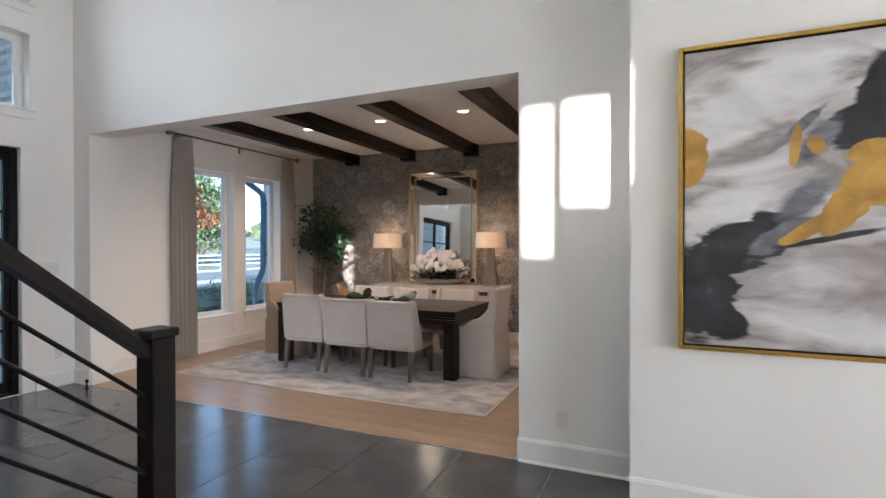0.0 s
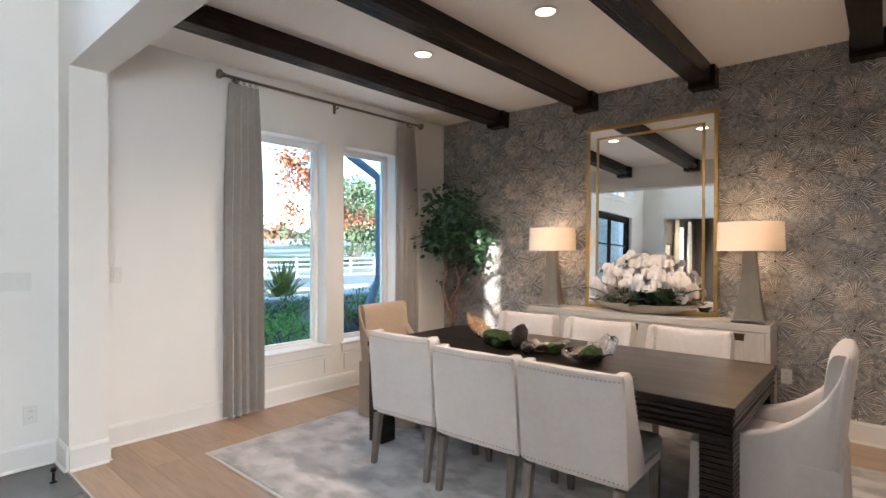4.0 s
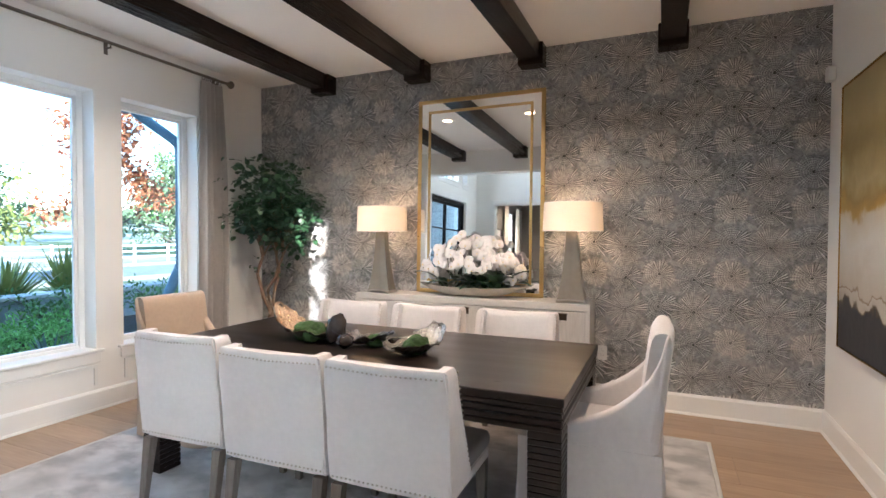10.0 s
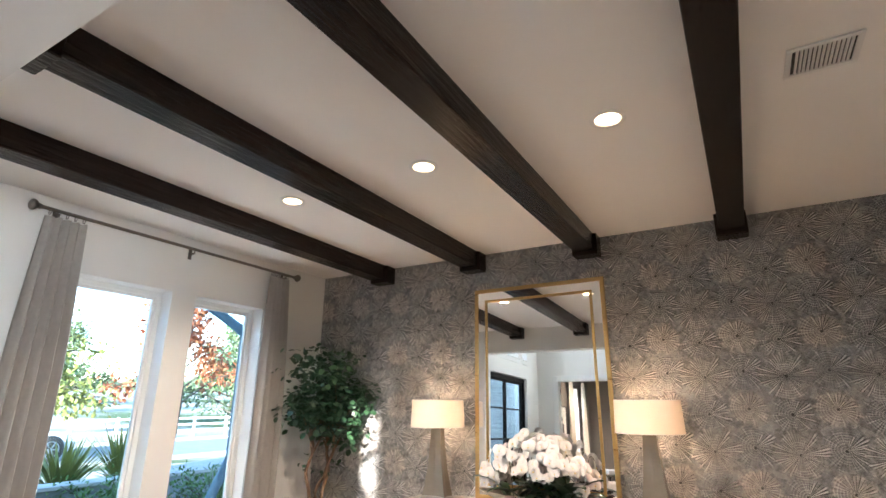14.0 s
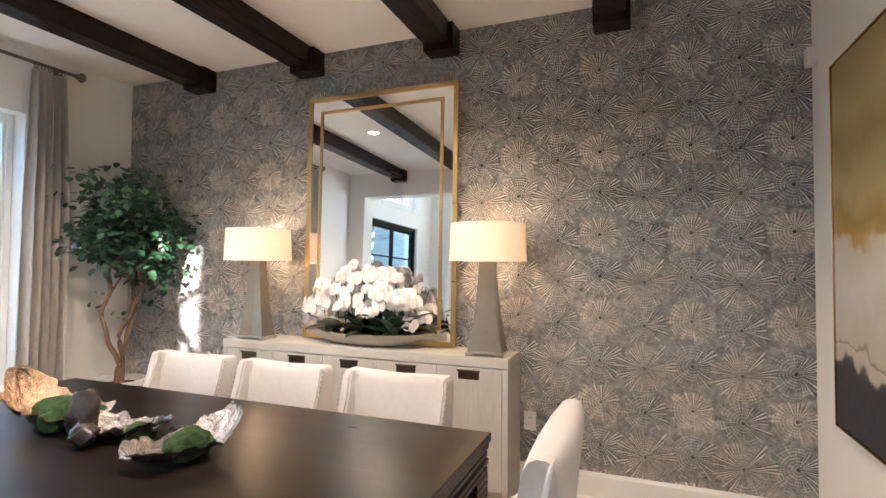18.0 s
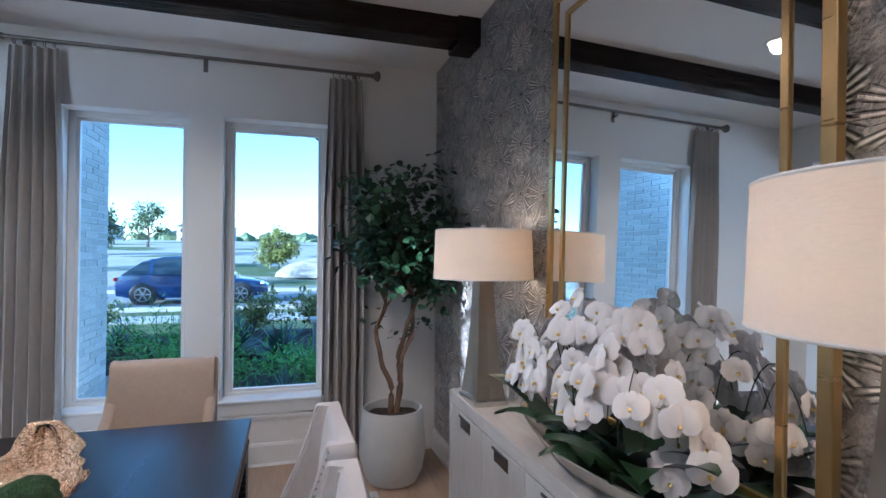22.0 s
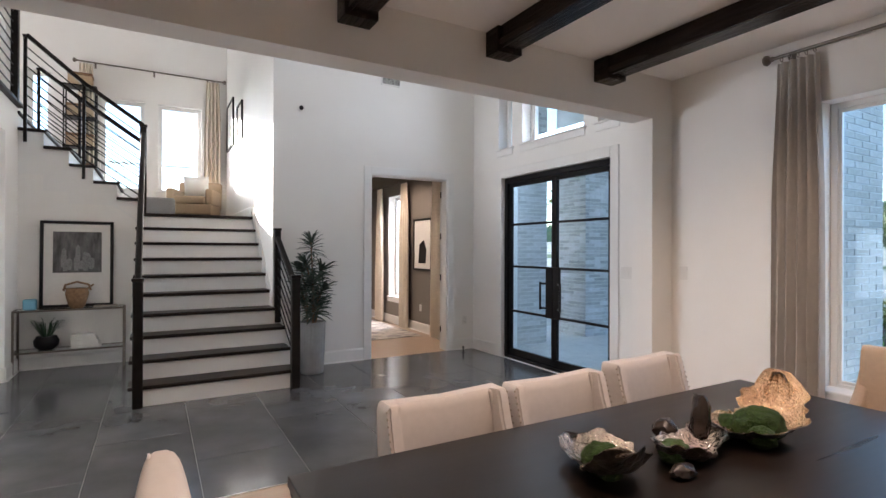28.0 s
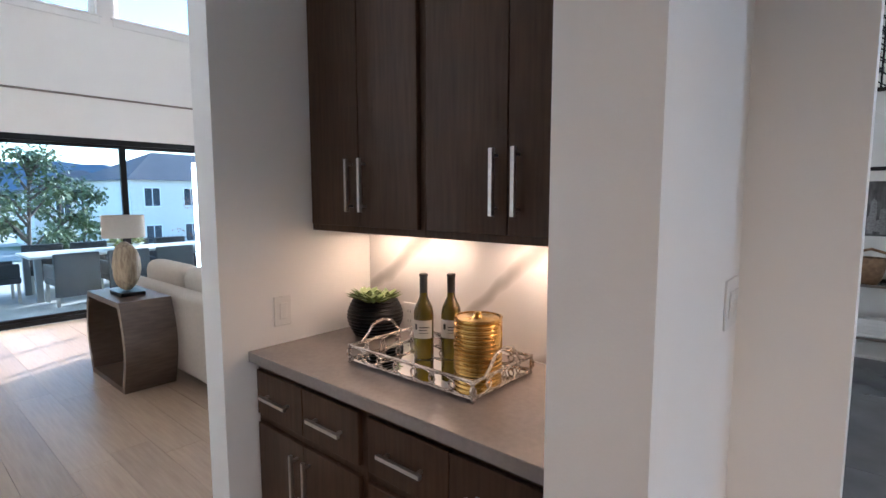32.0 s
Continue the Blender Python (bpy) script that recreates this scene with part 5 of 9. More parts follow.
# broad strap leaves
for k in range(30):
    a = rnd.uniform(0, 2 * math.pi)
    bx_, by_ = rnd.uniform(-0.30, 0.30), rnd.uniform(-0.05, 0.05)
    ln, wd = rnd.uniform(0.18, 0.30), rnd.uniform(0.038, 0.055)
    out = Vector((math.cos(a), 0.6 * math.sin(a) - 0.35, 0)).normalized()
    sd = Vector((-out.y, out.x, 0))
    lift = rnd.uniform(0.7, 1.5)
    bm = B()
    rows = []
    for j in range(7):
        u = j / 6
        p = Vector((bx_, by_, 0.06)) + out * ln * u + Vector((0, 0, ln * (lift * u - 0.7 * u * u)))
        hw = wd * math.sin(math.pi * (0.12 + 0.86 * u)) ** 0.6
        rows.append([bm.verts.new(p - sd * hw + Vector((0, 0, 0.010))), bm.verts.new(p), bm.verts.new(p + sd * hw + Vector((0, 0, 0.010)))])
    for a_, b_ in zip(rows, rows[1:]):
        for i in range(2):
            bm.faces.new((a_[i], a_[i + 1], b_[i + 1], b_[i]))
    part("leaf", bm, M_ORLEAF, ob_, smooth=True)


def blossom_mesh():
    bm = B()

    def petal(ang, ln, wd, lift):
        d = Vector((math.cos(ang), 0, math.sin(ang)))
        s = Vector((-math.sin(ang), 0, math.cos(ang)))
        rows = []
        for j in range(5):
            u = j / 4
            hw = wd * math.sin(math.pi * (0.10 + 0.80 * u)) ** 0.75
            c = d * ln * u + Vector((0, -lift * math.sin(math.pi * u) - 0.004, 0))
            rows.append([bm.verts.new(c - s * hw + Vector((0, 0.004, 0))), bm.verts.new(c), bm.verts.new(c + s * hw + Vector((0, 0.004, 0)))])
        for a_, b_ in zip(rows, rows[1:]):
            for i in range(2):
                bm.faces.new((a_[i], a_[i + 1], b_[i + 1], b_[i]))
    for ang, ln, wd in ((90, 0.046, 0.021), (214, 0.044, 0.020), (326, 0.044, 0.020), (10, 0.050, 0.036), (170, 0.050, 0.036)):
        petal(radians(ang), ln, wd, 0.010 if wd > 0.02 else 0.004)
    nf = len(bm.faces)
    lathe(bm, [(0.002, -0.002), (0.006, 0.003), (0.005, 0.009), (0.0015, 0.014)], 8, pose(0, -0.007, -0.006, 110, 0, 0))
    for i, f in enumerate(bm.faces):
        f.material_index = 0 if i < nf else 1
    me = finish("blossom", bm, M_ORCHID, True)
    me.materials.append(M_ORCHIDC)
    return me


bl = blossom_mesh()
for k in range(9):
    x0 = -0.30 + 0.60 * k / 8 + rnd.uniform(-0.02, 0.02)
    y0 = rnd.uniform(-0.03, 0.03)
    top = Vector((x0 * 1.1, y0 - 0.03, rnd.uniform(0.40, 0.50)))
    tip = Vector((x0 * 1.4 + rnd.uniform(-0.05, 0.05), y0 - rnd.uniform(0.04, 0.14), rnd.uniform(0.20, 0.34)))
    pts = [Vector((x0, y0, 0.05)) * (1 - u) ** 2 + 2 * u * (1 - u) * Vector((top.x, top.y, top.z * 1.35)) + tip * u * u for u in [j / 10 for j in range(11)]]
    bm = B()
    tube(bm, pts, 0.0026, 6, 0.6)
    part("stem", bm, M_STEM, ob_)
for k in range(128):
    # a loose dome of blossoms, each looking outwards
    th, u = rnd.uniform(0, 2 * math.pi), rnd.uniform(0.0, 1.0)
    el = math.asin(u) * rnd.uniform(0.75, 1.0)
    d_ = Vector((math.cos(th) * math.cos(el), math.sin(th) * math.cos(el), math.sin(el)))
    f = rnd.uniform(0.72, 1.0) + 0.10 * noise.noise((d_.x * 4, d_.y * 4, d_.z * 4))
    p = Vector((0.48 * d_.x * f, 0.165 * d_.y * f - 0.03, 0.235 + 0.33 * d_.z * f - 0.10 * d_.x * d_.x))
    if p.y > 0.13:
        p.y = 0.13
    o = new("blossom", bl)
    o.parent = ob_
    s = rnd.uniform(0.78, 1.06)
    yaw = math.atan2(d_.y * 1.6 - 0.45, d_.x * 0.7) + math.pi / 2 + radians(rnd.uniform(-30, 30))
    o.matrix_basis = Matrix.Translation(p) @ Euler((radians(rnd.uniform(-25, 12)) - 0.3 * el, radians(rnd.uniform(-20, 20)), yaw)).to_matrix().to_4x4() @ Matrix.Diagonal((s, s, s, 1))

# ---- ficus tree ----
def leaf_cloud(bm, centres, rnd, count, size, spread, droop=0.2, wide=0.55):
    """Many small folded leaves scattered round branch tips."""
    for k in range(count):
        c = Vector(rnd.choice(centres))
        o = Vector((rnd.gauss(0, 1), rnd.gauss(0, 1), rnd.gauss(0, 0.8)))
        o = o / max(1.0, o.length) * spread * rnd.uniform(0.2, 1.0)
        d = (o + Vector((rnd.uniform(-1, 1), rnd.uniform(-1, 1), rnd.uniform(-1, 0.6) - droop)) * spread).normalized()
        s = d.cross(Vector((rnd.uniform(-0.4, 0.4), rnd.uniform(-0.4, 0.4), 1))).normalized()
        nrm = s.cross(d)
        ln = size * rnd.uniform(0.7, 1.25)
        p = c + o
        a, b, e = p + d * ln * 0.35 + s * ln * wide * 0.5 + nrm * ln * 0.06, p + d * ln, p + d * ln * 0.35 - s * ln * wide * 0.5 + nrm * ln * 0.06
        a2, e2 = p + d * ln * 0.75 + s * ln * wide * 0.36 + nrm * ln * 0.03, p + d * ln * 0.75 - s * ln * wide * 0.36 + nrm * ln * 0.03
        v = [bm.verts.new(q) for q in (p, a, a2, b, e2, e)]
        bm.faces.new((v[0], v[1], v[2], v[3]))
        bm.faces.new((v[0], v[3], v[4], v[5]))


tr = thing("ficus_tree", "potted ficus tree with twisted trunks in a white planter", "tree", pose(-4.66, 7.70, 0))
bm = B()
lathe(bm, [(0.14, 0.0), (0.168, 0.012), (0.205, 0.09), (0.224, 0.20), (0.222, 0.31), (0.210, 0.43), (0.204, 0.488), (0.199, 0.496), (0.188, 0.494), (0.186, 0.44), (0.0001, 0.44)], 44)
pt = part("planter", bm, M_POTWHITE, tr, "matte white rounded planter", smooth=True)
bm = B()
lathe(bm, [(0.185, 0.443), (0.12, 0.458), (0.0001, 0.466)], 24)
for v in bm.verts:
    v.co.z += 0.012 * noise.noise(v.co * 30)
part("soil", bm, M_SOIL, tr)
rnd = random.Random(5)
tips = []
# three bare stems that sway apart and cross, in steps of height
for sway in (((0.02, -0.02), (0.03, -0.015), (0.00, -0.085), (-0.03, -0.115), (-0.02, -0.05), (-0.06, -0.06)), ((0.03, 0.02), (0.00, 0.045), (0.03, 0.05), (0.02, 0.13), (-0.03, 0.14), (0.02, 0.10)), ((-0.03, 0.03), (-0.02, 0.06), (-0.05, 0.045), (0.04, 0.075), (0.07, 0.13), (0.12, 0.06))):
    pts = []
    for j in range(21):
        q = j / 20 * 5
        i = min(4, int(q))
        f = q - i
        f = f * f * (3 - 2 * f)
        pts.append((sway[i][0] * (1 - f) + sway[i + 1][0] * f, sway[i][1] * (1 - f) + sway[i + 1][1] * f, 0.44 + 0.95 * j / 20))
    bm = B()
    tube(bm, pts, 0.020, 9, 0.62)
    part("trunk", bm, M_BARK, tr, smooth=True)
    for q in range(8):
        st_ = Vector(pts[rnd.randint(15, 20)])
        a = rnd.uniform(0, 6.28)
        en = st_ + Vector((0.33 * math.cos(a), 0.33 * math.sin(a), rnd.uniform(0.05, 0.66))) * rnd.uniform(0.6, 1.0)
        en.x, en.y = max(en.x, -0.38), min(en.y, 0.34)
        md = st_.lerp(en, 0.5) + Vector((rnd.uniform(-0.05, 0.05), rnd.uniform(-0.05, 0.05), 0.06))
        bm = B()
        tube(bm, [st_, md, en], 0.009, 6, 0.35)
        part("branch", bm, M_BARK, tr)
        tips += [en, md.lerp(en, 0.6)]


def round_leaves(bm, centres, count, size, spread):
    """Broad round leaves that hang from twigs in loose sprays."""
    for k in range(count):
        c = rnd.choice(centres)
        o = Vector((rnd.gauss(0, 1), rnd.gauss(0, 1), rnd.gauss(0, 0.9))) * spread * 0.55
        p = c + o
        d = Vector((rnd.uniform(-1, 1) + o.x * 6, rnd.uniform(-1, 1) + o.y * 6, rnd.uniform(-1.3, 0.35))).normalized()
        s = d.cross(Vector((rnd.uniform(-0.6, 0.6), rnd.uniform(-0.6, 0.6), 1))).normalized()
        nrm = s.cross(d)
        ln = size * rnd.uniform(0.75, 1.25)
        mid = [bm.verts.new(p + d * ln * t + nrm * ln * 0.05 * math.sin(3.1 * t)) for t in (0.0, 0.35, 0.7, 1.0)]
        for g in (-1, 1):
            e = [bm.verts.new(p + d * ln * t + s * g * ln * w + nrm * ln * 0.10) for t, w in ((0.22, 0.30), (0.55, 0.42), (0.86, 0.24))]
            for q in ((mid[0], mid[1], e[0]), (mid[1], mid[2], e[1], e[0]), (mid[2], mid[3], e[2], e[1])):
                bm.faces.new(q[::g])


crown = [Vector((0.36 * math.cos(a) * r, 0.36 * math.sin(a) * r + 0.01, 1.70 + 0.36 * h)) for a, r, h in [(rnd.uniform(0, 6.28), rnd.uniform(0.2, 1), rnd.uniform(-1, 1)) for _ in range(40)]]
bm = B()
round_leaves(bm, tips + crown, 1900, 0.062, 0.14)
round_leaves(bm, [Vector((-0.04, -0.13, 1.10)), Vector((0.03, 0.06, 0.98)), Vector((0.02, 0.17, 1.06))], 30, 0.045, 0.07)
round_leaves(bm, [Vector((0.10, 0.30, 1.34)), Vector((0.20, 0.26, 1.38)), Vector((0.02, 0.20, 1.32))], 70, 0.055, 0.10)
for v in bm.verts:
    v.co.x = max(v.co.x, -0.42)
    v.co.y = min(v.co.y, 0.415)
part("crown", bm, M_LEAF, tr, "loose crown of small round green leaves")

# ---- gold painting on the dining wall ----
def painting_gold():
    m = bpy.data.materials.new("gold_landscape_canvas")
    m.use_nodes = True
    nt = m.node_tree
    b = nt.nodes["Principled BSDF"]
    tc = nt.nodes.new("ShaderNodeTexCoord")
    sp = nt.nodes.new("ShaderNodeSeparateXYZ")
    nz = nt.nodes.new("ShaderNodeTexNoise")
    nz.inputs["Scale"].default_value, nz.inputs["Detail"].default_value = 2.2, 3.0
    n2 = nt.nodes.new("ShaderNodeTexNoise")
    n2.inputs["Scale"].default_value, n2.inputs["Detail"].default_value = 9.0, 8.0
    ad = nt.nodes.new("ShaderNodeMath")
    ad.operation = "MULTIPLY_ADD"
    ad.inputs[1].default_value = 0.42
    a2 = nt.nodes.new("ShaderNodeMath")
    a2.operation = "MULTIPLY_ADD"
    a2.inputs[1].default_value = 0.16
    nt.links.new(tc.outputs["Object"], sp.inputs[0])
    for n in (nz, n2):
        nt.links.new(tc.outputs["Object"], n.inputs[0])
    nt.links.new(nz.outputs[0], ad.inputs[0])
    nt.links.new(sp.outputs[2], ad.inputs[2])
    nt.links.new(n2.outputs[0], a2.inputs[0])
    nt.links.new(ad.outputs[0], a2.inputs[2])
    rp = nt.nodes.new("ShaderNodeValToRGB")
    mr_ = nt.nodes.new("ShaderNodeMapRange")
    mr_.inputs["From Min"].default_value, mr_.inputs["From Max"].default_value = 0.29, 1.90
    nt.links.new(a2.outputs[0], mr_.inputs["Value"])
    nt.links.new(mr_.outputs[0], rp.inputs[0])
    els = rp.color_ramp.elements
    els[0].position, els[0].color = 0.0, (0.022, 0.024, 0.030, 1)
    els[1].position, els[1].color = 1.0, (0.34, 0.26, 0.11, 1)
    for p, c in ((0.155, (0.035, 0.036, 0.042)), (0.170, (0.10, 0.075, 0.04)), (0.180, (0.44, 0.40, 0.34)), (0.215, (0.50, 0.46, 0.40)), (0.222, (0.20, 0.12, 0.05)), (0.232, (0.48, 0.43, 0.36)), (0.40, (0.60, 0.57, 0.52)), (0.50, (0.56, 0.50, 0.40)),
                 (0.53, (0.40, 0.25, 0.05)), (0.57, (0.30, 0.205, 0.06)), (0.64, (0.42, 0.33, 0.16)), (0.74, (0.27, 0.20, 0.075)), (0.86, (0.38, 0.30, 0.14))):
        e = els.new(p)
        e.color = (*c, 1)
    nt.links.new(rp.outputs[0], b.inputs["Base Color"])
    b.inputs["Roughness"].default_value = 0.42
    bp = nt.nodes.new("ShaderNodeBump")
    bp.inputs["Strength"].default_value, bp.inputs["Distance"].default_value = 0.35, 0.01
    nt.links.new(n2.outputs[0], bp.inputs["Height"])
    nt.links.new(bp.outputs[0], b.inputs["Normal"])
    return m


pg = thing("painting_canvas", "tall abstract canvas in gold, cream and black", "painting", pose(XR, 7.09, 0.70, 0, 0, -90))
bm = B()
box(bm, -0.61, 0.61, -0.045, -0.002, 0.0, 1.61, 0.004, 2)
part("canvas", bm, painting_gold(), pg)
bm = B()
for x0, x1, z0, z1 in ((-0.618, -0.611, -0.008, 1.618), (0.611, 0.618, -0.008, 1.618), (-0.611, 0.611, -0.008, -0.001), (-0.611, 0.611, 1.611, 1.618)):
    box(bm, x0, x1, -0.05, -0.001, z0, z1)
part("edge_frame", bm, M_GOLD, pg, "thin gold edge frame")

# ---- abstract painting on the foyer wall ----
def painting_abstract():
    m = bpy.data.materials.new("abstract_canvas")
    m.use_nodes = True
    nt = m.node_tree
    L = nt.links.new
    b = nt.nodes["Principled BSDF"]
    tc = nt.nodes.new("ShaderNodeTexCoord")

    def nz(scale, detail, stretch, rot, off=0.0):
        mp = nt.nodes.new("ShaderNodeMapping")
        mp.inputs["Rotation"].default_value = (0, radians(rot), 0)
        mp.inputs["Scale"].default_value = stretch
        mp.inputs["Location"].default_value = (off, off, off)
        n = nt.nodes.new("ShaderNodeTexNoise")
        n.inputs["Scale"].default_value, n.inputs["Detail"].default_value = scale, detail
        n.inputs["Distortion"].default_value = 0.8
        L(tc.outputs["Object"], mp.inputs[0])
        L(mp.outputs[0], n.inputs[0])
        return n.outputs[0]

    def ramp(src, stops):
        r = nt.nodes.new("ShaderNodeValToRGB")
        e = r.color_ramp.elements
        e[0].position, e[0].color = stops[0][0], (*stops[0][1], 1)
        e[1].position, e[1].color = stops[-1][0], (*stops[-1][1], 1)
        for p, c in stops[1:-1]:
            e.new(p).color = (*c, 1)
        L(src, r.inputs[0])
        return r.outputs[0]

    def mix(f, a, c):
        n = nt.nodes.new("ShaderNodeMix")
        n.data_type = "RGBA"
        L(f, n.inputs[0])
        L(a, n.inputs[6])
        if isinstance(c, tuple):
            n.inputs[7].default_value = (*c, 1)
        else:
            L(c, n.inputs[7])
        return n.outputs[2]
    base = ramp(nz(1.7, 10, (1, 1, 2.6), -42), [(0.30, (0.16, 0.155, 0.17)), (0.40, (0.40, 0.38, 0.38)), (0.47, (0.26, 0.235, 0.22)), (0.53, (0.45, 0.42, 0.41)), (0.60, (0.60, 0.58, 0.58)), (0.70, (0.80, 0.79, 0.78))])
    sep = nt.nodes.new("ShaderNodeSeparateXYZ")
    L(tc.outputs["Object"], sep.inputs[0])

    def blob(cx, cz, rx, rz, rot, wob, soft):
        """A soft mask round a slanted ellipse with a ragged edge."""
        mp = nt.nodes.new("ShaderNodeMapping")
        mp.vector_type = "TEXTURE"
        mp.inputs["Location"].default_value = (cx, 0, cz)
        mp.inputs["Rotation"].default_value = (0, radians(rot), 0)
        mp.inputs["Scale"].default_value = (rx, 1e3, rz)
        ln = nt.nodes.new("ShaderNodeVectorMath")
        ln.operation = "LENGTH"
        L(tc.outputs["Object"], mp.inputs[0])
        L(mp.outputs[0], ln.inputs[0])
        md = nt.nodes.new("ShaderNodeMath")
        md.operation = "MULTIPLY_ADD"
        md.inputs[1].default_value = 2.2 * wob
        L(nz(4.2, 12, (0.8, 1, 2.6), -42, cx), md.inputs[0])
        L(ln.outputs["Value"], md.inputs[2])
        mr_ = nt.nodes.new("ShaderNodeMapRange")
        mr_.inputs["From Min"].default_value, mr_.inputs["From Max"].default_value = 1 + wob * 1.1 - soft, 1 + wob * 1.1 + soft
        mr_.inputs["To Min"].default_value, mr_.inputs["To Max"].default_value = 1.0, 0.0
        L(md.outputs[0], mr_.inputs["Value"])
        return mr_.outputs[0]
    black = ramp(nz(5, 10, (1, 1, 1), 0, 3.0), [(0.35, (0.012, 0.012, 0.014)), (0.62, (0.035, 0.036, 0.042)), (0.78, (0.22, 0.22, 0.24))])
    gold = ramp(nz(7, 8, (1, 1, 1), 0, 5.0), [(0.35, (0.36, 0.19, 0.03)), (0.65, (0.58, 0.33, 0.06))])
    c = base
    pale = ramp(nz(2.4, 8, (1, 1, 3.0), -42, 2.0), [(0.3, (0.50, 0.49, 0.49)), (0.7, (0.78, 0.77, 0.76))])
    mauve = ramp(nz(2.0, 8, (1, 1, 2.2), -12, 4.0), [(0.32, (0.24, 0.21, 0.20)), (0.5, (0.40, 0.36, 0.36)), (0.66, (0.62, 0.60, 0.60))])
    slate = ramp(nz(5, 8, (1, 1, 2.0), -42, 6.0), [(0.35, (0.05, 0.055, 0.07)), (0.7, (0.22, 0.22, 0.25))])
    for args, col in (((-0.30, 0.62, 0.46, 0.15, -34, 0.9, 0.30), pale), ((-0.58, 0.38, 0.30, 0.12, -40, 0.9, 0.30), pale), ((-0.60, -0.07, 0.24, 0.08, -22, 0.9, 0.30), pale),
                      ((0.10, -0.42, 0.52, 0.26, -10, 0.7, 0.3), mauve), ((-0.05, -0.66, 0.50, 0.07, 6, 0.7, 0.4), pale), ((0.14, -0.16, 0.26, 0.05, -10, 0.8, 0.4), pale),
                      ((-0.53, -0.25, 0.27, 0.12, -24, 0.7, 0.08), black), ((-0.69, -0.48, 0.15, 0.24, 6, 0.7, 0.08), black), ((-0.60, -0.62, 0.13, 0.10, 30, 0.8, 0.10), black), ((-0.33, -0.20, 0.17, 0.05, -36, 0.8, 0.15), slate),
                      ((-0.14, -0.215, 0.22, 0.016, -12, 0.5, 0.2), black), ((0.34, 0.50, 0.46, 0.24, -53, 0.5, 0.08), black), ((0.10, 0.48, 0.34, 0.13, -54, 0.6, 0.08), black), ((-0.03, 0.31, 0.10, 0.07, -40, 0.8, 0.10), black),
                      ((-0.26, 0.33, 0.17, 0.022, -44, 0.7, 0.2), slate), ((-0.18, 0.26, 0.12, 0.05, -50, 0.8, 0.25), slate), ((-0.24, -0.02, 0.12, 0.06, -45, 0.8, 0.3), slate),
                      ((-0.20, -0.155, 0.16, 0.035, -32, 0.4, 0.05), gold), ((-0.07, -0.06, 0.15, 0.075, -55, 0.4, 0.05), gold), ((0.05, 0.08, 0.17, 0.115, -50, 0.4, 0.05), gold), ((0.03, 0.195, 0.11, 0.055, -12, 0.4, 0.05), gold), ((0.22, 0.25, 0.22, 0.105, -38, 0.4, 0.05), gold),
                      ((-0.775, 0.21, 0.13, 0.165, 8, 0.3, 0.04), gold), ((-0.275, 0.24, 0.024, 0.10, 6, 0.4, 0.08), gold), ((-0.19, 0.24, 0.035, 0.045, -30, 0.4, 0.08), gold), ((0.31, -0.24, 0.10, 0.10, 0, 0.2, 0.03), gold)):
        c = mix(blob(*args), c, col)
    L(c, b.inputs["Base Color"])
    b.inputs["Roughness"].default_value = 0.45
    bp = nt.nodes.new("ShaderNodeBump")
    bp.inputs["Strength"].default_value, bp.inputs["Distance"].default_value = 0.4, 0.01
    L(nz(9, 10, (1, 1, 2.0), -42, 1.0), bp.inputs["Height"])
    L(bp.outputs[0], b.inputs["Normal"])
    return m


pa = thing("painting_canvas", "large abstract painting in black, grey and gold with a brass frame", "painting", pose(1.50, 3.83, 1.70))
bm = B()
box(bm, -0.765, 0.765, -0.040, -0.006, -0.765, 0.765, 0.003, 1)
part("canvas", bm, painting_abstract(), pa)
bm = B()
for x0, x1, z0, z1 in ((-0.795, -0.773, -0.795, 0.795), (0.773, 0.795, -0.795, 0.795), (-0.773, 0.773, -0.795, -0.773), (-0.773, 0.773, 0.773, 0.795)):
    box(bm, x0, x1, -0.055, -0.001, z0, z1, 0.002, 1)
part("frame", bm, M_GOLD, pa, "thin brushed gold floater frame")
bm = B()
for x0, x1, z0, z1 in ((-0.772, -0.766, -0.772, 0.772), (0.766, 0.772, -0.772, 0.772), (-0.766, 0.766, -0.772, -0.766), (-0.766, 0.766, 0.766, 0.772)):
    box(bm, x0, x1, -0.025, -0.004, z0, z1)
part("shadow_gap", bm, M_BLACK, pa)

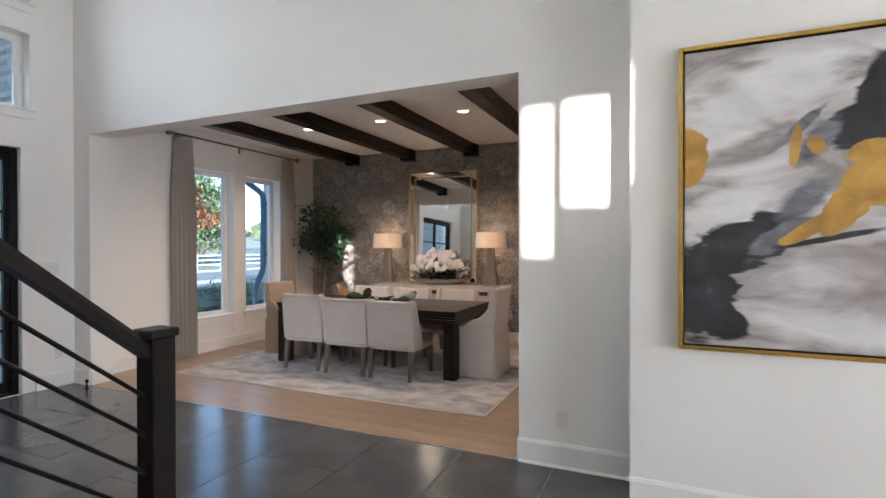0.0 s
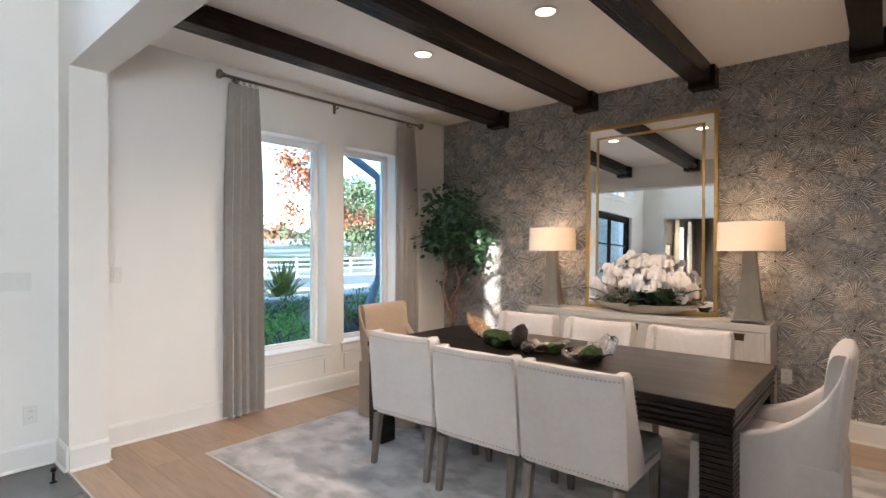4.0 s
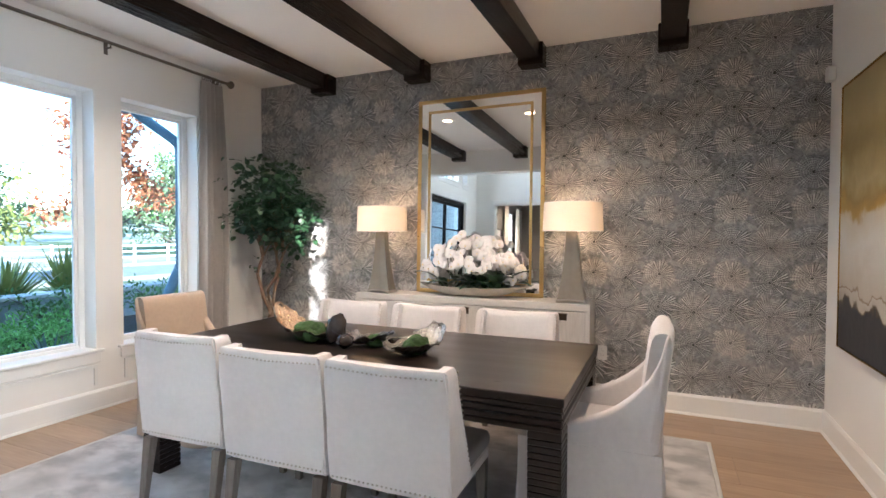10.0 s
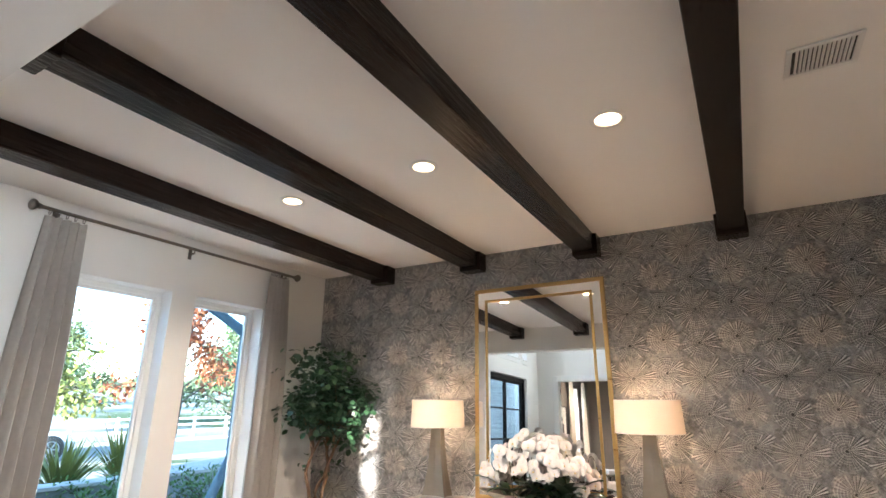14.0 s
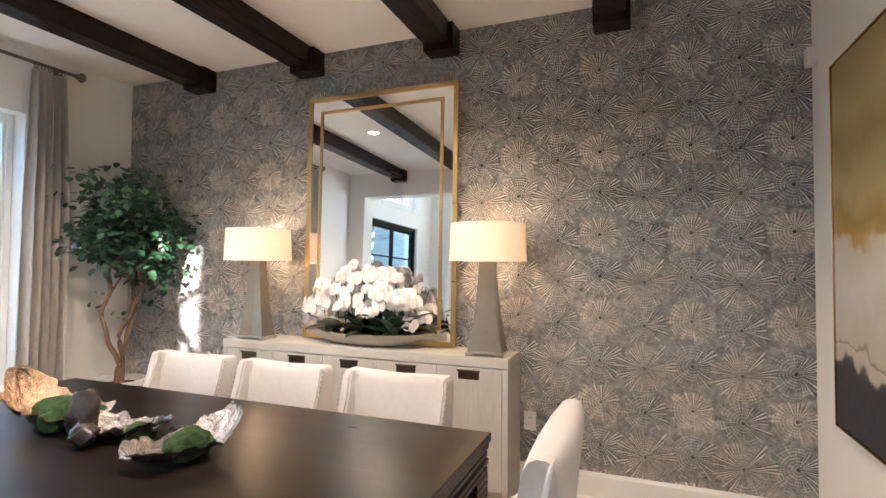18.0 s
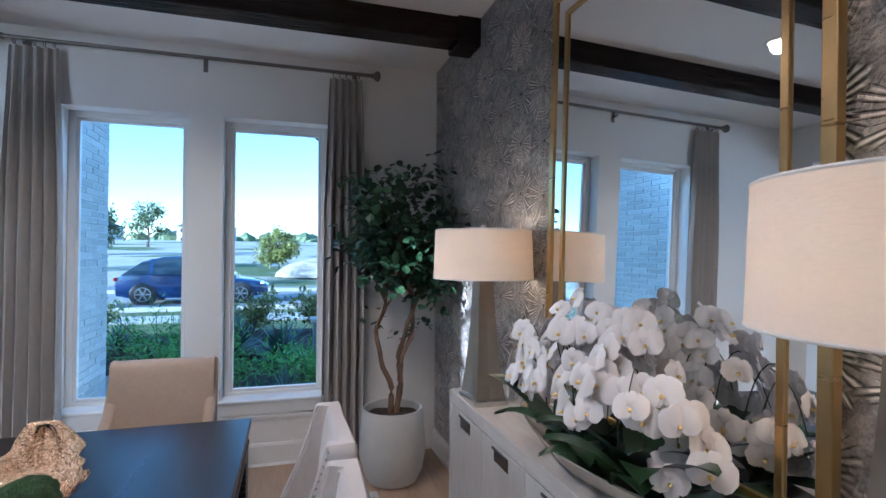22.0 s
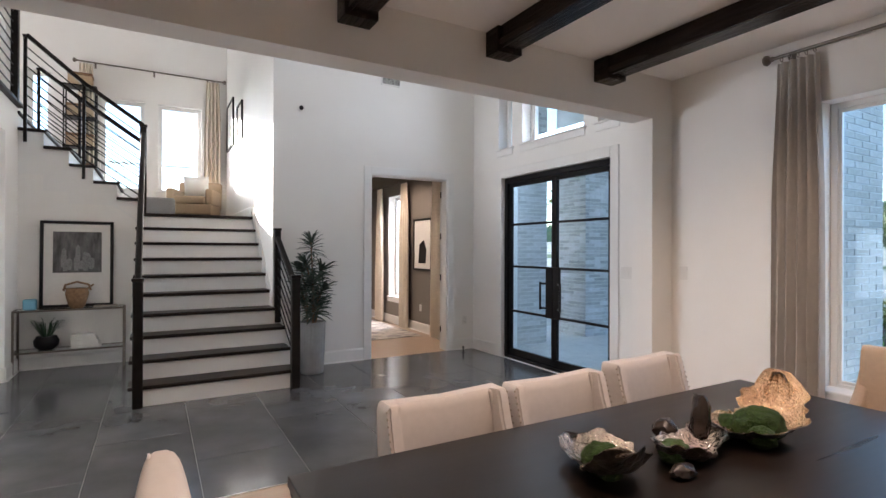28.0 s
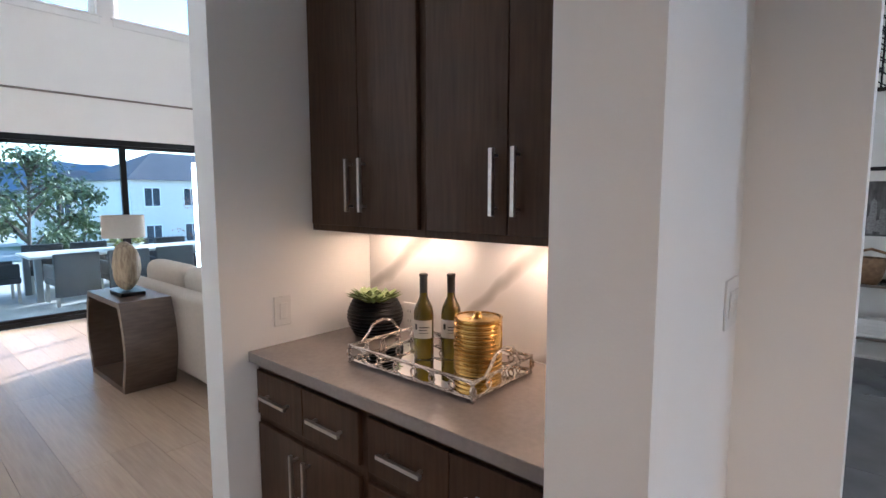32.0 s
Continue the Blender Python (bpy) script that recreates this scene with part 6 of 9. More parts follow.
# ---- staircase ----
M_TREAD = mat("dark_stair_tread", (0.011, 0.008, 0.007), 0.38, color2=(0.020, 0.013, 0.010), scale=9, stretch=(0.7, 7, 7), bump=0.1, spec=0.2)
M_RAIL = mat("dark_stair_rail", (0.008, 0.0065, 0.006), 0.36, color2=(0.015, 0.012, 0.010), scale=12, bump=0.06, spec=0.22)
RISE, RUN = ZL / 10, 0.2535
Y0 = 1.95
XA = -0.87
st = thing("staircase", "white risers and dark stained treads of the main stair", "stairs", kind="structure")
for i in range(10):
    y = Y0 - i * RUN
    z = i * RISE
    wide = i < 3
    xw = -2.32 if wide else XS + 0.002
    if wide and y - RUN < YS:
        pass
    bm = B()
    yb = max(y - RUN, -0.332) if i < 9 else y - 0.02
    if i < 9:
        box(bm, xw, XA, yb, y, 0.0 if i == 0 else z - 0.0, z + RISE - 0.036)
        if i:
            box(bm, xw, XA, yb, y - 0.0, max(0, z - 0.6), z - 0.0)
    else:
        box(bm, xw, XA, y - 0.02, y, z - 0.05, z + RISE - 0.041)
    part("riser", bm, M_TRIM, st)
    if i < 9:
        bm = B()
        box(bm, xw - (0.02 if wide else 0), XA + 0.035, y - RUN - 0.002, y + 0.03, z + RISE - 0.035, z + RISE, 0.008, 2)
        part("tread", bm, M_TREAD, st)
# closed side under the first flight, skirt board on the wall
bm = B()
prism(bm, [(Y0 - 0.01, 0.0), (-0.332, 0.0), (-0.332, ZL - 0.05), (Y0 - 9 * RUN, ZL - RISE - 0.04), (Y0 - RUN * 0.6, 0.06)], 0, 0.02, m=Matrix(((0, 0, 1, XA - 0.021), (1, 0, 0, 0), (0, 1, 0, 0), (0, 0, 0, 1))))
part("stair_side", bm, M_TRIM, st)
bm = B()
prism(bm, [(YS, 3 * RISE + 0.30), (YS, 3 * RISE - 0.02), (-0.34, ZL), (-0.34, ZL + 0.16)], 0, 0.016, m=Matrix(((0, 0, 1, XS), (1, 0, 0, 0), (0, 1, 0, 0), (0, 0, 0, 1))))
part("skirt_board", bm, M_TRIM, st)
# landing
bm = B()
box(bm, XS, 1.5, YK, -0.333, ZL - 0.20, ZL - 0.041)
part("landing_deck", bm, M_TRIM, st)
bm = B()
box(bm, XS, XA + 0.02, YK, -0.333 + 0.05, ZL - 0.04, ZL, 0.006, 1)
box(bm, XA + 0.02, 1.5, YK, -1.46, ZL - 0.04, ZL)
part("landing_floor", bm, M_TREAD, st, "dark stained landing floor")
# upper flight rising along the picture wall
for i in range(8):
    x = XA + 0.0 + i * 0.2475
    z = ZL + i * 0.193
    bm = B()
    box(bm, x, x + 0.2475, -1.45, -0.335, max(2.0, z - 0.35) if i else ZL - 0.0, z + 0.193 - 0.036)
    part("riser", bm, M_TRIM, st)
    bm = B()
    box(bm, x - 0.03, x + 0.2475, -1.45, -0.30, z + 0.193 - 0.035, z + 0.193, 0.008, 2)
    part("tread", bm, M_TREAD, st)
bm = B()
prism(bm, [(XA, 1.82), (XA, 1.785), (0.36, 2.69), (0.36, 2.725)], 0, 0.010, m=Matrix(((1, 0, 0, 0), (0, 0, 1, -0.332), (0, 1, 0, 0), (0, 0, 0, 1))))
part("string_moulding", bm, M_TRIM, st)
bm = B()
prism(bm, [(XA, 1.99), (0.36, 1.99), (0.36, 2.87), (XA + 0.06, 1.99 + 0.001)], -0.10, 0.0, m=Matrix(((1, 0, 0, 0), (0, 0, 1, -0.336), (0, 1, 0, 0), (0, 0, 0, 1))))
part("string_wall", bm, M_WALL, st)


def newel(x, y, z0, z1, w=0.078, name="newel_post", parent=None):
    bm = B()
    box(bm, x - w / 2, x + w / 2, y - w / 2, y + w / 2, z0, z1 - 0.03, 0.004, 1)
    box(bm, x - w / 2 - 0.008, x + w / 2 + 0.008, y - w / 2 - 0.008, y + w / 2 + 0.008, z1 - 0.03, z1, 0.006, 2)
    return part(name, bm, M_RAIL, parent)


def balustrade(label, posts, rods=6, thick=0.014, height=0.80, drop=0.13, group="stair balustrades"):
    """Posts (x, y, foot, head) joined by a handrail and round rods that follow its slope."""
    bl_ = thing("stair_railing", label, "railing", group=group)
    for x, y, z0, z1, w in posts:
        newel(x, y, z0, z1, w, parent=bl_)
    for (xa, ya, za, zb, wa), (xb, yb, zc, zd, wb) in zip(posts, posts[1:]):
        a, b = Vector((xa, ya, zb - drop)), Vector((xb, yb, zd - drop))
        d = (b - a).normalized()
        side = Vector((-d.y, d.x, 0)).normalized()
        up = side.cross(d)
        if up.z < 0:
            up = -up
        bm = B()
        loft(bm, [[p + side * s * 0.030 + up * u for s, u in ((-1, 0), (1, 0), (1, 0.03), (0.7, 0.045), (-0.7, 0.045), (-1, 0.03))] for p in (a, b)])
        part("handrail", bm, M_RAIL, bl_)
        for k in range(rods):
            o = Vector((0, 0, -height * (k + 1) / (rods + 0.35)))
            bm = B()
            tube(bm, [a + o, b + o], thick / 2, 8)
            part("rod", bm, M_BLACK, bl_, "thin black horizontal rod")
    return bl_


XNL = -0.915
balustrade("dark newels, sloping handrail and black rods beside the lower flight", [(XNL, 1.975, 0.0, 1.18, 0.085), (XNL, -0.29, ZL - 0.02, 3.06, 0.075)])
balustrade("short dark railing with black rods at the foot of the stair", [(-2.33, 1.975, 0.0, 1.18, 0.085), (-2.325, 1.10, 3 * RISE, 1.70, 0.07)], rods=7)
balustrade("dark handrail and black rods along the upper flight", [(-0.90, -0.30, ZL + 0.0, 3.06, 0.05), (-0.28, -0.30, 2.31, 3.49, 0.034), (0.29, -0.30, 2.71, 3.98, 0.034)], rods=8, drop=0.02, height=0.95)
balustrade("inner handrail and black rods of the upper flight", [(-0.90, -1.42, ZL + 0.0, 3.02, 0.05), (-0.12, -1.42, 2.41, 3.57, 0.034), (0.34, -1.42, 2.71, 3.92, 0.034)], rods=8, drop=0.02, height=0.95)
# balcony railing over the hall
balustrade("dark balcony railing above the hall", [(0.34, 0.0, 3.1, 4.25, 0.09), (0.34, 1.6, 3.1, 4.25, 0.05), (0.34, 3.5, 3.1, 4.25, 0.05)], rods=8, drop=0.02, height=1.0)
bm = B()
box(bm, 0.30, 0.52, -0.30, 3.80, 3.10, 3.14, 0.004, 1)
structure("trim_balcony", bm, M_TREAD, "dark stained balcony edge over the hall", "trim")

# ---- landing sitting area ----
ac = thing("armchair", "tan upholstered armchair with a white pillow on the landing", "armchair", pose(-1.66, -2.62, ZL, 0, 0, -18))
bm = B()
box(bm, -0.36, 0.36, -0.32, 0.36, 0.12, 0.30, 0.03, 3)
part("seat_base", bm, M_LEATHER, ac, smooth=True)
bm = B()
box(bm, -0.25, 0.25, -0.20, 0.37, 0.301, 0.44, 0.04, 4)
part("seat_cushion", bm, M_LEATHER, ac, smooth=True)
bm = B()
box(bm, -0.36, 0.36, -0.40, -0.24, 0.28, 0.80, 0.04, 3, m=pose(0, 0, 0, 8, 0, 0))
part("backrest", bm, M_LEATHER, ac, smooth=True)
for s in (-1, 1):
    bm = B()
    box(bm, min(s * 0.37, s * 0.25), max(s * 0.37, s * 0.25), -0.30, 0.33, 0.301, 0.57, 0.03, 3)
    part("arm", bm, M_LEATHER, ac, smooth=True)
    for y in (-0.28, 0.30):
        bm = B()
        lathe(bm, [(0.018, 0.0), (0.026, 0.12)], 10, pose(s * 0.31, y, 0))
        part("leg", bm, M_LEG, ac)


def pillow(label, m, w, h, material):
    bm = B()
    n = 10
    for s in (1, -1):
        g = []
        for j in range(n + 1):
            row = []
            for i in range(n + 1):
                u, v = 2 * i / n - 1, 2 * j / n - 1
                k = 1 - 0.06 * (1 - abs(u)) * abs(v) ** 2 - 0.06 * (1 - abs(v)) * abs(u) ** 2
                row.append(bm.verts.new((u * w / 2 * k, s * 0.07 * (1 - u ** 4) * (1 - v ** 4), v * h / 2 * k)))
            g.append(row)
        for j in range(n):
            for i in range(n):
                q = (g[j][i], g[j][i + 1], g[j + 1][i + 1], g[j + 1][i])
                bm.faces.new(q[::s])
    bmesh.ops.remove_doubles(bm, verts=bm.verts, dist=1e-5)
    return solid("pillow", bm, material, label, "pillow", smooth=True, m=m)


pillow("square white throw pillow on the tan armchair", pose(-1.70, -2.74, ZL + 0.63, -12, 0, -18), 0.42, 0.40, M_PILLOW)
ot = thing("ottoman", "low grey upholstered ottoman on the landing", "ottoman", pose(-1.06, -1.95, ZL))
bm = B()
box(bm, -0.27, 0.27, -0.22, 0.22, 0.06, 0.34, 0.04, 3)
part("cushion", bm, M_SEATGREY, ot, smooth=True)
for x in (-0.2, 0.2):
    for y in (-0.16, 0.16):
        bm = B()
        lathe(bm, [(0.014, 0), (0.02, 0.065)], 8, pose(x, y, 0))
        part("foot", bm, M_LEG, ot)
drape("drape", "cream floor-length drape beside the landing window", 0.28, 2.75, 4, M_CREAMDRAPE, pose(-2.02, YK + 0.10, ZL + 0.01), "landing drapes", seed=4)
drape("drape", "cream floor-length drape beside the landing window", 0.24, 2.75, 4, M_CREAMDRAPE, pose(0.0, YK + 0.10, ZL + 0.01), "landing drapes", seed=5)
rod("slim curtain rod over the landing windows", pose(-1.03, YK + 0.10, 4.71, 0, 0, 90), 2.3, brackets=(-0.9, 0, 0.9))
# stacked display boxes on a tall stand
for i, (z, w_) in enumerate(((2.55, 0.30), (3.05, 0.28), (3.55, 0.26), (4.05, 0.24))):
    pass
sh_ = thing("etagere", "tall dark metal shelf with woven boxes behind the stair rail", "shelf", pose(0.06, -3.25, ZL))
for x in (-0.22, 0.22):
    for y in (-0.14, 0.14):
        bm = B()
        box(bm, x - 0.01, x + 0.01, y - 0.01, y + 0.01, 0, 2.30)
        part("post", bm, M_BLACK, sh_)
for z in (0.25, 0.75, 1.25, 1.75, 2.28):
    bm = B()
    box(bm, -0.24, 0.24, -0.16, 0.16, z, z + 0.02, 0.002, 1)
    part("shelf", bm, M_BLACK, sh_)
for z, w_ in ((0.77, 0.20), (1.27, 0.19), (1.77, 0.18), (2.30, 0.17)):
    bx_ = thing("woven_box", "tan woven storage box on the landing shelf", "box", pose(0.06, -3.25, ZL + z), "woven boxes")
    bm = B()
    box(bm, -w_, w_, -0.13, 0.13, 0, 0.17, 0.008, 1)
    part("body", bm, M_LEATHER, bx_)
    bm = B()
    box(bm, -w_ - 0.006, w_ + 0.006, -0.136, 0.136, 0.17, 0.215, 0.008, 1)
    part("lid", bm, M_BASKET, bx_)
for y, z, w_, h_ in ((-2.83, 3.75, 0.86, 0.86), (-1.62, 3.55, 0.56, 0.62)):
    fr = thing("picture_frame", "dark framed picture on the sunlit stair wall", "picture", pose(XS, y, z, 0, 0, 90), "stair wall pictures")
    bm = B()
    for x0, x1, z0, z1 in ((-w_ / 2, -w_ / 2 + 0.03, -h_ / 2, h_ / 2), (w_ / 2 - 0.03, w_ / 2, -h_ / 2, h_ / 2), (-w_ / 2 + 0.03, w_ / 2 - 0.03, -h_ / 2, -h_ / 2 + 0.03), (-w_ / 2 + 0.03, w_ / 2 - 0.03, h_ / 2 - 0.03, h_ / 2)):
        box(bm, x0, x1, -0.03, -0.001, z0, z1)
    part("frame", bm, M_BLACK, fr)
    bm = B()
    box(bm, -w_ / 2 + 0.03, w_ / 2 - 0.03, -0.012, -0.002, -h_ / 2 + 0.03, h_ / 2 - 0.03)
    part("print", bm, M_PILLOW, fr)

# ---- console table, picture and small things under the upper flight ----
ct = thing("console_table", "slim dark metal console table with glass shelves", "console table", pose(-0.185, -0.165, 0))
cw, cd, czt = 0.545, 0.14, 0.735
for x in (-cw + 0.012, cw - 0.012):
    for y in (-cd + 0.012, cd - 0.012):
        bm = B()
        box(bm, x - 0.011, x + 0.011, y - 0.011, y + 0.011, 0, czt - 0.02, 0.002, 1)
        part("leg", bm, M_LEG, ct)
for z in (0.235, czt - 0.021):
    bm = B()
    for x0, x1, y0, y1 in ((-cw + 0.024, cw - 0.024, -cd, -cd + 0.022), (-cw + 0.024, cw - 0.024, cd - 0.022, cd), (-cw, -cw + 0.022, -cd + 0.024, cd - 0.024), (cw - 0.022, cw, -cd + 0.024, cd - 0.024)):
        box(bm, x0, x1, y0, y1, z, z + 0.02)
    part("shelf_frame", bm, M_LEG, ct)
    bm = B()
    box(bm, -cw + 0.022, cw - 0.022, -cd + 0.022, cd - 0.022, z + 0.010, z + 0.018)
    part("glass_shelf", bm, glass("shelf_glass", (0.9, 0.96, 0.95)), ct)
pf = thing("picture_frame", "large black framed cactus print with white mat, leaning on wall", "picture", pose(-0.225, -0.275, czt, -2.2, 0, 180))
fw, fh = 0.37, 1.05
bm = B()
for x0, x1, z0, z1 in ((-fw, -fw + 0.035, 0, fh), (fw - 0.035, fw, 0, fh), (-fw + 0.035, fw - 0.035, 0, 0.035), (-fw + 0.035, fw - 0.035, fh - 0.035, fh)):
    box(bm, x0, x1, -0.03, 0.0, z0, z1, 0.003, 1)
part("frame", bm, M_BLACK, pf)
bm = B()
box(bm, -fw + 0.034, fw - 0.034, -0.014, -0.004, 0.034, fh - 0.034)
part("mat_board", bm, M_PILLOW, pf, "white mat board")
M_PRINT = mat("cactus_print", (0.015, 0.015, 0.016), 0.5, color2=(0.16, 0.16, 0.165), scale=16, stretch=(1.6, 1, 0.5))
bm = B()
box(bm, -fw + 0.125, fw - 0.125, -0.0165, -0.0142, 0.42, fh - 0.13)
pr = part("print", bm, M_PRINT, pf, "dark monochrome cactus photograph")
rnd = random.Random(9)
for k in range(16):
    x = rnd.uniform(-0.18, 0.18)
    h_ = rnd.uniform(0.10, 0.30)
    bm = B()
    lathe(bm, [(0.021, 0.0), (0.026, h_ * 0.5), (0.022, h_ * 0.9), (0.001, h_)], 8, pose(x, -0.0172, 0.43 + rnd.uniform(0, 0.08)), sy=0.03)
    part("cactus_shape", bm, mat("print_grey", (0.13, 0.13, 0.135), 0.5, color2=(0.30, 0.30, 0.30), scale=60) if k == 0 else bpy.data.materials["print_grey"], pr)
bk = thing("basket_vase", "woven rattan basket with a hooped handle on the console", "basket", pose(-0.24, -0.11, czt) @ Matrix.Diagonal((1.35, 1.3, 1.4, 1)))
bm = B()
lathe(bm, [(0.045, 0.0), (0.065, 0.03), (0.088, 0.12), (0.08, 0.17), (0.074, 0.17), (0.08, 0.12), (0.058, 0.035), (0.0001, 0.02)], 20)
for v in bm.verts:
    v.co += v.co.normalized() * 0.006 * noise.noise(v.co * 60)
part("body", bm, M_BASKET, bk, smooth=True)
bm = B()
tube(bm, [(-0.10, 0, 0.15), (-0.085, 0, 0.20), (0.0, 0, 0.225), (0.085, 0, 0.20), (0.10, 0, 0.15)], 0.009, 8)
tube(bm, [(-0.12, 0.0, 0.20), (-0.07, 0.03, 0.16), (0.02, 0.05, 0.15), (0.08, 0.02, 0.17)], 0.007, 6)
part("handle", bm, M_BASKET, bk)
bm = B()
box(bm, -0.04, 0.04, -0.03, 0.03, 0, 0.085, 0.01, 2)
solid("blue_vase", bm, mat("aqua_glass", (0.20, 0.50, 0.66), 0.15, vary=0.08), "small square aqua glass vase on the console", "vase", m=pose(0.21, -0.13, czt) @ Matrix.Diagonal((1.55, 1.5, 1.45, 1)))
gp = thing("potted_grass", "spiky green grass in a dark round pot on the lower shelf", "plant", pose(0.06, -0.165, 0.255) @ Matrix.Diagonal((1.4, 1.35, 1.2, 1)))
bm = B()
lathe(bm, [(0.05, 0), (0.085, 0.04), (0.09, 0.09), (0.07, 0.135), (0.06, 0.135), (0.0001, 0.12)], 20)
part("pot", bm, M_BLACK, gp, "dark glazed round pot", smooth=True)
bm = B()
for k in range(150):
    a, l_ = rnd.uniform(0, 6.28), rnd.uniform(0.10, 0.22)
    d_ = Vector((math.cos(a), math.sin(a) * 0.6, 0))
    s_ = Vector((-d_.y, d_.x, 0)) * 0.004
    p0 = Vector((0, 0, 0.12)) + d_ * 0.03
    p1, p2 = p0 + d_ * l_ * 0.35 + Vector((0, 0, l_ * 0.75)), p0 + d_ * l_ * 0.85 + Vector((0, 0, l_ * rnd.uniform(0.6, 1.0)))
    v = [bm.verts.new(q) for q in (p0 - s_, p0 + s_, p1 + s_, p1 - s_, p2)]
    bm.faces.new(v[:4])
    bm.faces.new((v[3], v[2], v[4]))
part("blades", bm, M_LEAF, gp)
for i in range(5):
    bm = B()
    box(bm, -0.15 + 0.01 * i, 0.15 - 0.005 * i, -0.08, 0.08, 0, 0.032, 0.003, 1)
    solid("book", bm, M_PILLOW, "white clothbound book in a stack on the lower shelf", "book", group="stacked books", m=pose(-0.33 + 0.005 * i, -0.16, 0.254 + 0.0325 * i, 0, 0, (2, -3, 1, -1, 2)[i]))
bm = B()
box(bm, -0.12, 0.12, -0.07, 0.07, 0, 0.02, 0.002, 1)
solid("tray_book", bm, M_BOWL, "flat pale book on the console top", "book", m=pose(-0.52, -0.16, czt))

# ---- tall planter with dracaena beside the stair ----
dp_ = thing("dracaena_plant", "dark green spiky plant in a tall fluted grey planter", "plant", pose(-2.665, 1.40, 0))
bm = B()
n = 48
rings = []
for r, z in ((0.125, 0.0), (0.135, 0.02), (0.152, 0.58), (0.156, 0.60), (0.142, 0.60), (0.138, 0.55)):
    rings.append([((r + (0.005 if i % 2 else 0) * (0.02 < z < 0.59)) * math.cos(2 * math.pi * i / n), (r + (0.005 if i % 2 else 0) * (0.02 < z < 0.59)) * math.sin(2 * math.pi * i / n), z) for i in range(n)])
loft(bm, rings)
part("planter", bm, M_POTGREY, dp_, "tall fluted grey planter")
def rosette(top, lean, ln, seed):
    """A head of narrow pointed leaves that rise and spread from the end of a cane."""
    rn = random.Random(seed)
    bm = B()
    ax = Vector(lean).normalized()
    for q in range(46):
        a = 2.4 * q + rn.uniform(-0.3, 0.3)
        up = 1.25 - 1.55 * (q / 46) + rn.uniform(-0.15, 0.15)
        d_ = (Vector((math.cos(a), math.sin(a), 0)) + ax * up).normalized()
        l_ = ln * rn.uniform(0.75, 1.1)
        c0 = Vector(top) - ax * 0.16 * (q / 46)
        s_ = d_.cross(ax)
        s_ = (s_.normalized() if s_.length > 0.05 else Vector((1, 0, 0))) * 0.014
        sag = Vector((0, 0, -1)) * l_
        p1, p2, p3 = c0 + d_ * l_ * 0.35, c0 + d_ * l_ * 0.72 + sag * 0.06, c0 + d_ * l_ + sag * 0.20
        crease = Vector((0, 0, -0.006))
        v = [bm.verts.new(z_) for z_ in (c0 - s_ * 0.6, c0 + s_ * 0.6, p1 + s_, p1 + crease, p1 - s_, p2 + s_ * 0.85, p2 + crease, p2 - s_ * 0.85, p3)]
        for f in ((0, 1, 2, 3), (0, 3, 4), (3, 2, 5, 6), (4, 3, 6, 7), (6, 5, 8), (7, 6, 8)):
            bm.faces.new([v[z_] for z_ in f])
    return bm


bm = B()
lathe(bm, [(0.0, 0.55), (0.138, 0.55)], 24)
part("soil", bm, M_SOIL, dp_)
for k, (ax_, ay_, heads) in enumerate(((0.0, 0.02, ((0.02, 0.0, 1.56), (0.09, 0.05, 1.30))), (0.06, -0.03, ((0.13, -0.02, 1.24), (0.15, 0.0, 1.02), (0.10, -0.08, 0.86))),
                                       (-0.06, -0.01, ((-0.13, -0.04, 1.22), (-0.11, 0.06, 1.00), (-0.12, -0.08, 0.82))), (0.0, 0.06, ((0.03, 0.12, 1.10), (-0.02, 0.10, 0.80))))):
    for n_, (hx_, hy_, hz_) in enumerate(heads):
        bm = B()
        tube(bm, [(ax_ * 0.6, ay_ * 0.6, 0.52), (ax_, ay_, 0.52 + (hz_ - 0.52) * 0.55), (hx_, hy_, hz_)], 0.010, 8, 0.8)
        part("cane", bm, M_BARK, dp_)
        part("leaf_head", rosette((hx_, hy_, hz_), (hx_ * 1.6, hy_ * 1.6, 0.35), 0.21, 40 + 5 * k + n_), M_LEAF2, dp_, "head of narrow dark green leaves")

# ---- study seen through the doorway ----
drape("drape", "cream floor-length study drape", 0.34, 2.66, 4, M_CREAMDRAPE, pose(XL + 0.11, -2.28, 0.01, 0, 0, 90), "study drapes", seed=6)
drape("drape", "cream floor-length study drape", 0.34, 2.66, 4, M_CREAMDRAPE, pose(XL + 0.11, -1.12, 0.01, 0, 0, 90), "study drapes", seed=7)
drape("drape", "cream floor-length study drape", 0.36, 2.66, 4, M_CREAMDRAPE, pose(XL + 0.11, 0.12, 0.01, 0, 0, 90), "study drapes", seed=8)
rod("slim black curtain rod in the study", pose(XL + 0.11, -1.1, 2.70), 3.0, brackets=(-1.4, 1.4))
sf = thing("picture_frame", "black framed study picture with a white mat", "picture", pose(XL + 0.012, -0.53, 1.54, 0, 0, 90))
bm = B()
for x0, x1, z0, z1 in ((-0.34, -0.315, -0.45, 0.45), (0.315, 0.34, -0.45, 0.45), (-0.315, 0.315, -0.45, -0.425), (-0.315, 0.315, 0.425, 0.45)):
    box(bm, x0, x1, -0.03, -0.001, z0, z1)
part("frame", bm, M_BLACK, sf)
bm = B()
box(bm, -0.314, 0.314, -0.012, -0.003, -0.424, 0.424)
part("mat_board", bm, M_PILLOW, sf)
bm = B()
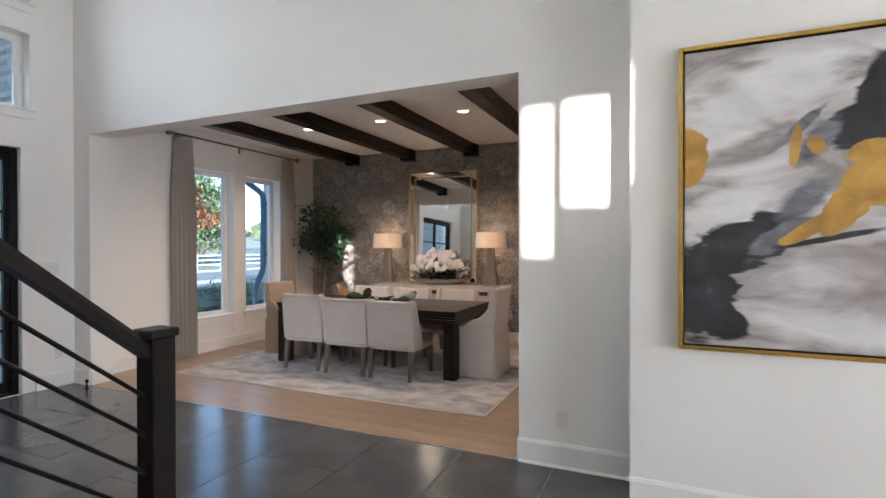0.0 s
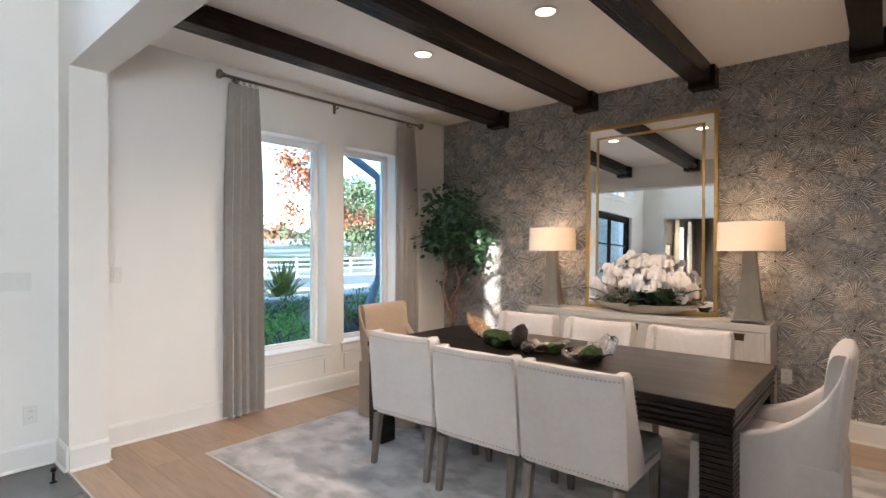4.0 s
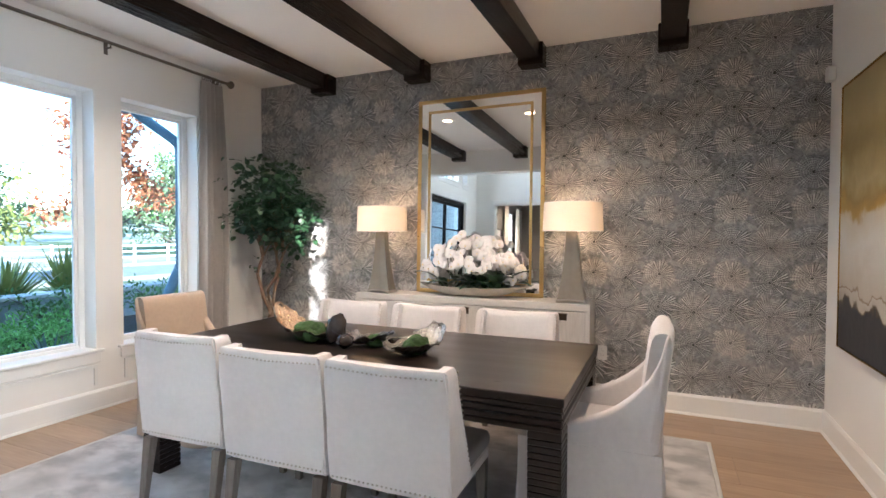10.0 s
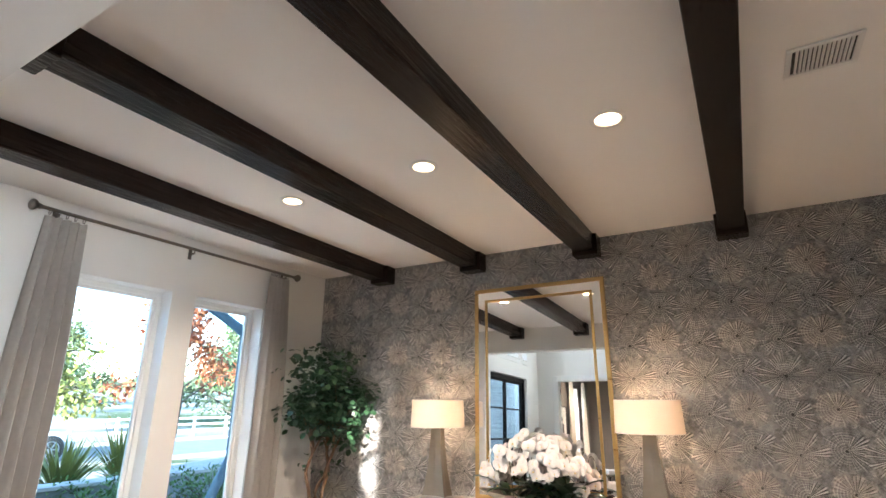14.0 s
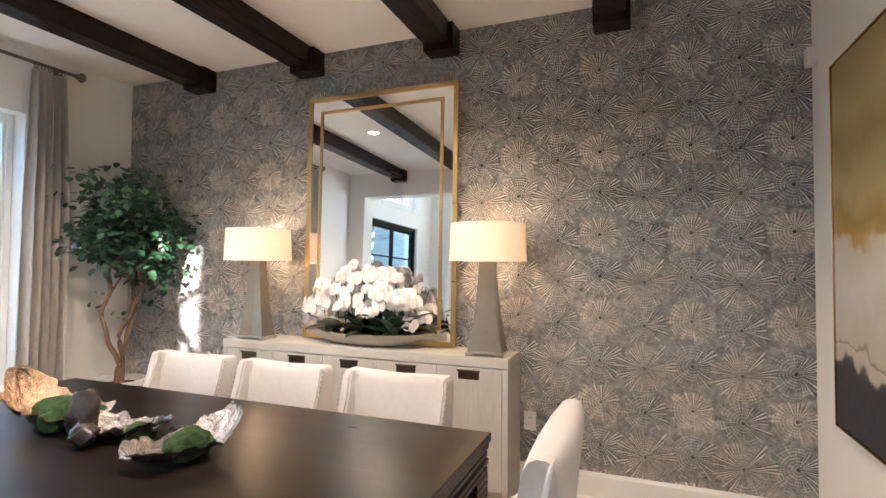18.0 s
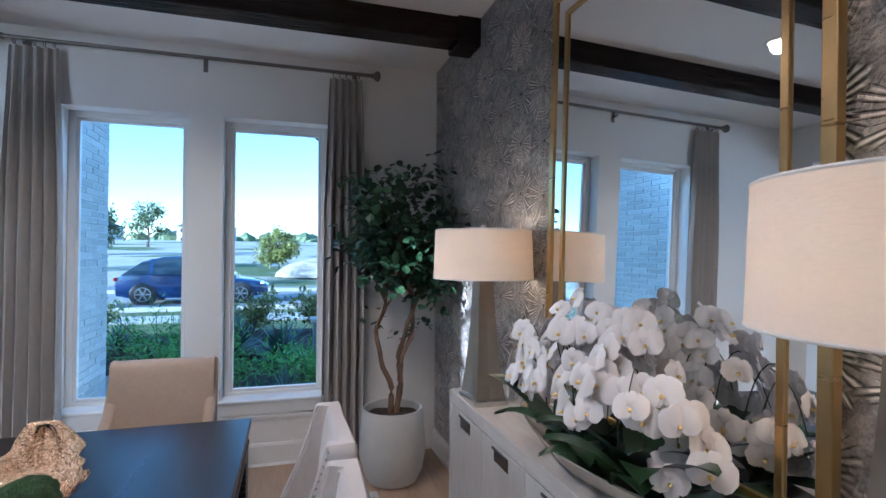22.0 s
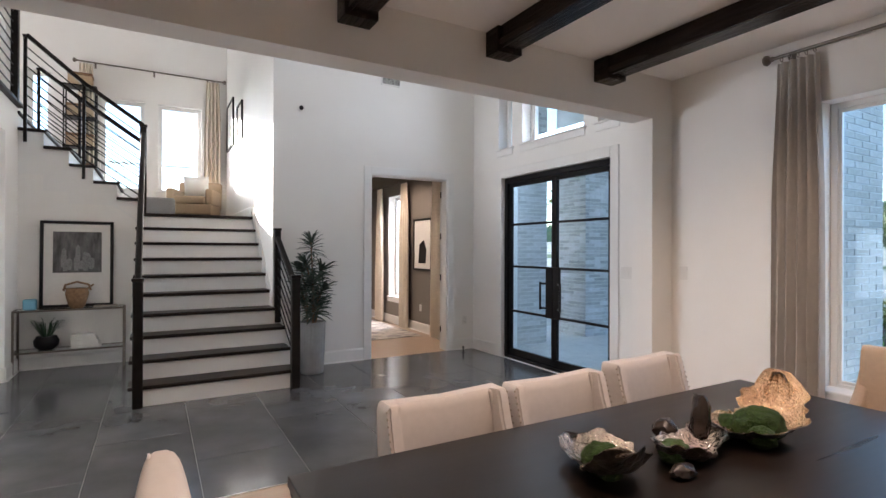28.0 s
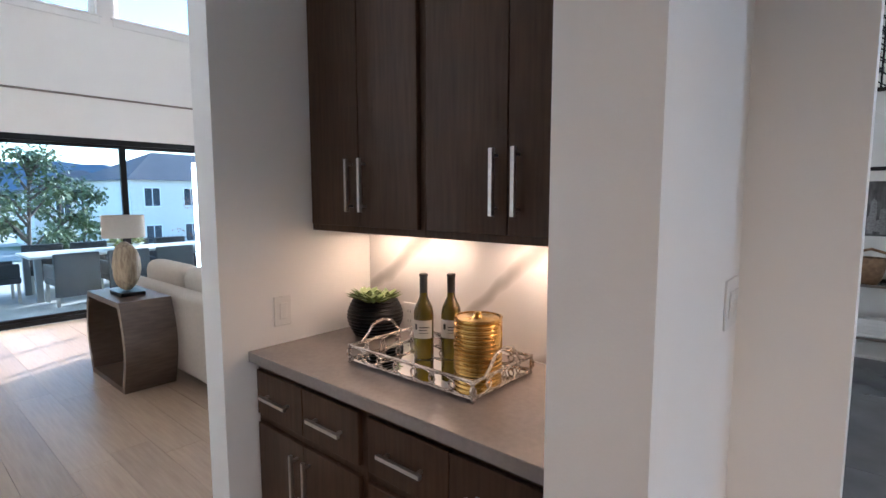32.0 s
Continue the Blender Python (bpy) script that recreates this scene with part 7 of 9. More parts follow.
prism(bm, [(-0.16, -0.33), (0.12, -0.33), (0.15, -0.1), (0.05, 0.08), (-0.12, 0.0)], 0.0125, 0.014, m=pose(0, 0, 0, 90, 0, 0))
part("print", bm, M_BLACK, sf)
plate("outlet", "white wall outlet on the taupe study wall", pose(XL + 0.012, -0.62, 0.42, *FX_P), outlet=True, category="outlet")
rg2 = thing("rug", "cream and charcoal patterned study rug", "rug", pose(-3.95, -1.35, 0))
bm = B()
box(bm, -1.0, 1.35, -1.4, 1.15, 0.0005, 0.012, 0.004, 1)
part("woven_surface", bm, rug_material("study_rug", (0.45, 0.42, 0.38), (0.62, 0.58, 0.53), (0.13, 0.125, 0.13), 5.0), rg2)
sc = thing("desk_chair", "grey upholstered study chair with dark legs", "chair", pose(-4.3, -2.1, 0, 0, 0, 60))
bm = B()
box(bm, -0.24, 0.24, -0.24, 0.24, 0.40, 0.50, 0.02, 2)
part("seat", bm, M_SEATGREY, sc, smooth=True)
bm = B()
box(bm, -0.24, 0.24, -0.28, -0.20, 0.48, 0.98, 0.03, 3)
part("backrest", bm, M_SEATGREY, sc, smooth=True)
for x in (-0.2, 0.2):
    for y in (-0.22, 0.2):
        bm = B()
        lathe(bm, [(0.014, 0), (0.022, 0.40)], 8, pose(x, y, 0))
        part("leg", bm, M_BLACK, sc)
# trims for the added study spots, out of view above the doorway
for cx_, cy_ in ((-4.3, -0.6), (-3.4, -2.0)):
    t_ = thing("recessed_light", "unseen round recessed light added to the study ceiling", "light", pose(cx_, cy_, 3.0), "study recessed lights")
    bm = B()
    lathe(bm, [(0.0001, -0.004), (0.07, -0.004), (0.085, -0.008), (0.09, -0.001)], 24)
    part("trim_ring", bm, M_TRIM, t_, smooth=True)

# ---- butler's pantry in the passage ----
PX0, PX1, PYB = 0.155, 1.46, 4.27
def marble():
    m = mat("veined_marble", (0.72, 0.70, 0.67), 0.18, vary=0.03, scale=4)
    nt = m.node_tree
    b = nt.nodes["Principled BSDF"]
    src = b.inputs["Base Color"].links[0].from_socket
    tc = nt.nodes.new("ShaderNodeTexCoord")
    mp = nt.nodes.new("ShaderNodeMapping")
    mp.inputs["Rotation"].default_value = (0, radians(-38), 0)
    mp.inputs["Location"].default_value = (0.17, 0, 0.06)
    wv = nt.nodes.new("ShaderNodeTexWave")
    wv.inputs["Scale"].default_value, wv.inputs["Distortion"].default_value = 0.85, 3.2
    wv.inputs["Detail"].default_value, wv.inputs["Detail Scale"].default_value = 4.0, 1.6
    wv.bands_direction = "Z"
    nt.links.new(tc.outputs["Object"], mp.inputs[0])
    nt.links.new(mp.outputs[0], wv.inputs[0])
    rp = nt.nodes.new("ShaderNodeValToRGB")
    e = rp.color_ramp.elements
    e[0].position, e[0].color = 0.0, (0.55, 0.55, 0.55, 1)
    e[1].position, e[1].color = 0.10, (0, 0, 0, 1)
    nt.links.new(wv.outputs[0], rp.inputs[0])
    mx = nt.nodes.new("ShaderNodeMix")
    mx.data_type = "RGBA"
    nt.links.new(rp.outputs[0], mx.inputs[0])
    nt.links.new(src, mx.inputs[6])
    mx.inputs[7].default_value = (0.20, 0.17, 0.145, 1)
    nt.links.new(mx.outputs[2], b.inputs["Base Color"])
    return m


bm = B()
box(bm, PX0 + 0.001, PX1 - 0.001, PYB, PYB + 0.012, 0.955, 1.395)
structure("backsplash", bm, marble(), "white marble backsplash with grey-brown veins", "backsplash")
XM = 0.829


def bar_pull(parent, p0, p1, out):
    """A square bar handle on two stubs."""
    p0, p1, o = Vector(p0), Vector(p1), Vector(out)
    d = (p1 - p0).normalized()
    bm = B()
    w_ = 0.006
    s = d.cross(o).normalized()
    n = o.normalized()
    loft(bm, [[p + o + (s * a + n * c) * w_ for a, c in ((-1, -1), (1, -1), (1, 1), (-1, 1))] for p in (p0, p1)])
    for q in (p0 + d * 0.02, p1 - d * 0.02):
        loft(bm, [[q + n * k + (s * a + d * c) * 0.004 for a, c in ((-1, -1), (1, -1), (1, 1), (-1, 1))] for k in (0.0, o.length)])
    part("bar_pull", bm, M_STEEL, parent, "slim brushed nickel bar pull")


def cab_door(parent, x0, x1, y, z0, z1, name="door"):
    bm = B()
    box(bm, x0, x1, y, y + 0.019, z0, z1, 0.002, 1)
    return part(name, bm, M_DOORGREY, parent)


uy = 4.581
for ux0, ux1 in ((PX0, XM), (XM, PX1)):
    cu = thing("upper_cabinet", "espresso stained upper cabinet with tall slab doors", "cabinet", group="pantry upper cabinets")
    bm = B()
    box(bm, ux0 + 0.001, ux1 - 0.001, PYB + 0.013, uy, 1.395, 2.745)
    part("body", bm, M_DOORGREY, cu)
    mid = (ux0 + ux1) / 2 if ux0 != PX0 else 0.50
    for (a, b_) in ((ux0 + 0.022, mid - 0.0015), (mid + 0.0015, ux1 - 0.022)):
        dlow = cab_door(cu, a, b_, uy, 1.42, 2.359)
        dup = cab_door(cu, a, b_, uy, 2.409, 2.725)
        hx_ = b_ - 0.035 if b_ < mid else a + 0.035
        bar_pull(dlow, (hx_, uy + 0.019, 1.475), (hx_, uy + 0.019, 1.665), (0, 0.028, 0))
        bar_pull(dup, (hx_, uy + 0.019, 2.434), (hx_, uy + 0.019, 2.544), (0, 0.028, 0))
by = 4.845
for ux0, ux1 in ((PX0, XM), (XM, PX1)):
    cb = thing("base_cabinet", "espresso stained base cabinet with drawers over slab doors", "cabinet", group="pantry base cabinets")
    bm = B()
    box(bm, ux0 + 0.001, ux1 - 0.001, PYB + 0.001, by, 0.10, 0.914)
    box(bm, ux0 + 0.001, ux1 - 0.001, PYB + 0.001, by - 0.06, 0.0, 0.10)
    part("body", bm, M_DOORGREY, cb)
    mid = (ux0 + ux1) / 2
    for (a, b_) in ((ux0 + 0.02, mid - 0.0015), (mid + 0.0015, ux1 - 0.02)):
        dw_ = cab_door(cb, a, b_, by, 0.715, 0.885, "drawer")
        c_ = (a + b_) / 2
        bar_pull(dw_, (c_ - 0.085, by + 0.019, 0.80), (c_ + 0.085, by + 0.019, 0.80), (0, 0.028, 0))
        dd = cab_door(cb, a, b_, by, 0.125, 0.68)
        hx_ = b_ - 0.035 if b_ < mid else a + 0.035
        bar_pull(dd, (hx_, by + 0.019, 0.455), (hx_, by + 0.019, 0.645), (0, 0.028, 0))
bm = B()
box(bm, PX0 + 0.001, PX1 - 0.001, PYB + 0.013, 4.885, 0.915, 0.955, 0.003, 2)
solid("countertop", bm, M_QUARTZ, "polished taupe quartz countertop in the pantry", "countertop")
for cx_ in (0.45, 1.12):
    ul = thing("under_cabinet_light", "slim warm light strip under the upper cabinets", "light", pose(cx_, 4.36, 1.395), "under cabinet lights")
    bm = B()
    box(bm, -0.22, 0.22, -0.012, 0.012, -0.012, -0.001, 0.002, 1)
    part("strip", bm, glow("lit_strip", (1.0, 0.72, 0.45), 1.3) if cx_ < 1 else bpy.data.materials["lit_strip"], ul)
    lamp("strip_light", "AREA", look((cx_, 4.37, 1.378), (cx_, 4.40, 0)), 0.40, (1.0, 0.66, 0.40), 0.5, 0.03)
plate("outlet", "white wall outlet on the marble backsplash", pose(1.20, PYB + 0.012, 1.02, *FY_P), outlet=True, category="outlet")

# tray with looped gallery, bottles, ice bucket, succulent
tc_ = pose(0.80, 4.56, 0.955, 0, 0, 0)
ty = thing("serving_tray", "silver gallery tray with looped sides and a mirrored base", "tray", tc_)
tw, td = 0.27, 0.155
bm = B()
box(bm, -tw, tw, -td, td, 0.006, 0.012)
part("base", bm, M_MIRROR, ty, "dark mirrored tray base")
corners = ((-tw, -td), (tw, -td), (tw, td), (-tw, td))
for z in (0.012, 0.062):
    bm = B()
    tube(bm, [(x, y, z) for x, y in (*corners, corners[0])], 0.005, 6)
    part("rail", bm, M_SILVERLEAF, ty, "silver gallery rail")
for x, y in corners:
    bm = B()
    tube(bm, [(x, y, 0.0), (x, y, 0.066)], 0.006, 6)
    part("corner_post", bm, M_SILVERLEAF, ty)
for s, y in ((1, -td), (1, td)):
    for k in range(7):
        bm = B()
        cx_ = -tw + 2 * tw * (k + 0.5) / 7
        tube(bm, [(cx_ + 0.05 * math.cos(a), y, 0.037 + 0.022 * math.sin(a)) for a in [2 * math.pi * j / 16 for j in range(17)]], 0.0032, 6)
        part("loop", bm, M_SILVERLEAF, ty)
for x in (-tw, tw):
    for k in range(4):
        bm = B()
        cy_ = -td + 2 * td * (k + 0.5) / 4
        tube(bm, [(x, cy_ + 0.05 * math.cos(a), 0.037 + 0.022 * math.sin(a)) for a in [2 * math.pi * j / 16 for j in range(17)]], 0.0032, 6)
        part("loop", bm, M_SILVERLEAF, ty)
    bm = B()
    tube(bm, [(x, -0.10, 0.06), (x, -0.07, 0.085), (x, -0.045, 0.115), (x, 0.0, 0.125), (x, 0.045, 0.115), (x, 0.07, 0.085), (x, 0.10, 0.06)], 0.005, 8)
    part("handle", bm, M_SILVERLEAF, ty)


M_BOTTLE = mat("olive_bottle_glass", (0.20, 0.15, 0.015), 0.05, vary=0.05, trans=0.45)
M_FOIL = mat("dark_bottle_foil", (0.02, 0.017, 0.014), 0.35)
M_LABEL = mat("cream_bottle_label", (0.62, 0.57, 0.50), 0.7, vary=0.03)


def bottle(x, y, rz):
    bt = thing("wine_bottle", "olive glass wine bottle with a cream label and dark foil", "bottle", pose(x, y, 0.968, 0, 0, rz) @ Matrix.Diagonal((0.95, 0.95, 0.90, 1)), "wine bottles on the tray")
    bm = B()
    lathe(bm, [(0.030, 0.0), (0.0365, 0.005), (0.0365, 0.175), (0.033, 0.20), (0.022, 0.225), (0.0155, 0.24), (0.014, 0.262)], 28)
    part("glass", bm, M_BOTTLE, bt, smooth=True)
    bm = B()
    lathe(bm, [(0.0147, 0.258), (0.0147, 0.318), (0.0165, 0.320), (0.0165, 0.330), (0.010, 0.333)], 20)
    part("foil", bm, M_FOIL, bt, smooth=True)
    bm = B()
    vs = []
    for i in range(15):
        a = radians(20 + 140 * i / 14)
        vs.append([bm.verts.new((0.0371 * math.cos(a), 0.0371 * math.sin(a), z)) for z in (0.085, 0.155)])
    for a, b_ in zip(vs, vs[1:]):
        bm.faces.new((a[0], b_[0], b_[1], a[1]))
    lb = part("label", bm, M_LABEL, bt, "cream paper label")
    for a0, a1, z0, z1 in ((0.5, 0.75, 0.118, 0.140), (0.95, 1.9, 0.126, 0.130), (0.95, 1.7, 0.116, 0.119), (0.95, 1.8, 0.105, 0.107)):
        bm = B()
        vs = []
        for i in range(6):
            a = 1.57 + (a0 + (a1 - a0) * i / 5 - 1.1) * 1.1
            vs.append([bm.verts.new((0.0374 * math.cos(a), 0.0374 * math.sin(a), z)) for z in (z0, z1)])
        for p, q in zip(vs, vs[1:]):
            bm.faces.new((p[0], q[0], q[1], p[1]))
        part("print_bar", bm, M_FOIL, lb)


bottle(0.885, 4.535, 25)
bottle(0.815, 4.47, 30)
ib = thing("ice_bucket", "ribbed polished brass ice bucket with a lid", "ice bucket", pose(0.66, 4.52, 0.968))
bm = B()
prof = [(0.072, 0.0), (0.076, 0.004)]
for k in range(11):
    z = 0.008 + k * 0.0148
    prof += [(0.074, z), (0.0785, z + 0.0035), (0.0785, z + 0.009), (0.074, z + 0.0125)]
prof += [(0.078, 0.172), (0.079, 0.180), (0.072, 0.181), (0.072, 0.172), (0.0001, 0.172)]
lathe(bm, prof, 36)
part("body", bm, M_GOLD, ib, smooth=True)
bm = B()
lathe(bm, [(0.070, 0.173), (0.068, 0.178), (0.018, 0.180), (0.010, 0.186), (0.013, 0.194), (0.0001, 0.197)], 28)
part("lid", bm, M_GOLD, ib, smooth=True)
for s in (-1, 1):
    bm = B()
    tube(bm, [(s * 0.078, 0, 0.165), (s * 0.09, 0, 0.165), (s * 0.092, 0, 0.14), (s * 0.09, 0, 0.08)], 0.003, 6)
    part("handle", bm, M_GOLD, ib)
su = thing("succulent_pot", "green succulents in a dark ridged round pot", "plant", pose(1.27, 4.42, 0.955) @ Matrix.Diagonal((1.22, 1.22, 1.12, 1)))
bm = B()
prof = [(0.05, 0.0)]
for k in range(11):
    z = 0.004 + k * 0.0125
    r = 0.058 + 0.032 * math.sin(math.pi * (k + 1) / 13)
    prof += [(r, z), (r + 0.006, z + 0.004), (r, z + 0.009)]
prof += [(0.06, 0.142), (0.055, 0.135), (0.0001, 0.13)]
lathe(bm, prof, 30)
part("pot", bm, M_BLACK, su, "dark ridged ceramic pot", smooth=True)
rnd = random.Random(21)
M_SUCC = mat("succulent_leaf", (0.10, 0.16, 0.05), 0.45, color2=(0.24, 0.30, 0.11), scale=14)
for k, (x, y, r) in enumerate(((0.02, 0.02, 0.075), (-0.04, 0.035, 0.06), (-0.02, -0.035, 0.06), (0.05, -0.02, 0.055))):
    bm = B()
    for ring, n in ((1.0, 10), (0.75, 8), (0.45, 6)):
        for i in range(n):
            a = 2 * math.pi * (i + 0.5 * (ring < 0.9)) / n + k
            d_ = Vector((math.cos(a), math.sin(a), 1.25 - ring)).normalized()
            s_ = Vector((-math.sin(a), math.cos(a), 0))
            c0 = Vector((x, y, 0.138))
            l_ = r * (0.7 + 0.3 * ring)
            p1, p2 = c0 + d_ * l_ * 0.55, c0 + d_ * l_
            v = [bm.verts.new(q) for q in (c0, p1 + s_ * l_ * 0.2, p2, p1 - s_ * l_ * 0.2, p1 + Vector((0, 0, -0.008)))]
            bm.faces.new((v[0], v[1], v[2], v[3]))
            bm.faces.new((v[0], v[4], v[1]))
            bm.faces.new((v[1], v[4], v[2]))
            bm.faces.new((v[2], v[4], v[3]))
            bm.faces.new((v[3], v[4], v[0]))
    part("rosette", bm, M_SUCC, su, "pointed green succulent rosette")

# ---- living room beyond the passage ----
sl = thing("door_3", "wide black framed sliding glass doors to the patio", "door", kind="structure")
bm = B()
for b0, b1, c0, c1 in ((GL[0], GL[1], GL[3] - 0.07, GL[3]), (GL[0], GL[1], 0.0, 0.06), (GL[0], GL[0] + 0.06, 0.06, GL[3] - 0.07), (GL[1] - 0.06, GL[1], 0.06, GL[3] - 0.07)):
    box(bm, 7.22, 7.34, b0, b1, c0, c1, 0.004, 1)
part("door_frame", bm, M_BLACK, sl)
ys = (GL[0] + 0.06, 0.3, 1.9, 3.48, GL[1] - 0.06)
for a, b_ in zip(ys, ys[1:]):
    bm = B()
    for b0, b1, c0, c1 in ((a, a + 0.035, 0.06, GL[3] - 0.07), (b_ - 0.035, b_, 0.06, GL[3] - 0.07), (a + 0.035, b_ - 0.035, 0.06, 0.10), (a + 0.035, b_ - 0.035, GL[3] - 0.11, GL[3] - 0.07)):
        box(bm, 7.255, 7.305, b0, b1, c0, c1)
    leaf = part("door_leaf", bm, M_BLACK, sl)
    bm = B()
    box(bm, 7.277, 7.283, a + 0.035, b_ - 0.035, 0.10, GL[3] - 0.11)
    part("pane", bm, M_GLASS, leaf).visible_shadow = False
rod("long dark curtain rod over the sliding glass", pose(7.10, 2.6, 2.74, 0, 0, 180), 5.4, brackets=(-2.5, 0.9, 2.5))
drape("drape", "cream floor-length drape beside the sliding glass", 0.45, 2.55, 5, M_CREAMDRAPE, pose(7.10, 5.15, 0.01, 0, 0, 90), "living room drapes", seed=9)
for y_, x_ in ((3.2, 5.6), (2.4, 5.0), (3.4, 4.2)):
    t_ = thing("recessed_light", "round lit recessed light in the high ceiling", "light", pose(x_, y_, ZF), "living recessed lights")
    bm = B()
    lathe(bm, [(0.0001, -0.004), (0.09, -0.004)], 20)
    part("lens", bm, M_CAN, t_)
    bm = B()
    lathe(bm, [(0.091, -0.004), (0.11, -0.006), (0.115, -0.001)], 20)
    part("trim_ring", bm, M_TRIM, t_)
# open-sided walnut end table with bowed sides
et = thing("sofa_table", "walnut cube table with bowed sides behind the sofa", "side table", pose(4.45, 4.37, 0))
outer = [(-0.40 - 0.09 * math.sin(math.pi * t), 0.72 * t) for t in [i / 12 for i in range(13)]]
right = [(-x, z) for x, z in outer][::-1]
prof = outer + right
inn = [(x * 0.90 if abs(z - 0.36) < 0.5 else x, 0.045 + z * 0.875) for x, z in outer]
inner = inn + [(-x, z) for x, z in inn][::-1]
bm = B()
n = len(prof)
for y, flip in ((-0.19, 1), (0.19, -1)):
    a = [bm.verts.new((x, y, z)) for x, z in prof]
    b_ = [bm.verts.new((x, y, z)) for x, z in inner]
    for i in range(n):
        j = (i + 1) % n
        bm.faces.new((a[i], a[j], b_[j], b_[i])[::flip])
    if flip == 1:
        fa, fb = a, b_
    else:
        for i in range(n):
            j = (i + 1) % n
            bm.faces.new((fa[i], a[i], a[j], fa[j]))
            bm.faces.new((fb[i], fb[j], b_[j], b_[i]))
part("body", bm, M_WALNUT, et, smooth=True)
lp = thing("table_lamp", "driftwood table lamp with an unlit linen drum shade", "lamp", pose(4.42, 4.38, 0.72))
bm = B()
box(bm, -0.14, 0.14, -0.09, 0.09, 0, 0.03, 0.003, 1)
part("plinth", bm, M_BLACK, lp)
bm = B()
bmesh.ops.create_icosphere(bm, subdivisions=4, radius=1.0)
for v in bm.verts:
    f = 1 + 0.22 * noise.noise((v.co.x * 2.2, v.co.y * 2.2, v.co.z * 0.8)) + 0.07 * noise.noise((v.co.x * 9, v.co.y * 9, v.co.z * 1.5))
    v.co = Vector((v.co.x * 0.125 * f, v.co.y * 0.095 * f, 0.235 + v.co.z * 0.205))
part("body", bm, mat("driftwood", (0.20, 0.145, 0.09), 0.7, color2=(0.42, 0.33, 0.22), scale=14, stretch=(4, 4, 0.7), bump=0.6), lp, "carved driftwood body", smooth=True)
bm = B()
tube(bm, [(0, 0, 0.43), (0, 0, 0.64)], 0.008, 8)
part("neck", bm, M_BLACK, lp)
bm = B()
lathe(bm, [(0.155, 0.475), (0.155, 0.655), (0.152, 0.655), (0.152, 0.475), (0.155, 0.475)], 36)
part("shade", bm, M_SHADEOFF, lp, "unlit linen drum shade", smooth=True)
so = thing("sofa", "oatmeal upholstered sofa with loose back cushions", "sofa", pose(4.42, 3.62, 0))
bm = B()
box(bm, -1.1, 1.1, 0.34, 0.52, 0.06, 0.74, 0.05, 4)
part("back", bm, M_SOFA, so, smooth=True)
bm = B()
box(bm, -1.1, 1.1, -0.45, 0.34, 0.06, 0.36, 0.03, 3)
part("base", bm, M_SOFA, so, smooth=True)
for s in (-1, 1):
    bm = B()
    box(bm, min(s * 1.1, s * 0.9), max(s * 1.1, s * 0.9), -0.45, 0.335, 0.365, 0.60, 0.05, 3)
    part("arm", bm, M_SOFA, so, smooth=True)
for x in (-0.45, 0.45):
    bm = B()
    box(bm, x - 0.43, x + 0.43, -0.44, 0.20, 0.362, 0.50, 0.05, 3)
    part("seat_cushion", bm, M_SOFA, so, smooth=True)
    bm = B()
    box(bm, x - 0.42, x + 0.42, 0.12, 0.34, 0.50, 0.90, 0.09, 4, m=pose(0, 0.0, 0, 0, 0, 0))
    part("back_cushion", bm, M_SOFA, so, smooth=True)
for x in (-0.9, 0.9):
    bm = B()
    box(bm, x - 0.04, x + 0.04, 0.38, 0.46, 0, 0.06)
    part("foot", bm, M_BLACK, so)

# ---- outside: ground, street, porch, garden, neighbours ----
def gz(x, y):
    """Height of the ground; it falls away behind the patio."""
    u = min(1.0, max(0.0, (x - 14.0) / 26.0))
    rise = min(1.0, max(0.0, (-28.0 - x) / 100.0))
    return -0.12 - 3.1 * u * u * (3 - 2 * u) + 4.5 * rise


def ground_material():
    m = mat("dry_lawn_and_gravel", (0.36, 0.32, 0.26), 0.95, color2=(0.52, 0.48, 0.41), scale=1.2, bump=0.4, bscale=30)
    nt = m.node_tree
    b = nt.nodes["Principled BSDF"]
    src = b.inputs["Base Color"].links[0].from_socket
    tc = nt.nodes.new("ShaderNodeTexCoord")
    n = nt.nodes.new("ShaderNodeTexNoise")
    n.inputs["Scale"].default_value, n.inputs["Detail"].default_value = 0.06, 5.0
    nt.links.new(tc.outputs["Object"], n.inputs[0])
    rp = nt.nodes.new("ShaderNodeValToRGB")
    rp.color_ramp.elements[0].position, rp.color_ramp.elements[1].position = 0.54, 0.60
    nt.links.new(n.outputs[0], rp.inputs[0])
    mx = nt.nodes.new("ShaderNodeMix")
    mx.data_type = "RGBA"
    nt.links.new(rp.outputs[0], mx.inputs[0])
    nt.links.new(src, mx.inputs[6])
    mx.inputs[7].default_value = (0.085, 0.12, 0.035, 1)
    nt.links.new(mx.outputs[2], b.inputs["Base Color"])
    return m


bm = B()
gx = [-900, -300, -128, -60, -28, -20, -14, -10, -6, 0, 8, 14, 18, 22, 26, 30, 34, 38, 42, 60, 120, 300, 900]
gy = [-900, -300, -100, -40, -20, -10, -4, 0, 4, 8, 12, 20, 40, 100, 300, 900]
gv = [[bm.verts.new((x, y, gz(x, y))) for y in gy] for x in gx]
for i in range(len(gx) - 1):
    for j in range(len(gy) - 1):
        bm.faces.new((gv[i][j], gv[i + 1][j], gv[i + 1][j + 1], gv[i][j + 1]))
structure("ground", bm, ground_material(), "pale dry ground with patches of grass reaching the horizon", "ground")
bm = B()
box(bm, -24.5, -17.2, -120, 120, -0.119, -0.112)
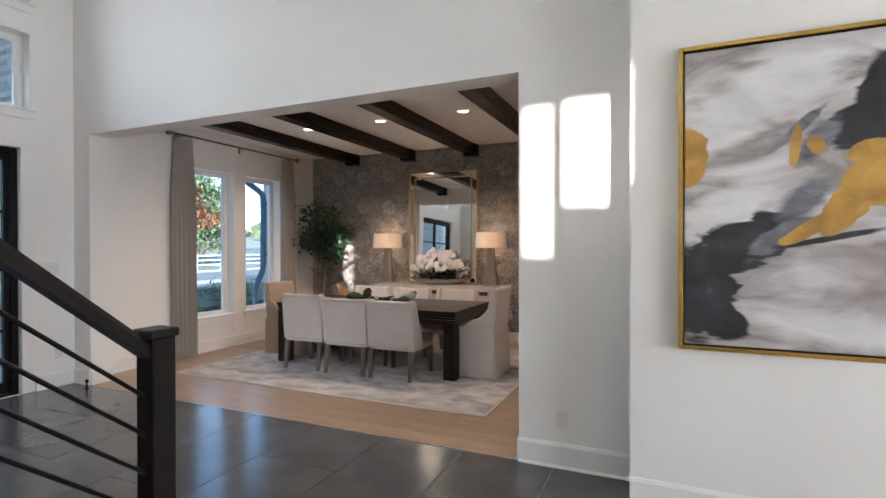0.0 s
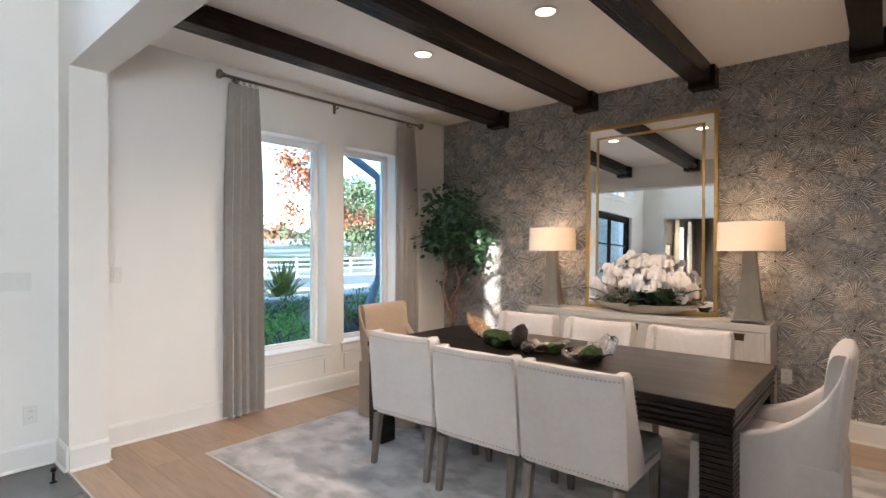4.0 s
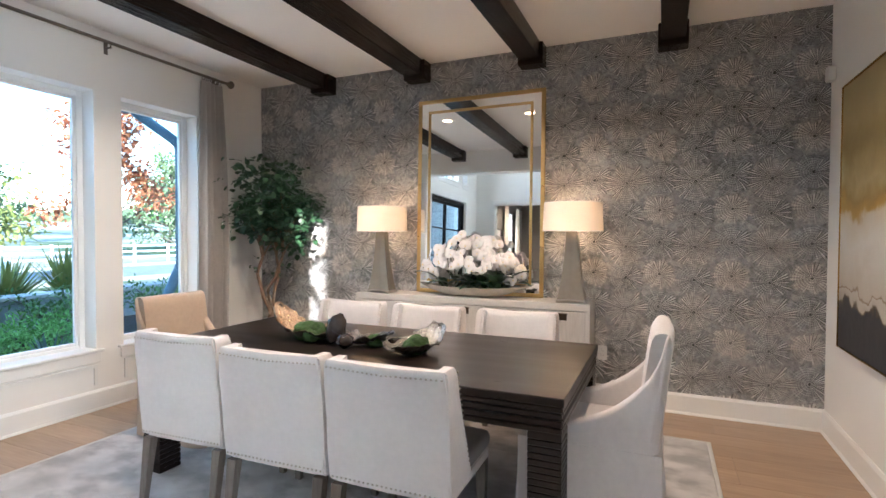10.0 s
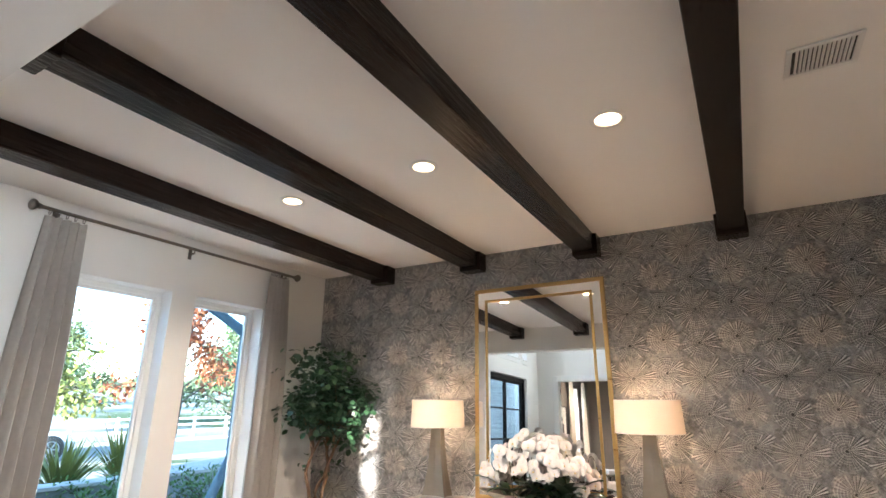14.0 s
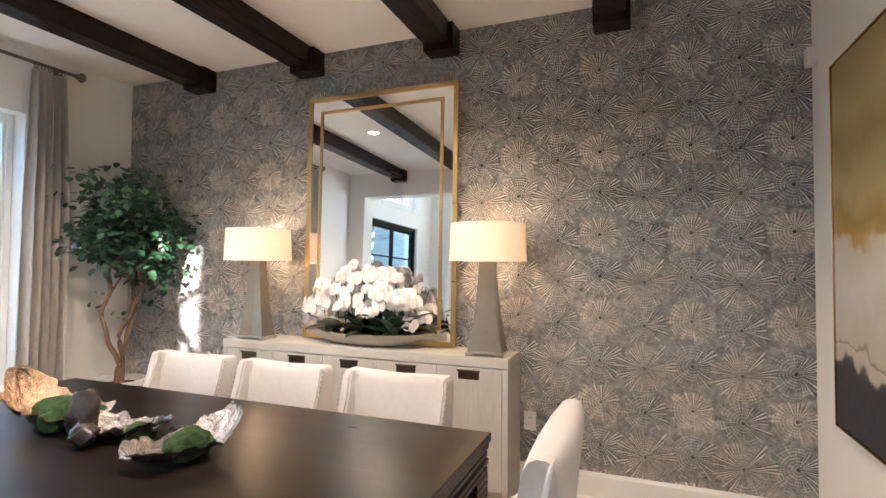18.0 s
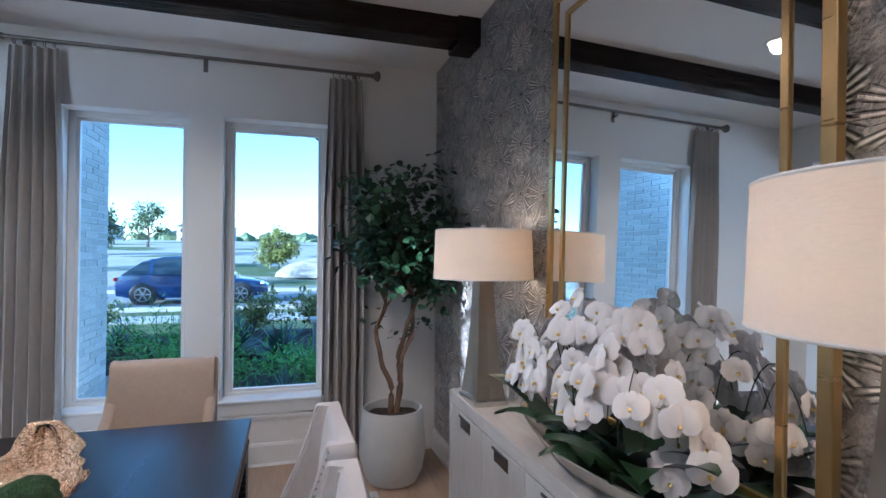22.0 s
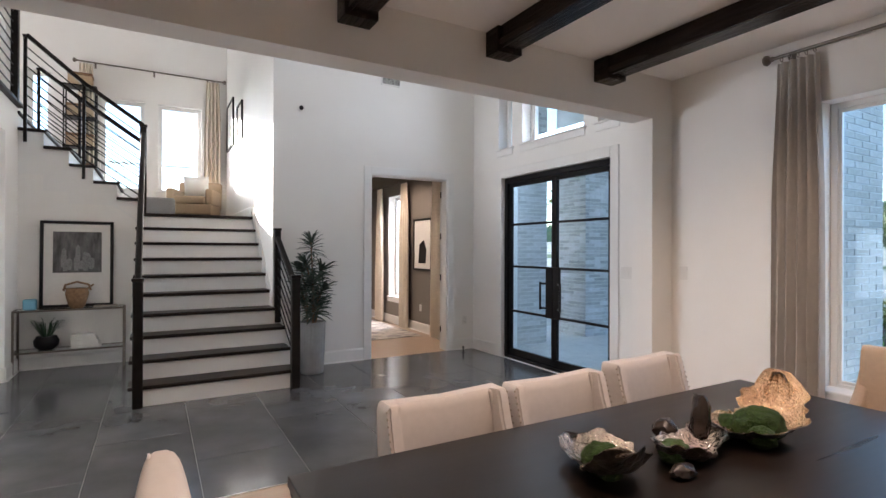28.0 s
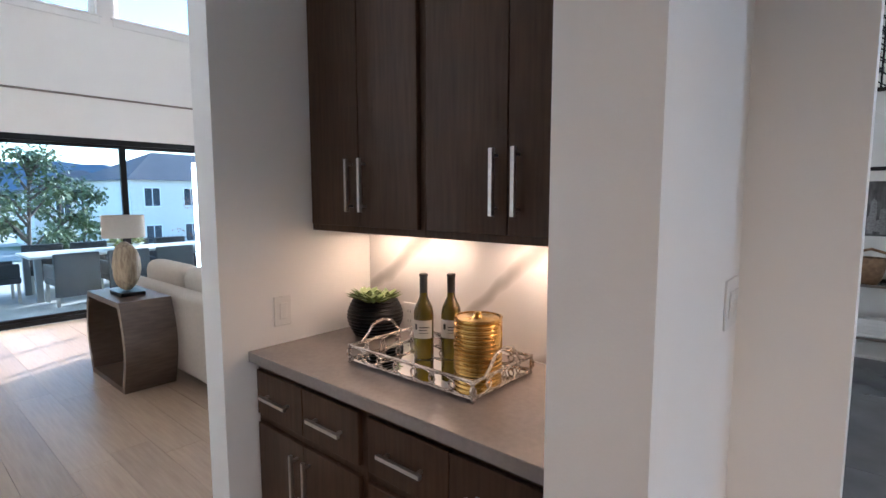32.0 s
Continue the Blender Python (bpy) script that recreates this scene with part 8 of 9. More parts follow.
structure("road", bm, mat("sunlit_concrete_road", (0.26, 0.255, 0.245), 0.9, vary=0.12, scale=2.5, bump=0.2, bscale=40), "pale concrete residential street", "road")
for x0, nm in ((-17.2, "kerb"), (-24.65, "kerb_far")):
    bm = B()
    box(bm, x0, x0 + 0.15, -120, 120, -0.119, 0.02, 0.02, 2)
    structure(nm, bm, M_CONCRETE, "low concrete kerb along the street", "kerb")
bm = B()
box(bm, -15.9, -14.5, -60, 60, -0.119, -0.09)
structure("pavement", bm, M_CONCRETE, "pale concrete sidewalk before the garden", "pavement")
bm = B()
box(bm, -12.6, -5.43, 5.46, 13.0, -0.119, -0.07, 0.01, 1)
box(bm, -12.6, -8.7, 1.2, 5.46, -0.119, -0.07, 0.01, 1)
structure("garden_bed", bm, M_SOIL, "dark mulched garden bed before the house", "garden bed")
bm = B()
box(bm, -8.6, -5.43, -0.2, 5.45, -0.119, -0.02, 0.01, 2)
structure("porch_floor", bm, M_CONCRETE, "pale concrete porch floor", "porch")

# ---- pale brick porch walls ----
BL, BH, BD, MJ = 0.255, 0.050, 0.007, 0.009
bm = B()
box(bm, -BL / 2, BL / 2, 0, BD, 0, BH, 0.002, 1)
brick_full = finish("brick", bm, M_BRICK)
bm = B()
box(bm, -BL / 4, BL / 4, 0, BD, 0, BH, 0.002, 1)
brick_half = finish("brick", bm, M_BRICK)


def brick_face(parent, origin, along, out, length, z0, z1, joined):
    """Courses of bricks on one face: objects of their own, or one joined part for what stays far off."""
    a, o = Vector(along), Vector(out)
    bmj = B() if joined else None
    rnd_ = random.Random(int(abs(origin[0] * 100) + abs(origin[1] * 10) + z0))
    z, course = z0, 0
    while z + BH < z1:
        s = 0.0 if course % 2 == 0 else -(BL + MJ) / 2
        while s < length - 0.03:
            s0, s1 = max(0.0, s), min(length, s + BL)
            if s1 - s0 > 0.05:
                half = s1 - s0 < BL * 0.75
                c = (s0 + s1) / 2
                jit = rnd_.uniform(-0.002, 0.003)
                m = Matrix(((a.x, o.x, 0, origin[0] + a.x * c + o.x * jit), (a.y, o.y, 0, origin[1] + a.y * c + o.y * jit), (0, 0, 1, z), (0, 0, 0, 1)))
                if joined:
                    hw = (s1 - s0) / 2
                    box(bmj, -hw, hw, 0, BD, 0, BH, m=m)
                else:
                    ob = new("brick", brick_half if half else brick_full)
                    ob.parent = parent
                    ob.matrix_basis = m
            s += BL + MJ
        z += BH + MJ
        course += 1
    if joined:
        ob = part("bricks", bmj, M_BRICKFAR, parent)
        tagged(ob, kind="stuff")


def brick_far():
    m = mat("pale_limewashed_brick_far", (0.48, 0.46, 0.45), 0.9, color2=(0.62, 0.60, 0.58), scale=14, bump=0.4)
    nt = m.node_tree
    b = nt.nodes["Principled BSDF"]
    src = b.inputs["Base Color"].links[0].from_socket
    g = nt.nodes.new("ShaderNodeNewGeometry")
    hsv = nt.nodes.new("ShaderNodeHueSaturation")
    mr_ = nt.nodes.new("ShaderNodeMapRange")
    mr_.inputs["To Min"].default_value, mr_.inputs["To Max"].default_value = 0.72, 1.22
    nt.links.new(g.outputs["Random Per Island"], mr_.inputs["Value"])
    nt.links.new(mr_.outputs[0], hsv.inputs["Value"])
    nt.links.new(src, hsv.inputs["Color"])
    nt.links.new(hsv.outputs[0], b.inputs["Base Color"])
    return m


M_BRICKFAR = brick_far()
PORCH = ((4.05, 5.438), (-0.05, 1.148))
for k, (b0, b1) in enumerate(PORCH):
    pw = thing(f"wall_porch_{k + 1}", "tall pale limewashed brick wall beside the porch", "wall", kind="structure")
    bm = B()
    box(bm, -6.488, -5.42, b0 + 0.012, b1, -0.11, 6.6)
    part("core", bm, M_MORTAR, pw)
    brick_face(pw, (-6.488, b1, 0), (1, 0, 0), (0, 1, 0), 1.066, -0.02 if k else 0.12, 2.62 if k else 2.75, False)
    brick_face(pw, (-6.488, b1, 0), (1, 0, 0), (0, 1, 0), 1.066, 2.692 if k else 2.844, 5.0, True)
    brick_face(pw, (-5.422, b0 + 0.012, 0), (-1, 0, 0), (0, -1, 0), 1.066, -0.02, 5.0, True)
    brick_face(pw, (-6.488, b0 + 0.012, 0), (0, 1, 0), (-1, 0, 0), b1 - b0 - 0.012, -0.02, 4.0, True)
wg = thing("wall_porch_wing", "pale limewashed brick porch wing wall", "wall", kind="structure")
bm = B()
box(bm, -8.8, -6.50, 4.062, 4.42, -0.11, 5.4)
part("core", bm, M_MORTAR, wg)
brick_face(wg, (-6.50, 4.062, 0), (-1, 0, 0), (0, -1, 0), 2.3, -0.02, 3.0, True)
for y0 in (0.36,):
    col = thing("porch_column", "square pale brick porch column", "column", pose(0, 0, 0), "porch columns")
    bm = B()
    box(bm, -8.40, -7.40, y0 + 0.012, y0 + 0.73, -0.11, 5.4)
    part("core", bm, M_MORTAR, col)
    bmj_faces = (((-7.40, y0 + 0.73, 0), (0, -1, 0), (1, 0, 0), 0.718), ((-8.40, y0 + 0.73, 0), (1, 0, 0), (0, 1, 0), 1.0), ((-7.40, y0 + 0.012, 0), (-1, 0, 0), (0, -1, 0), 1.0))
    for og, al, ou, ln in bmj_faces:
        brick_face(col, og, al, ou, ln, -0.02, 3.6, True)
bm = B()
box(bm, -8.45, -5.43, -0.4, 5.8, 5.41, 5.62)
structure("porch_roof", bm, M_TRIM, "white porch roof slab", "roof")
# unseen wall, added to shade the porch column from the low sun
bm = B()
box(bm, -8.3, -5.43, -3.3, -3.1, -0.11, 6.3)
structure("wall_sun_block", bm, M_HOUSE, "plain unseen wall added to keep the sun off the porch", "wall")
# scrolled porch console
ct = thing("porch_table", "pale console with curved slats and a driftwood ornament on the porch", "table", pose(-6.85, 3.86, -0.02))
bm = B()
box(bm, -0.42, 0.42, -0.17, 0.17, 0.80, 0.84, 0.006, 2)
part("top", bm, M_POTWHITE, ct)
for s in (-1, 1):
    bm = B()
    for x in (-0.38, 0.38):
        tube(bm, [(x, s * 0.14, 0.0), (x, s * 0.14, 0.80)], 0.012, 8)
    tube(bm, [(-0.38, s * 0.14, 0.03), (0.38, s * 0.14, 0.03)], 0.010, 8)
    part("side_frame", bm, M_STEEL, ct)
    for i in range(6):
        x = -0.30 + 0.12 * i
        bm = B()
        tube(bm, [(x + 0.07 * math.cos(math.pi * (j / 8 + 0.5)) * (1 if i % 2 else -1), s * 0.14, 0.03 + 0.77 * j / 8) for j in range(9)], 0.008, 6)
        part("slat", bm, M_STEEL, ct)
bm = B()
rnd = random.Random(4)
for k in range(7):
    a = rnd.uniform(0, 6.28)
    tube(bm, [(0, 0, 0.85), (0.10 * math.cos(a), 0.06 * math.sin(a), 0.88 + 0.05 * rnd.random()), (0.22 * math.cos(a), 0.10 * math.sin(a), 0.90 + 0.10 * rnd.random())], 0.022, 6, 0.4)
part("driftwood", bm, M_POTWHITE, ct, "pale driftwood ornament")

# ---- house corner, gutter and downpipe beyond the window ----
M_PIPE = mat("slate_blue_metal", (0.10, 0.17, 0.24), 0.45, vary=0.06, scale=10)
hc = thing("wall_corner", "painted house corner beyond the window", "wall", kind="structure")
bm = B()
box(bm, -6.02, -5.43, 7.83, 9.2, -0.11, 6.3)
part("core", bm, M_HOUSE, hc)
gt = thing("downpipe", "slate blue gutter downpipe with two bends", "pipe")
bm = B()
tube(bm, [(-5.95, 7.22, 2.64), (-5.95, 7.28, 2.60), (-5.95, 7.36, 2.56), (-5.95, 7.66, 2.42), (-5.95, 7.73, 2.37), (-5.95, 7.75, 2.28), (-5.95, 7.75, 1.12), (-5.95, 7.73, 1.02), (-5.95, 7.58, 0.74), (-5.95, 7.54, 0.64), (-5.95, 7.54, -0.08)], 0.052, 12)
part("pipe", bm, M_PIPE, gt, smooth=True)
for z in (2.2, 1.3):
    bm = B()
    box(bm, -6.0, -5.90, 7.79, 7.835, z, z + 0.03)
    part("strap", bm, M_PIPE, gt)
gu = thing("gutter", "slate blue eaves gutter over the downpipe", "gutter")
bm = B()
box(bm, -6.05, -5.44, 6.98, 7.24, 2.60, 2.70, 0.02, 2)
part("trough", bm, M_PIPE, gu)
# low planter wall
pl = thing("planter_wall", "low dark planter wall with a pale stone cap", "planter wall")
bm = B()
box(bm, -10.2, -9.9, 7.4, 14.0, -0.11, 0.40)
part("wall", bm, M_POTGREY, pl)
bm = B()
box(bm, -10.26, -9.84, 7.35, 14.05, 0.40, 0.46, 0.008, 1)
part("cap", bm, M_CONCRETE, pl)


# ---- plants ----
def shrub(x, y, r, h, material, label, seed, count=420, size=0.09, z0=-0.08, wide=0.4, group=""):
    rn = random.Random(seed)
    s = thing("shrub", label, "shrub", pose(x, y, z0), group)
    tips = []
    bm = B()
    for k in range(14):
        a = 2 * math.pi * k / 14 + rn.uniform(-0.2, 0.2)
        f = rn.uniform(0.25, 1.0)
        e = Vector((r * f * math.cos(a), r * f * math.sin(a), h * rn.uniform(0.45, 1.0) * (1.15 - 0.35 * f)))
        tube(bm, [(0, 0, 0), e * 0.5 + Vector((0, 0, 0.12 * h)), e], 0.012, 5, 0.4)
        tips += [e, e * 0.7 + Vector((0, 0, 0.1 * h)), e * 0.45 + Vector((0, 0, 0.06 * h))]
    part("stems", bm, M_TRUNK, s)
    bm = B()
    leaf_cloud(bm, tips, rn, count, size, 0.30 * r, wide=wide, droop=-0.3)
    for v in bm.verts:
        v.co.z = max(0.02, v.co.z)
    part("foliage", bm, material, s)


def blades(x, y, r, h, n, material, label, seed, group="", z0=-0.08, name="yucca"):
    rn = random.Random(seed)
    s = thing(name, label, "plant", pose(x, y, z0), group)
    bm = B()
    for k in range(n):
        a, el = rn.uniform(0, 6.28), rn.uniform(0.15, 1.4)
        d = Vector((math.cos(a) * math.cos(el), math.sin(a) * math.cos(el), math.sin(el)))
        w = Vector((-math.sin(a), math.cos(a), 0)) * 0.018 * (r + h)
        ln = (h if el > 0.7 else r) * rn.uniform(0.75, 1.1)
        p1, p2 = d * ln * 0.5, d * ln + Vector((0, 0, -0.12 * ln))
        v = [bm.verts.new(q) for q in (Vector((0, 0, 0.02)) - w * 0.6, Vector((0, 0, 0.02)) + w * 0.6, p1 + w, p2, p1 - w)]
        bm.faces.new((v[0], v[1], v[2], v[4]))
        bm.faces.new((v[4], v[2], v[3]))
    for v in bm.verts:
        v.co.z = max(0.015, v.co.z)
    part("blades", bm, material, s)


def tree(x, y, h, r, material, label, seed, z0=None, trunk=0.10, low=0.35, count=1600, size=0.16, category="tree", squash=1.0):
    rn = random.Random(seed)
    t_ = thing("tree", label, category, pose(x, y, gz(x, y) if z0 is None else z0))
    bm = B()
    top = Vector((rn.uniform(-0.1, 0.1) * r, rn.uniform(-0.1, 0.1) * r, h * 0.78))
    tube(bm, [(0, 0, 0), (0.02 * h, 0, h * low * 0.6), (0, 0.02 * h, h * low), top], trunk, 9, 0.25)
    part("trunk", bm, M_TRUNK, t_, smooth=True)
    tips = []
    for k in range(16):
        st_ = Vector((0, 0.02 * h, h * low)).lerp(top, rn.uniform(0, 0.9))
        a = 2.4 * k + rn.uniform(-0.4, 0.4)
        f = 1 - 0.55 * (st_.z - h * low) / (h * (0.78 - low))
        e = st_ + Vector((r * f * math.cos(a) * rn.uniform(0.6, 1), r * f * math.sin(a) * rn.uniform(0.6, 1), h * rn.uniform(0.02, 0.24) * squash))
        md = st_.lerp(e, 0.5) + Vector((0, 0, 0.04 * h))
        bm = B()
        tube(bm, [st_, md, e], trunk * 0.35, 6, 0.3)
        part("limb", bm, M_TRUNK, t_)
        tips += [e, st_.lerp(e, 0.75) + Vector((0, 0, 0.03 * h)), md]
    bm = B()
    leaf_cloud(bm, tips, rn, count, size, 0.28 * r, wide=0.6)
    part("crown", bm, material, t_)


shrub(-7.7, 6.15, 0.75, 0.66, M_FERN, "feathery bright green shrub in the garden bed", 1, 2200, 0.085, wide=0.22)
shrub(-7.9, 7.30, 0.75, 0.50, M_FERN, "feathery bright green shrub in the garden bed", 2, 2200, 0.085, wide=0.22)
shrub(-8.8, 5.35, 0.80, 0.84, M_FERN, "feathery bright green shrub in the garden bed", 3, 1800, 0.085, wide=0.22)
blades(-9.7, 6.15, 0.70, 0.85, 150, M_YUCCA, "large spiky blue-green yucca in the bed", 14, "garden yuccas")
blades(-9.3, 6.9, 0.6, 0.75, 130, M_YUCCA, "large spiky blue-green yucca in the bed", 15, "garden yuccas")
shrub(-9.3, 8.4, 0.65, 0.7, M_SHRUB, "low rounded green shrub in the garden bed", 12, 1300, 0.08)
shrub(-8.6, 9.6, 0.7, 0.75, M_SHRUB, "dark green shrub before the planter wall", 13, 1300, 0.08)
blades(-7.0, 7.0, 0.45, 0.5, 60, M_YUCCA, "spiky blue-green yucca beside the window", 1, "garden yuccas")
blades(-6.9, 5.85, 0.40, 0.45, 60, M_YUCCA, "spiky blue-green yucca beside the window", 2, "garden yuccas")
blades(-10.2, 5.7, 0.75, 0.85, 110, M_YUCCA, "large spiky blue-green yucca in the bed", 3, "garden yuccas")
blades(-10.6, 4.4, 0.55, 0.6, 80, M_YUCCA, "large spiky blue-green yucca in the bed", 6, "garden yuccas")
blades(-13.0, 10.6, 0.9, 1.5, 130, M_SHRUBY, "pale sunlit desert spoon with upright blades", 4, "pale desert plants", name="desert_spoon")
blades(-12.0, 9.0, 0.8, 1.3, 130, M_SHRUBY, "pale sunlit desert spoon with upright blades", 5, "pale desert plants", name="desert_spoon")
shrub(-11.6, 3.5, 0.7, 0.75, M_SHRUBY, "yellow-green flowering shrub by the path", 4, 1500, 0.11)
shrub(-11.9, 6.3, 0.8, 0.85, M_SHRUBY, "yellow-green flowering shrub by the path", 5, 1500, 0.11)
shrub(-12.2, 7.6, 0.7, 0.8, M_SHRUBY, "yellow-green flowering shrub by the path", 6, 1500, 0.11)
shrub(-10.9, 2.2, 0.6, 0.6, M_SHRUBY, "yellow-green flowering shrub by the path", 7, 1400, 0.11)
bx_ = thing("planter_box", "low rusty steel planter by the porch", "planter", pose(-9.6, 3.9, -0.08))
bm = B()
box(bm, -0.5, 0.5, -0.35, 0.35, 0.0, 0.42, 0.01, 1)
part("box", bm, mat("weathered_steel", (0.10, 0.055, 0.04), 0.8, vary=0.25, scale=9, bump=0.2), bx_)
tree(-15.2, 13.1, 6.2, 2.0, M_REDLEAF, "young tree with thin red and orange autumn leaves", 21, trunk=0.07, low=0.26, count=3400, size=0.155)
tree(-60, -12.3, 6.6, 3.2, M_OLIVE, "grey-green oak on the rise across the street", 32, trunk=0.2, low=0.08, count=4200, size=0.32, squash=0.8)
tree(-40, 6.2, 3.4, 2.0, M_SHRUBY, "round yellow-green tree across the street", 33, trunk=0.1, low=0.06, count=4000, size=0.20)
tree(-31, 15.5, 7.5, 4.2, M_SHRUBY, "broad yellow-green tree across the street", 22, trunk=0.22, low=0.12, count=2600, size=0.30)
tree(-36, 31.0, 8.5, 4.6, M_OLIVE, "grey-green juniper across the street", 23, trunk=0.25, low=0.10, count=2600, size=0.32)
tree(-30, 27.0, 6.0, 3.0, M_OLIVE, "pale grey-green shrubby tree across the street", 24, trunk=0.14, low=0.08, count=1800, size=0.28)
tree(-46, 40.0, 10.0, 5.0, M_SHRUB, "dark green oak across the street", 25, trunk=0.3, low=0.12, count=2400, size=0.40)
tree(-60, 30.0, 9.0, 5.0, M_OLIVE, "grey-green oak in the distance", 26, trunk=0.3, low=0.12, count=2000, size=0.45)
tree(-47, 22.0, 6.5, 3.6, M_SHRUB, "dark green oak across the street", 27, trunk=0.3, low=0.12, count=1800, size=0.36)
tree(-85, -13.0, 7.0, 3.8, M_OLIVE, "grey-green oak across the street", 28, trunk=0.25, low=0.15, count=2000, size=0.36)
tree(-35, -19.0, 8.0, 4.0, M_SHRUB, "dark green oak beside the street", 29, trunk=0.25, low=0.15, count=2000, size=0.36)
tree(-22, -13.0, 6.5, 3.2, M_SHRUBY, "sunlit yellow-green tree beyond the porch", 30, trunk=0.18, low=0.15, count=1800, size=0.26)
tree(-13, -10.0, 5.0, 2.4, M_OLIVE, "grey-green tree beyond the porch", 31, trunk=0.14, low=0.15, count=1400, size=0.2)

bm = B()
rnd = random.Random(77)
for k in range(420):
    ang = radians(rnd.uniform(100, 262))
    R = rnd.uniform(185, 300)
    x, y = R * math.cos(ang), R * math.sin(ang)
    rr = rnd.uniform(2.5, 5.0)
    bmesh.ops.create_icosphere(bm, subdivisions=1, radius=rr, matrix=Matrix.Translation((x, y, gz(x, y) + rr * 0.35)) @ Matrix.Diagonal((1, 1, rnd.uniform(0.7, 1.15), 1)))
for v in bm.verts:
    v.co += Vector((noise.noise(v.co * 0.4), noise.noise(v.co * 0.4 + Vector((9, 0, 0))), 0.6 * noise.noise(v.co * 0.5))) * 1.6
solid("far_woods", bm, M_OLIVE, "grey-green woods along the horizon", "woods", kind="stuff")

# ---- cars ----
def car(m, paint, label):
    c = thing("car", label, "car", m, "cars parked on the street")
    # stations along the length: y, half width, sill, belt
    st_ = ((-2.30, 0.62, 0.42, 0.72), (-2.22, 0.80, 0.30, 0.92), (-1.9, 0.90, 0.24, 1.02), (-1.0, 0.93, 0.22, 1.02), (0.2, 0.93, 0.22, 0.99), (1.0, 0.92, 0.22, 0.93), (1.75, 0.89, 0.24, 0.84), (2.15, 0.80, 0.28, 0.74), (2.30, 0.62, 0.38, 0.62))
    bm = B()
    rings = []
    for y, w, lo, hi in st_:
        mid = lo + (hi - lo) * 0.55
        rings.append([(-w * 0.9, y, lo), (w * 0.9, y, lo), (w, y, mid), (w * 0.96, y, hi - 0.03), (w * 0.86, y, hi), (-w * 0.86, y, hi), (-w * 0.96, y, hi - 0.03), (-w, y, mid)])
    loft(bm, rings)
    part("body", bm, paint, c, smooth=True)
    cab = ((-2.05, 0.74, 0.98, 1.04), (-1.55, 0.70, 1.0, 1.42), (-0.9, 0.68, 1.0, 1.60), (-0.2, 0.67, 1.0, 1.64), (0.35, 0.67, 0.98, 1.57), (0.85, 0.70, 0.96, 1.30), (1.30, 0.74, 0.90, 0.96))
    bm = B()
    loft(bm, [[(-w - 0.12, y, lo), (w + 0.12, y, lo), (w, y, hi - 0.02), (w - 0.08, y, hi), (-w + 0.08, y, hi), (-w, y, hi - 0.02)] for y, w, lo, hi in cab])
    part("windows", bm, M_DARKGLASS, c, "dark tinted glass", smooth=True)
    bm = B()
    loft(bm, [[(-w - 0.01, y, hi - 0.03), (w + 0.01, y, hi - 0.03), (w - 0.06, y, hi + 0.02), (-w + 0.06, y, hi + 0.02)] for y, w, lo, hi in cab[1:6]])
    part("roof", bm, paint, c, smooth=True)
    for s in (-1, 1):
        for y0, y1 in ((-0.28, -0.20), (-1.30, -1.18)):
            bm = B()
            loft(bm, [[(s * 0.815, y0, 0.99), (s * 0.83, y0, 0.99), (s * 0.83, y1, 0.99), (s * 0.815, y1, 0.99)], [(s * 0.67, y0 + 0.05, 1.55), (s * 0.70, y0 + 0.05, 1.55), (s * 0.70, y1 + 0.05, 1.55), (s * 0.67, y1 + 0.05, 1.55)]])
            part("pillar", bm, paint, c)
        bm = B()
        box(bm, min(s * 0.94, s * 1.08), max(s * 0.94, s * 1.08), 0.62, 0.74, 1.0, 1.13, 0.03, 2)
        part("mirror", bm, paint, c)
        bm = B()
        box(bm, min(s * 0.55, s * 0.82), max(s * 0.55, s * 0.82), 2.08, 2.20, 0.66, 0.76, 0.02, 1)
        part("headlight", bm, M_PLASTIC, c)
        bm = B()
        box(bm, min(s * 0.55, s * 0.84), max(s * 0.55, s * 0.84), -2.27, -2.18, 0.80, 0.92, 0.02, 1)
        part("taillight", bm, mat("red_lens", (0.25, 0.01, 0.01), 0.2), c)
        for y in (-1.42, 1.45):
            for nm, r, d0, d1, mt in (("wheel_arch", 0.40, 0.70, 0.925, M_SLOT), ("tyre", 0.35, 0.72, 0.945, M_TYRE)):
                bm = B()
                lathe(bm, [(0.05, d0), (r - 0.02, d0), (r, d0 + 0.02), (r, d1 - 0.03), (r - 0.04, d1), (0.05, d1)], 28, pose(0, y, 0.35, 0, 90 * s, 0))
                wh = part(nm, bm, mt, c, smooth=True)
            bm = B()
            for q in range(6):
                box(bm, -0.02, 0.02, 0.03, 0.235, 0.945, 0.956, m=pose(0, y, 0.35, 0, 90 * s, 0) @ pose(0, 0, 0, 0, 0, 60 * q))
            lathe(bm, [(0.215, 0.944), (0.24, 0.944), (0.24, 0.958), (0.215, 0.958), (0.215, 0.944)], 24, pose(0, y, 0.35, 0, 90 * s, 0))
            lathe(bm, [(0.0001, 0.962), (0.05, 0.958), (0.06, 0.94)], 12, pose(0, y, 0.35, 0, 90 * s, 0))
            part("rim", bm, M_RIM, wh)


car(pose(-20.2, 4.0, -0.112) @ Matrix.Diagonal((1, 1, 0.94, 1)), M_CARPAINT, "dark blue hatchback parked on the street")
car(pose(-20.4, 10.6, -0.112), M_CARWHITE, "white car parked on the street")


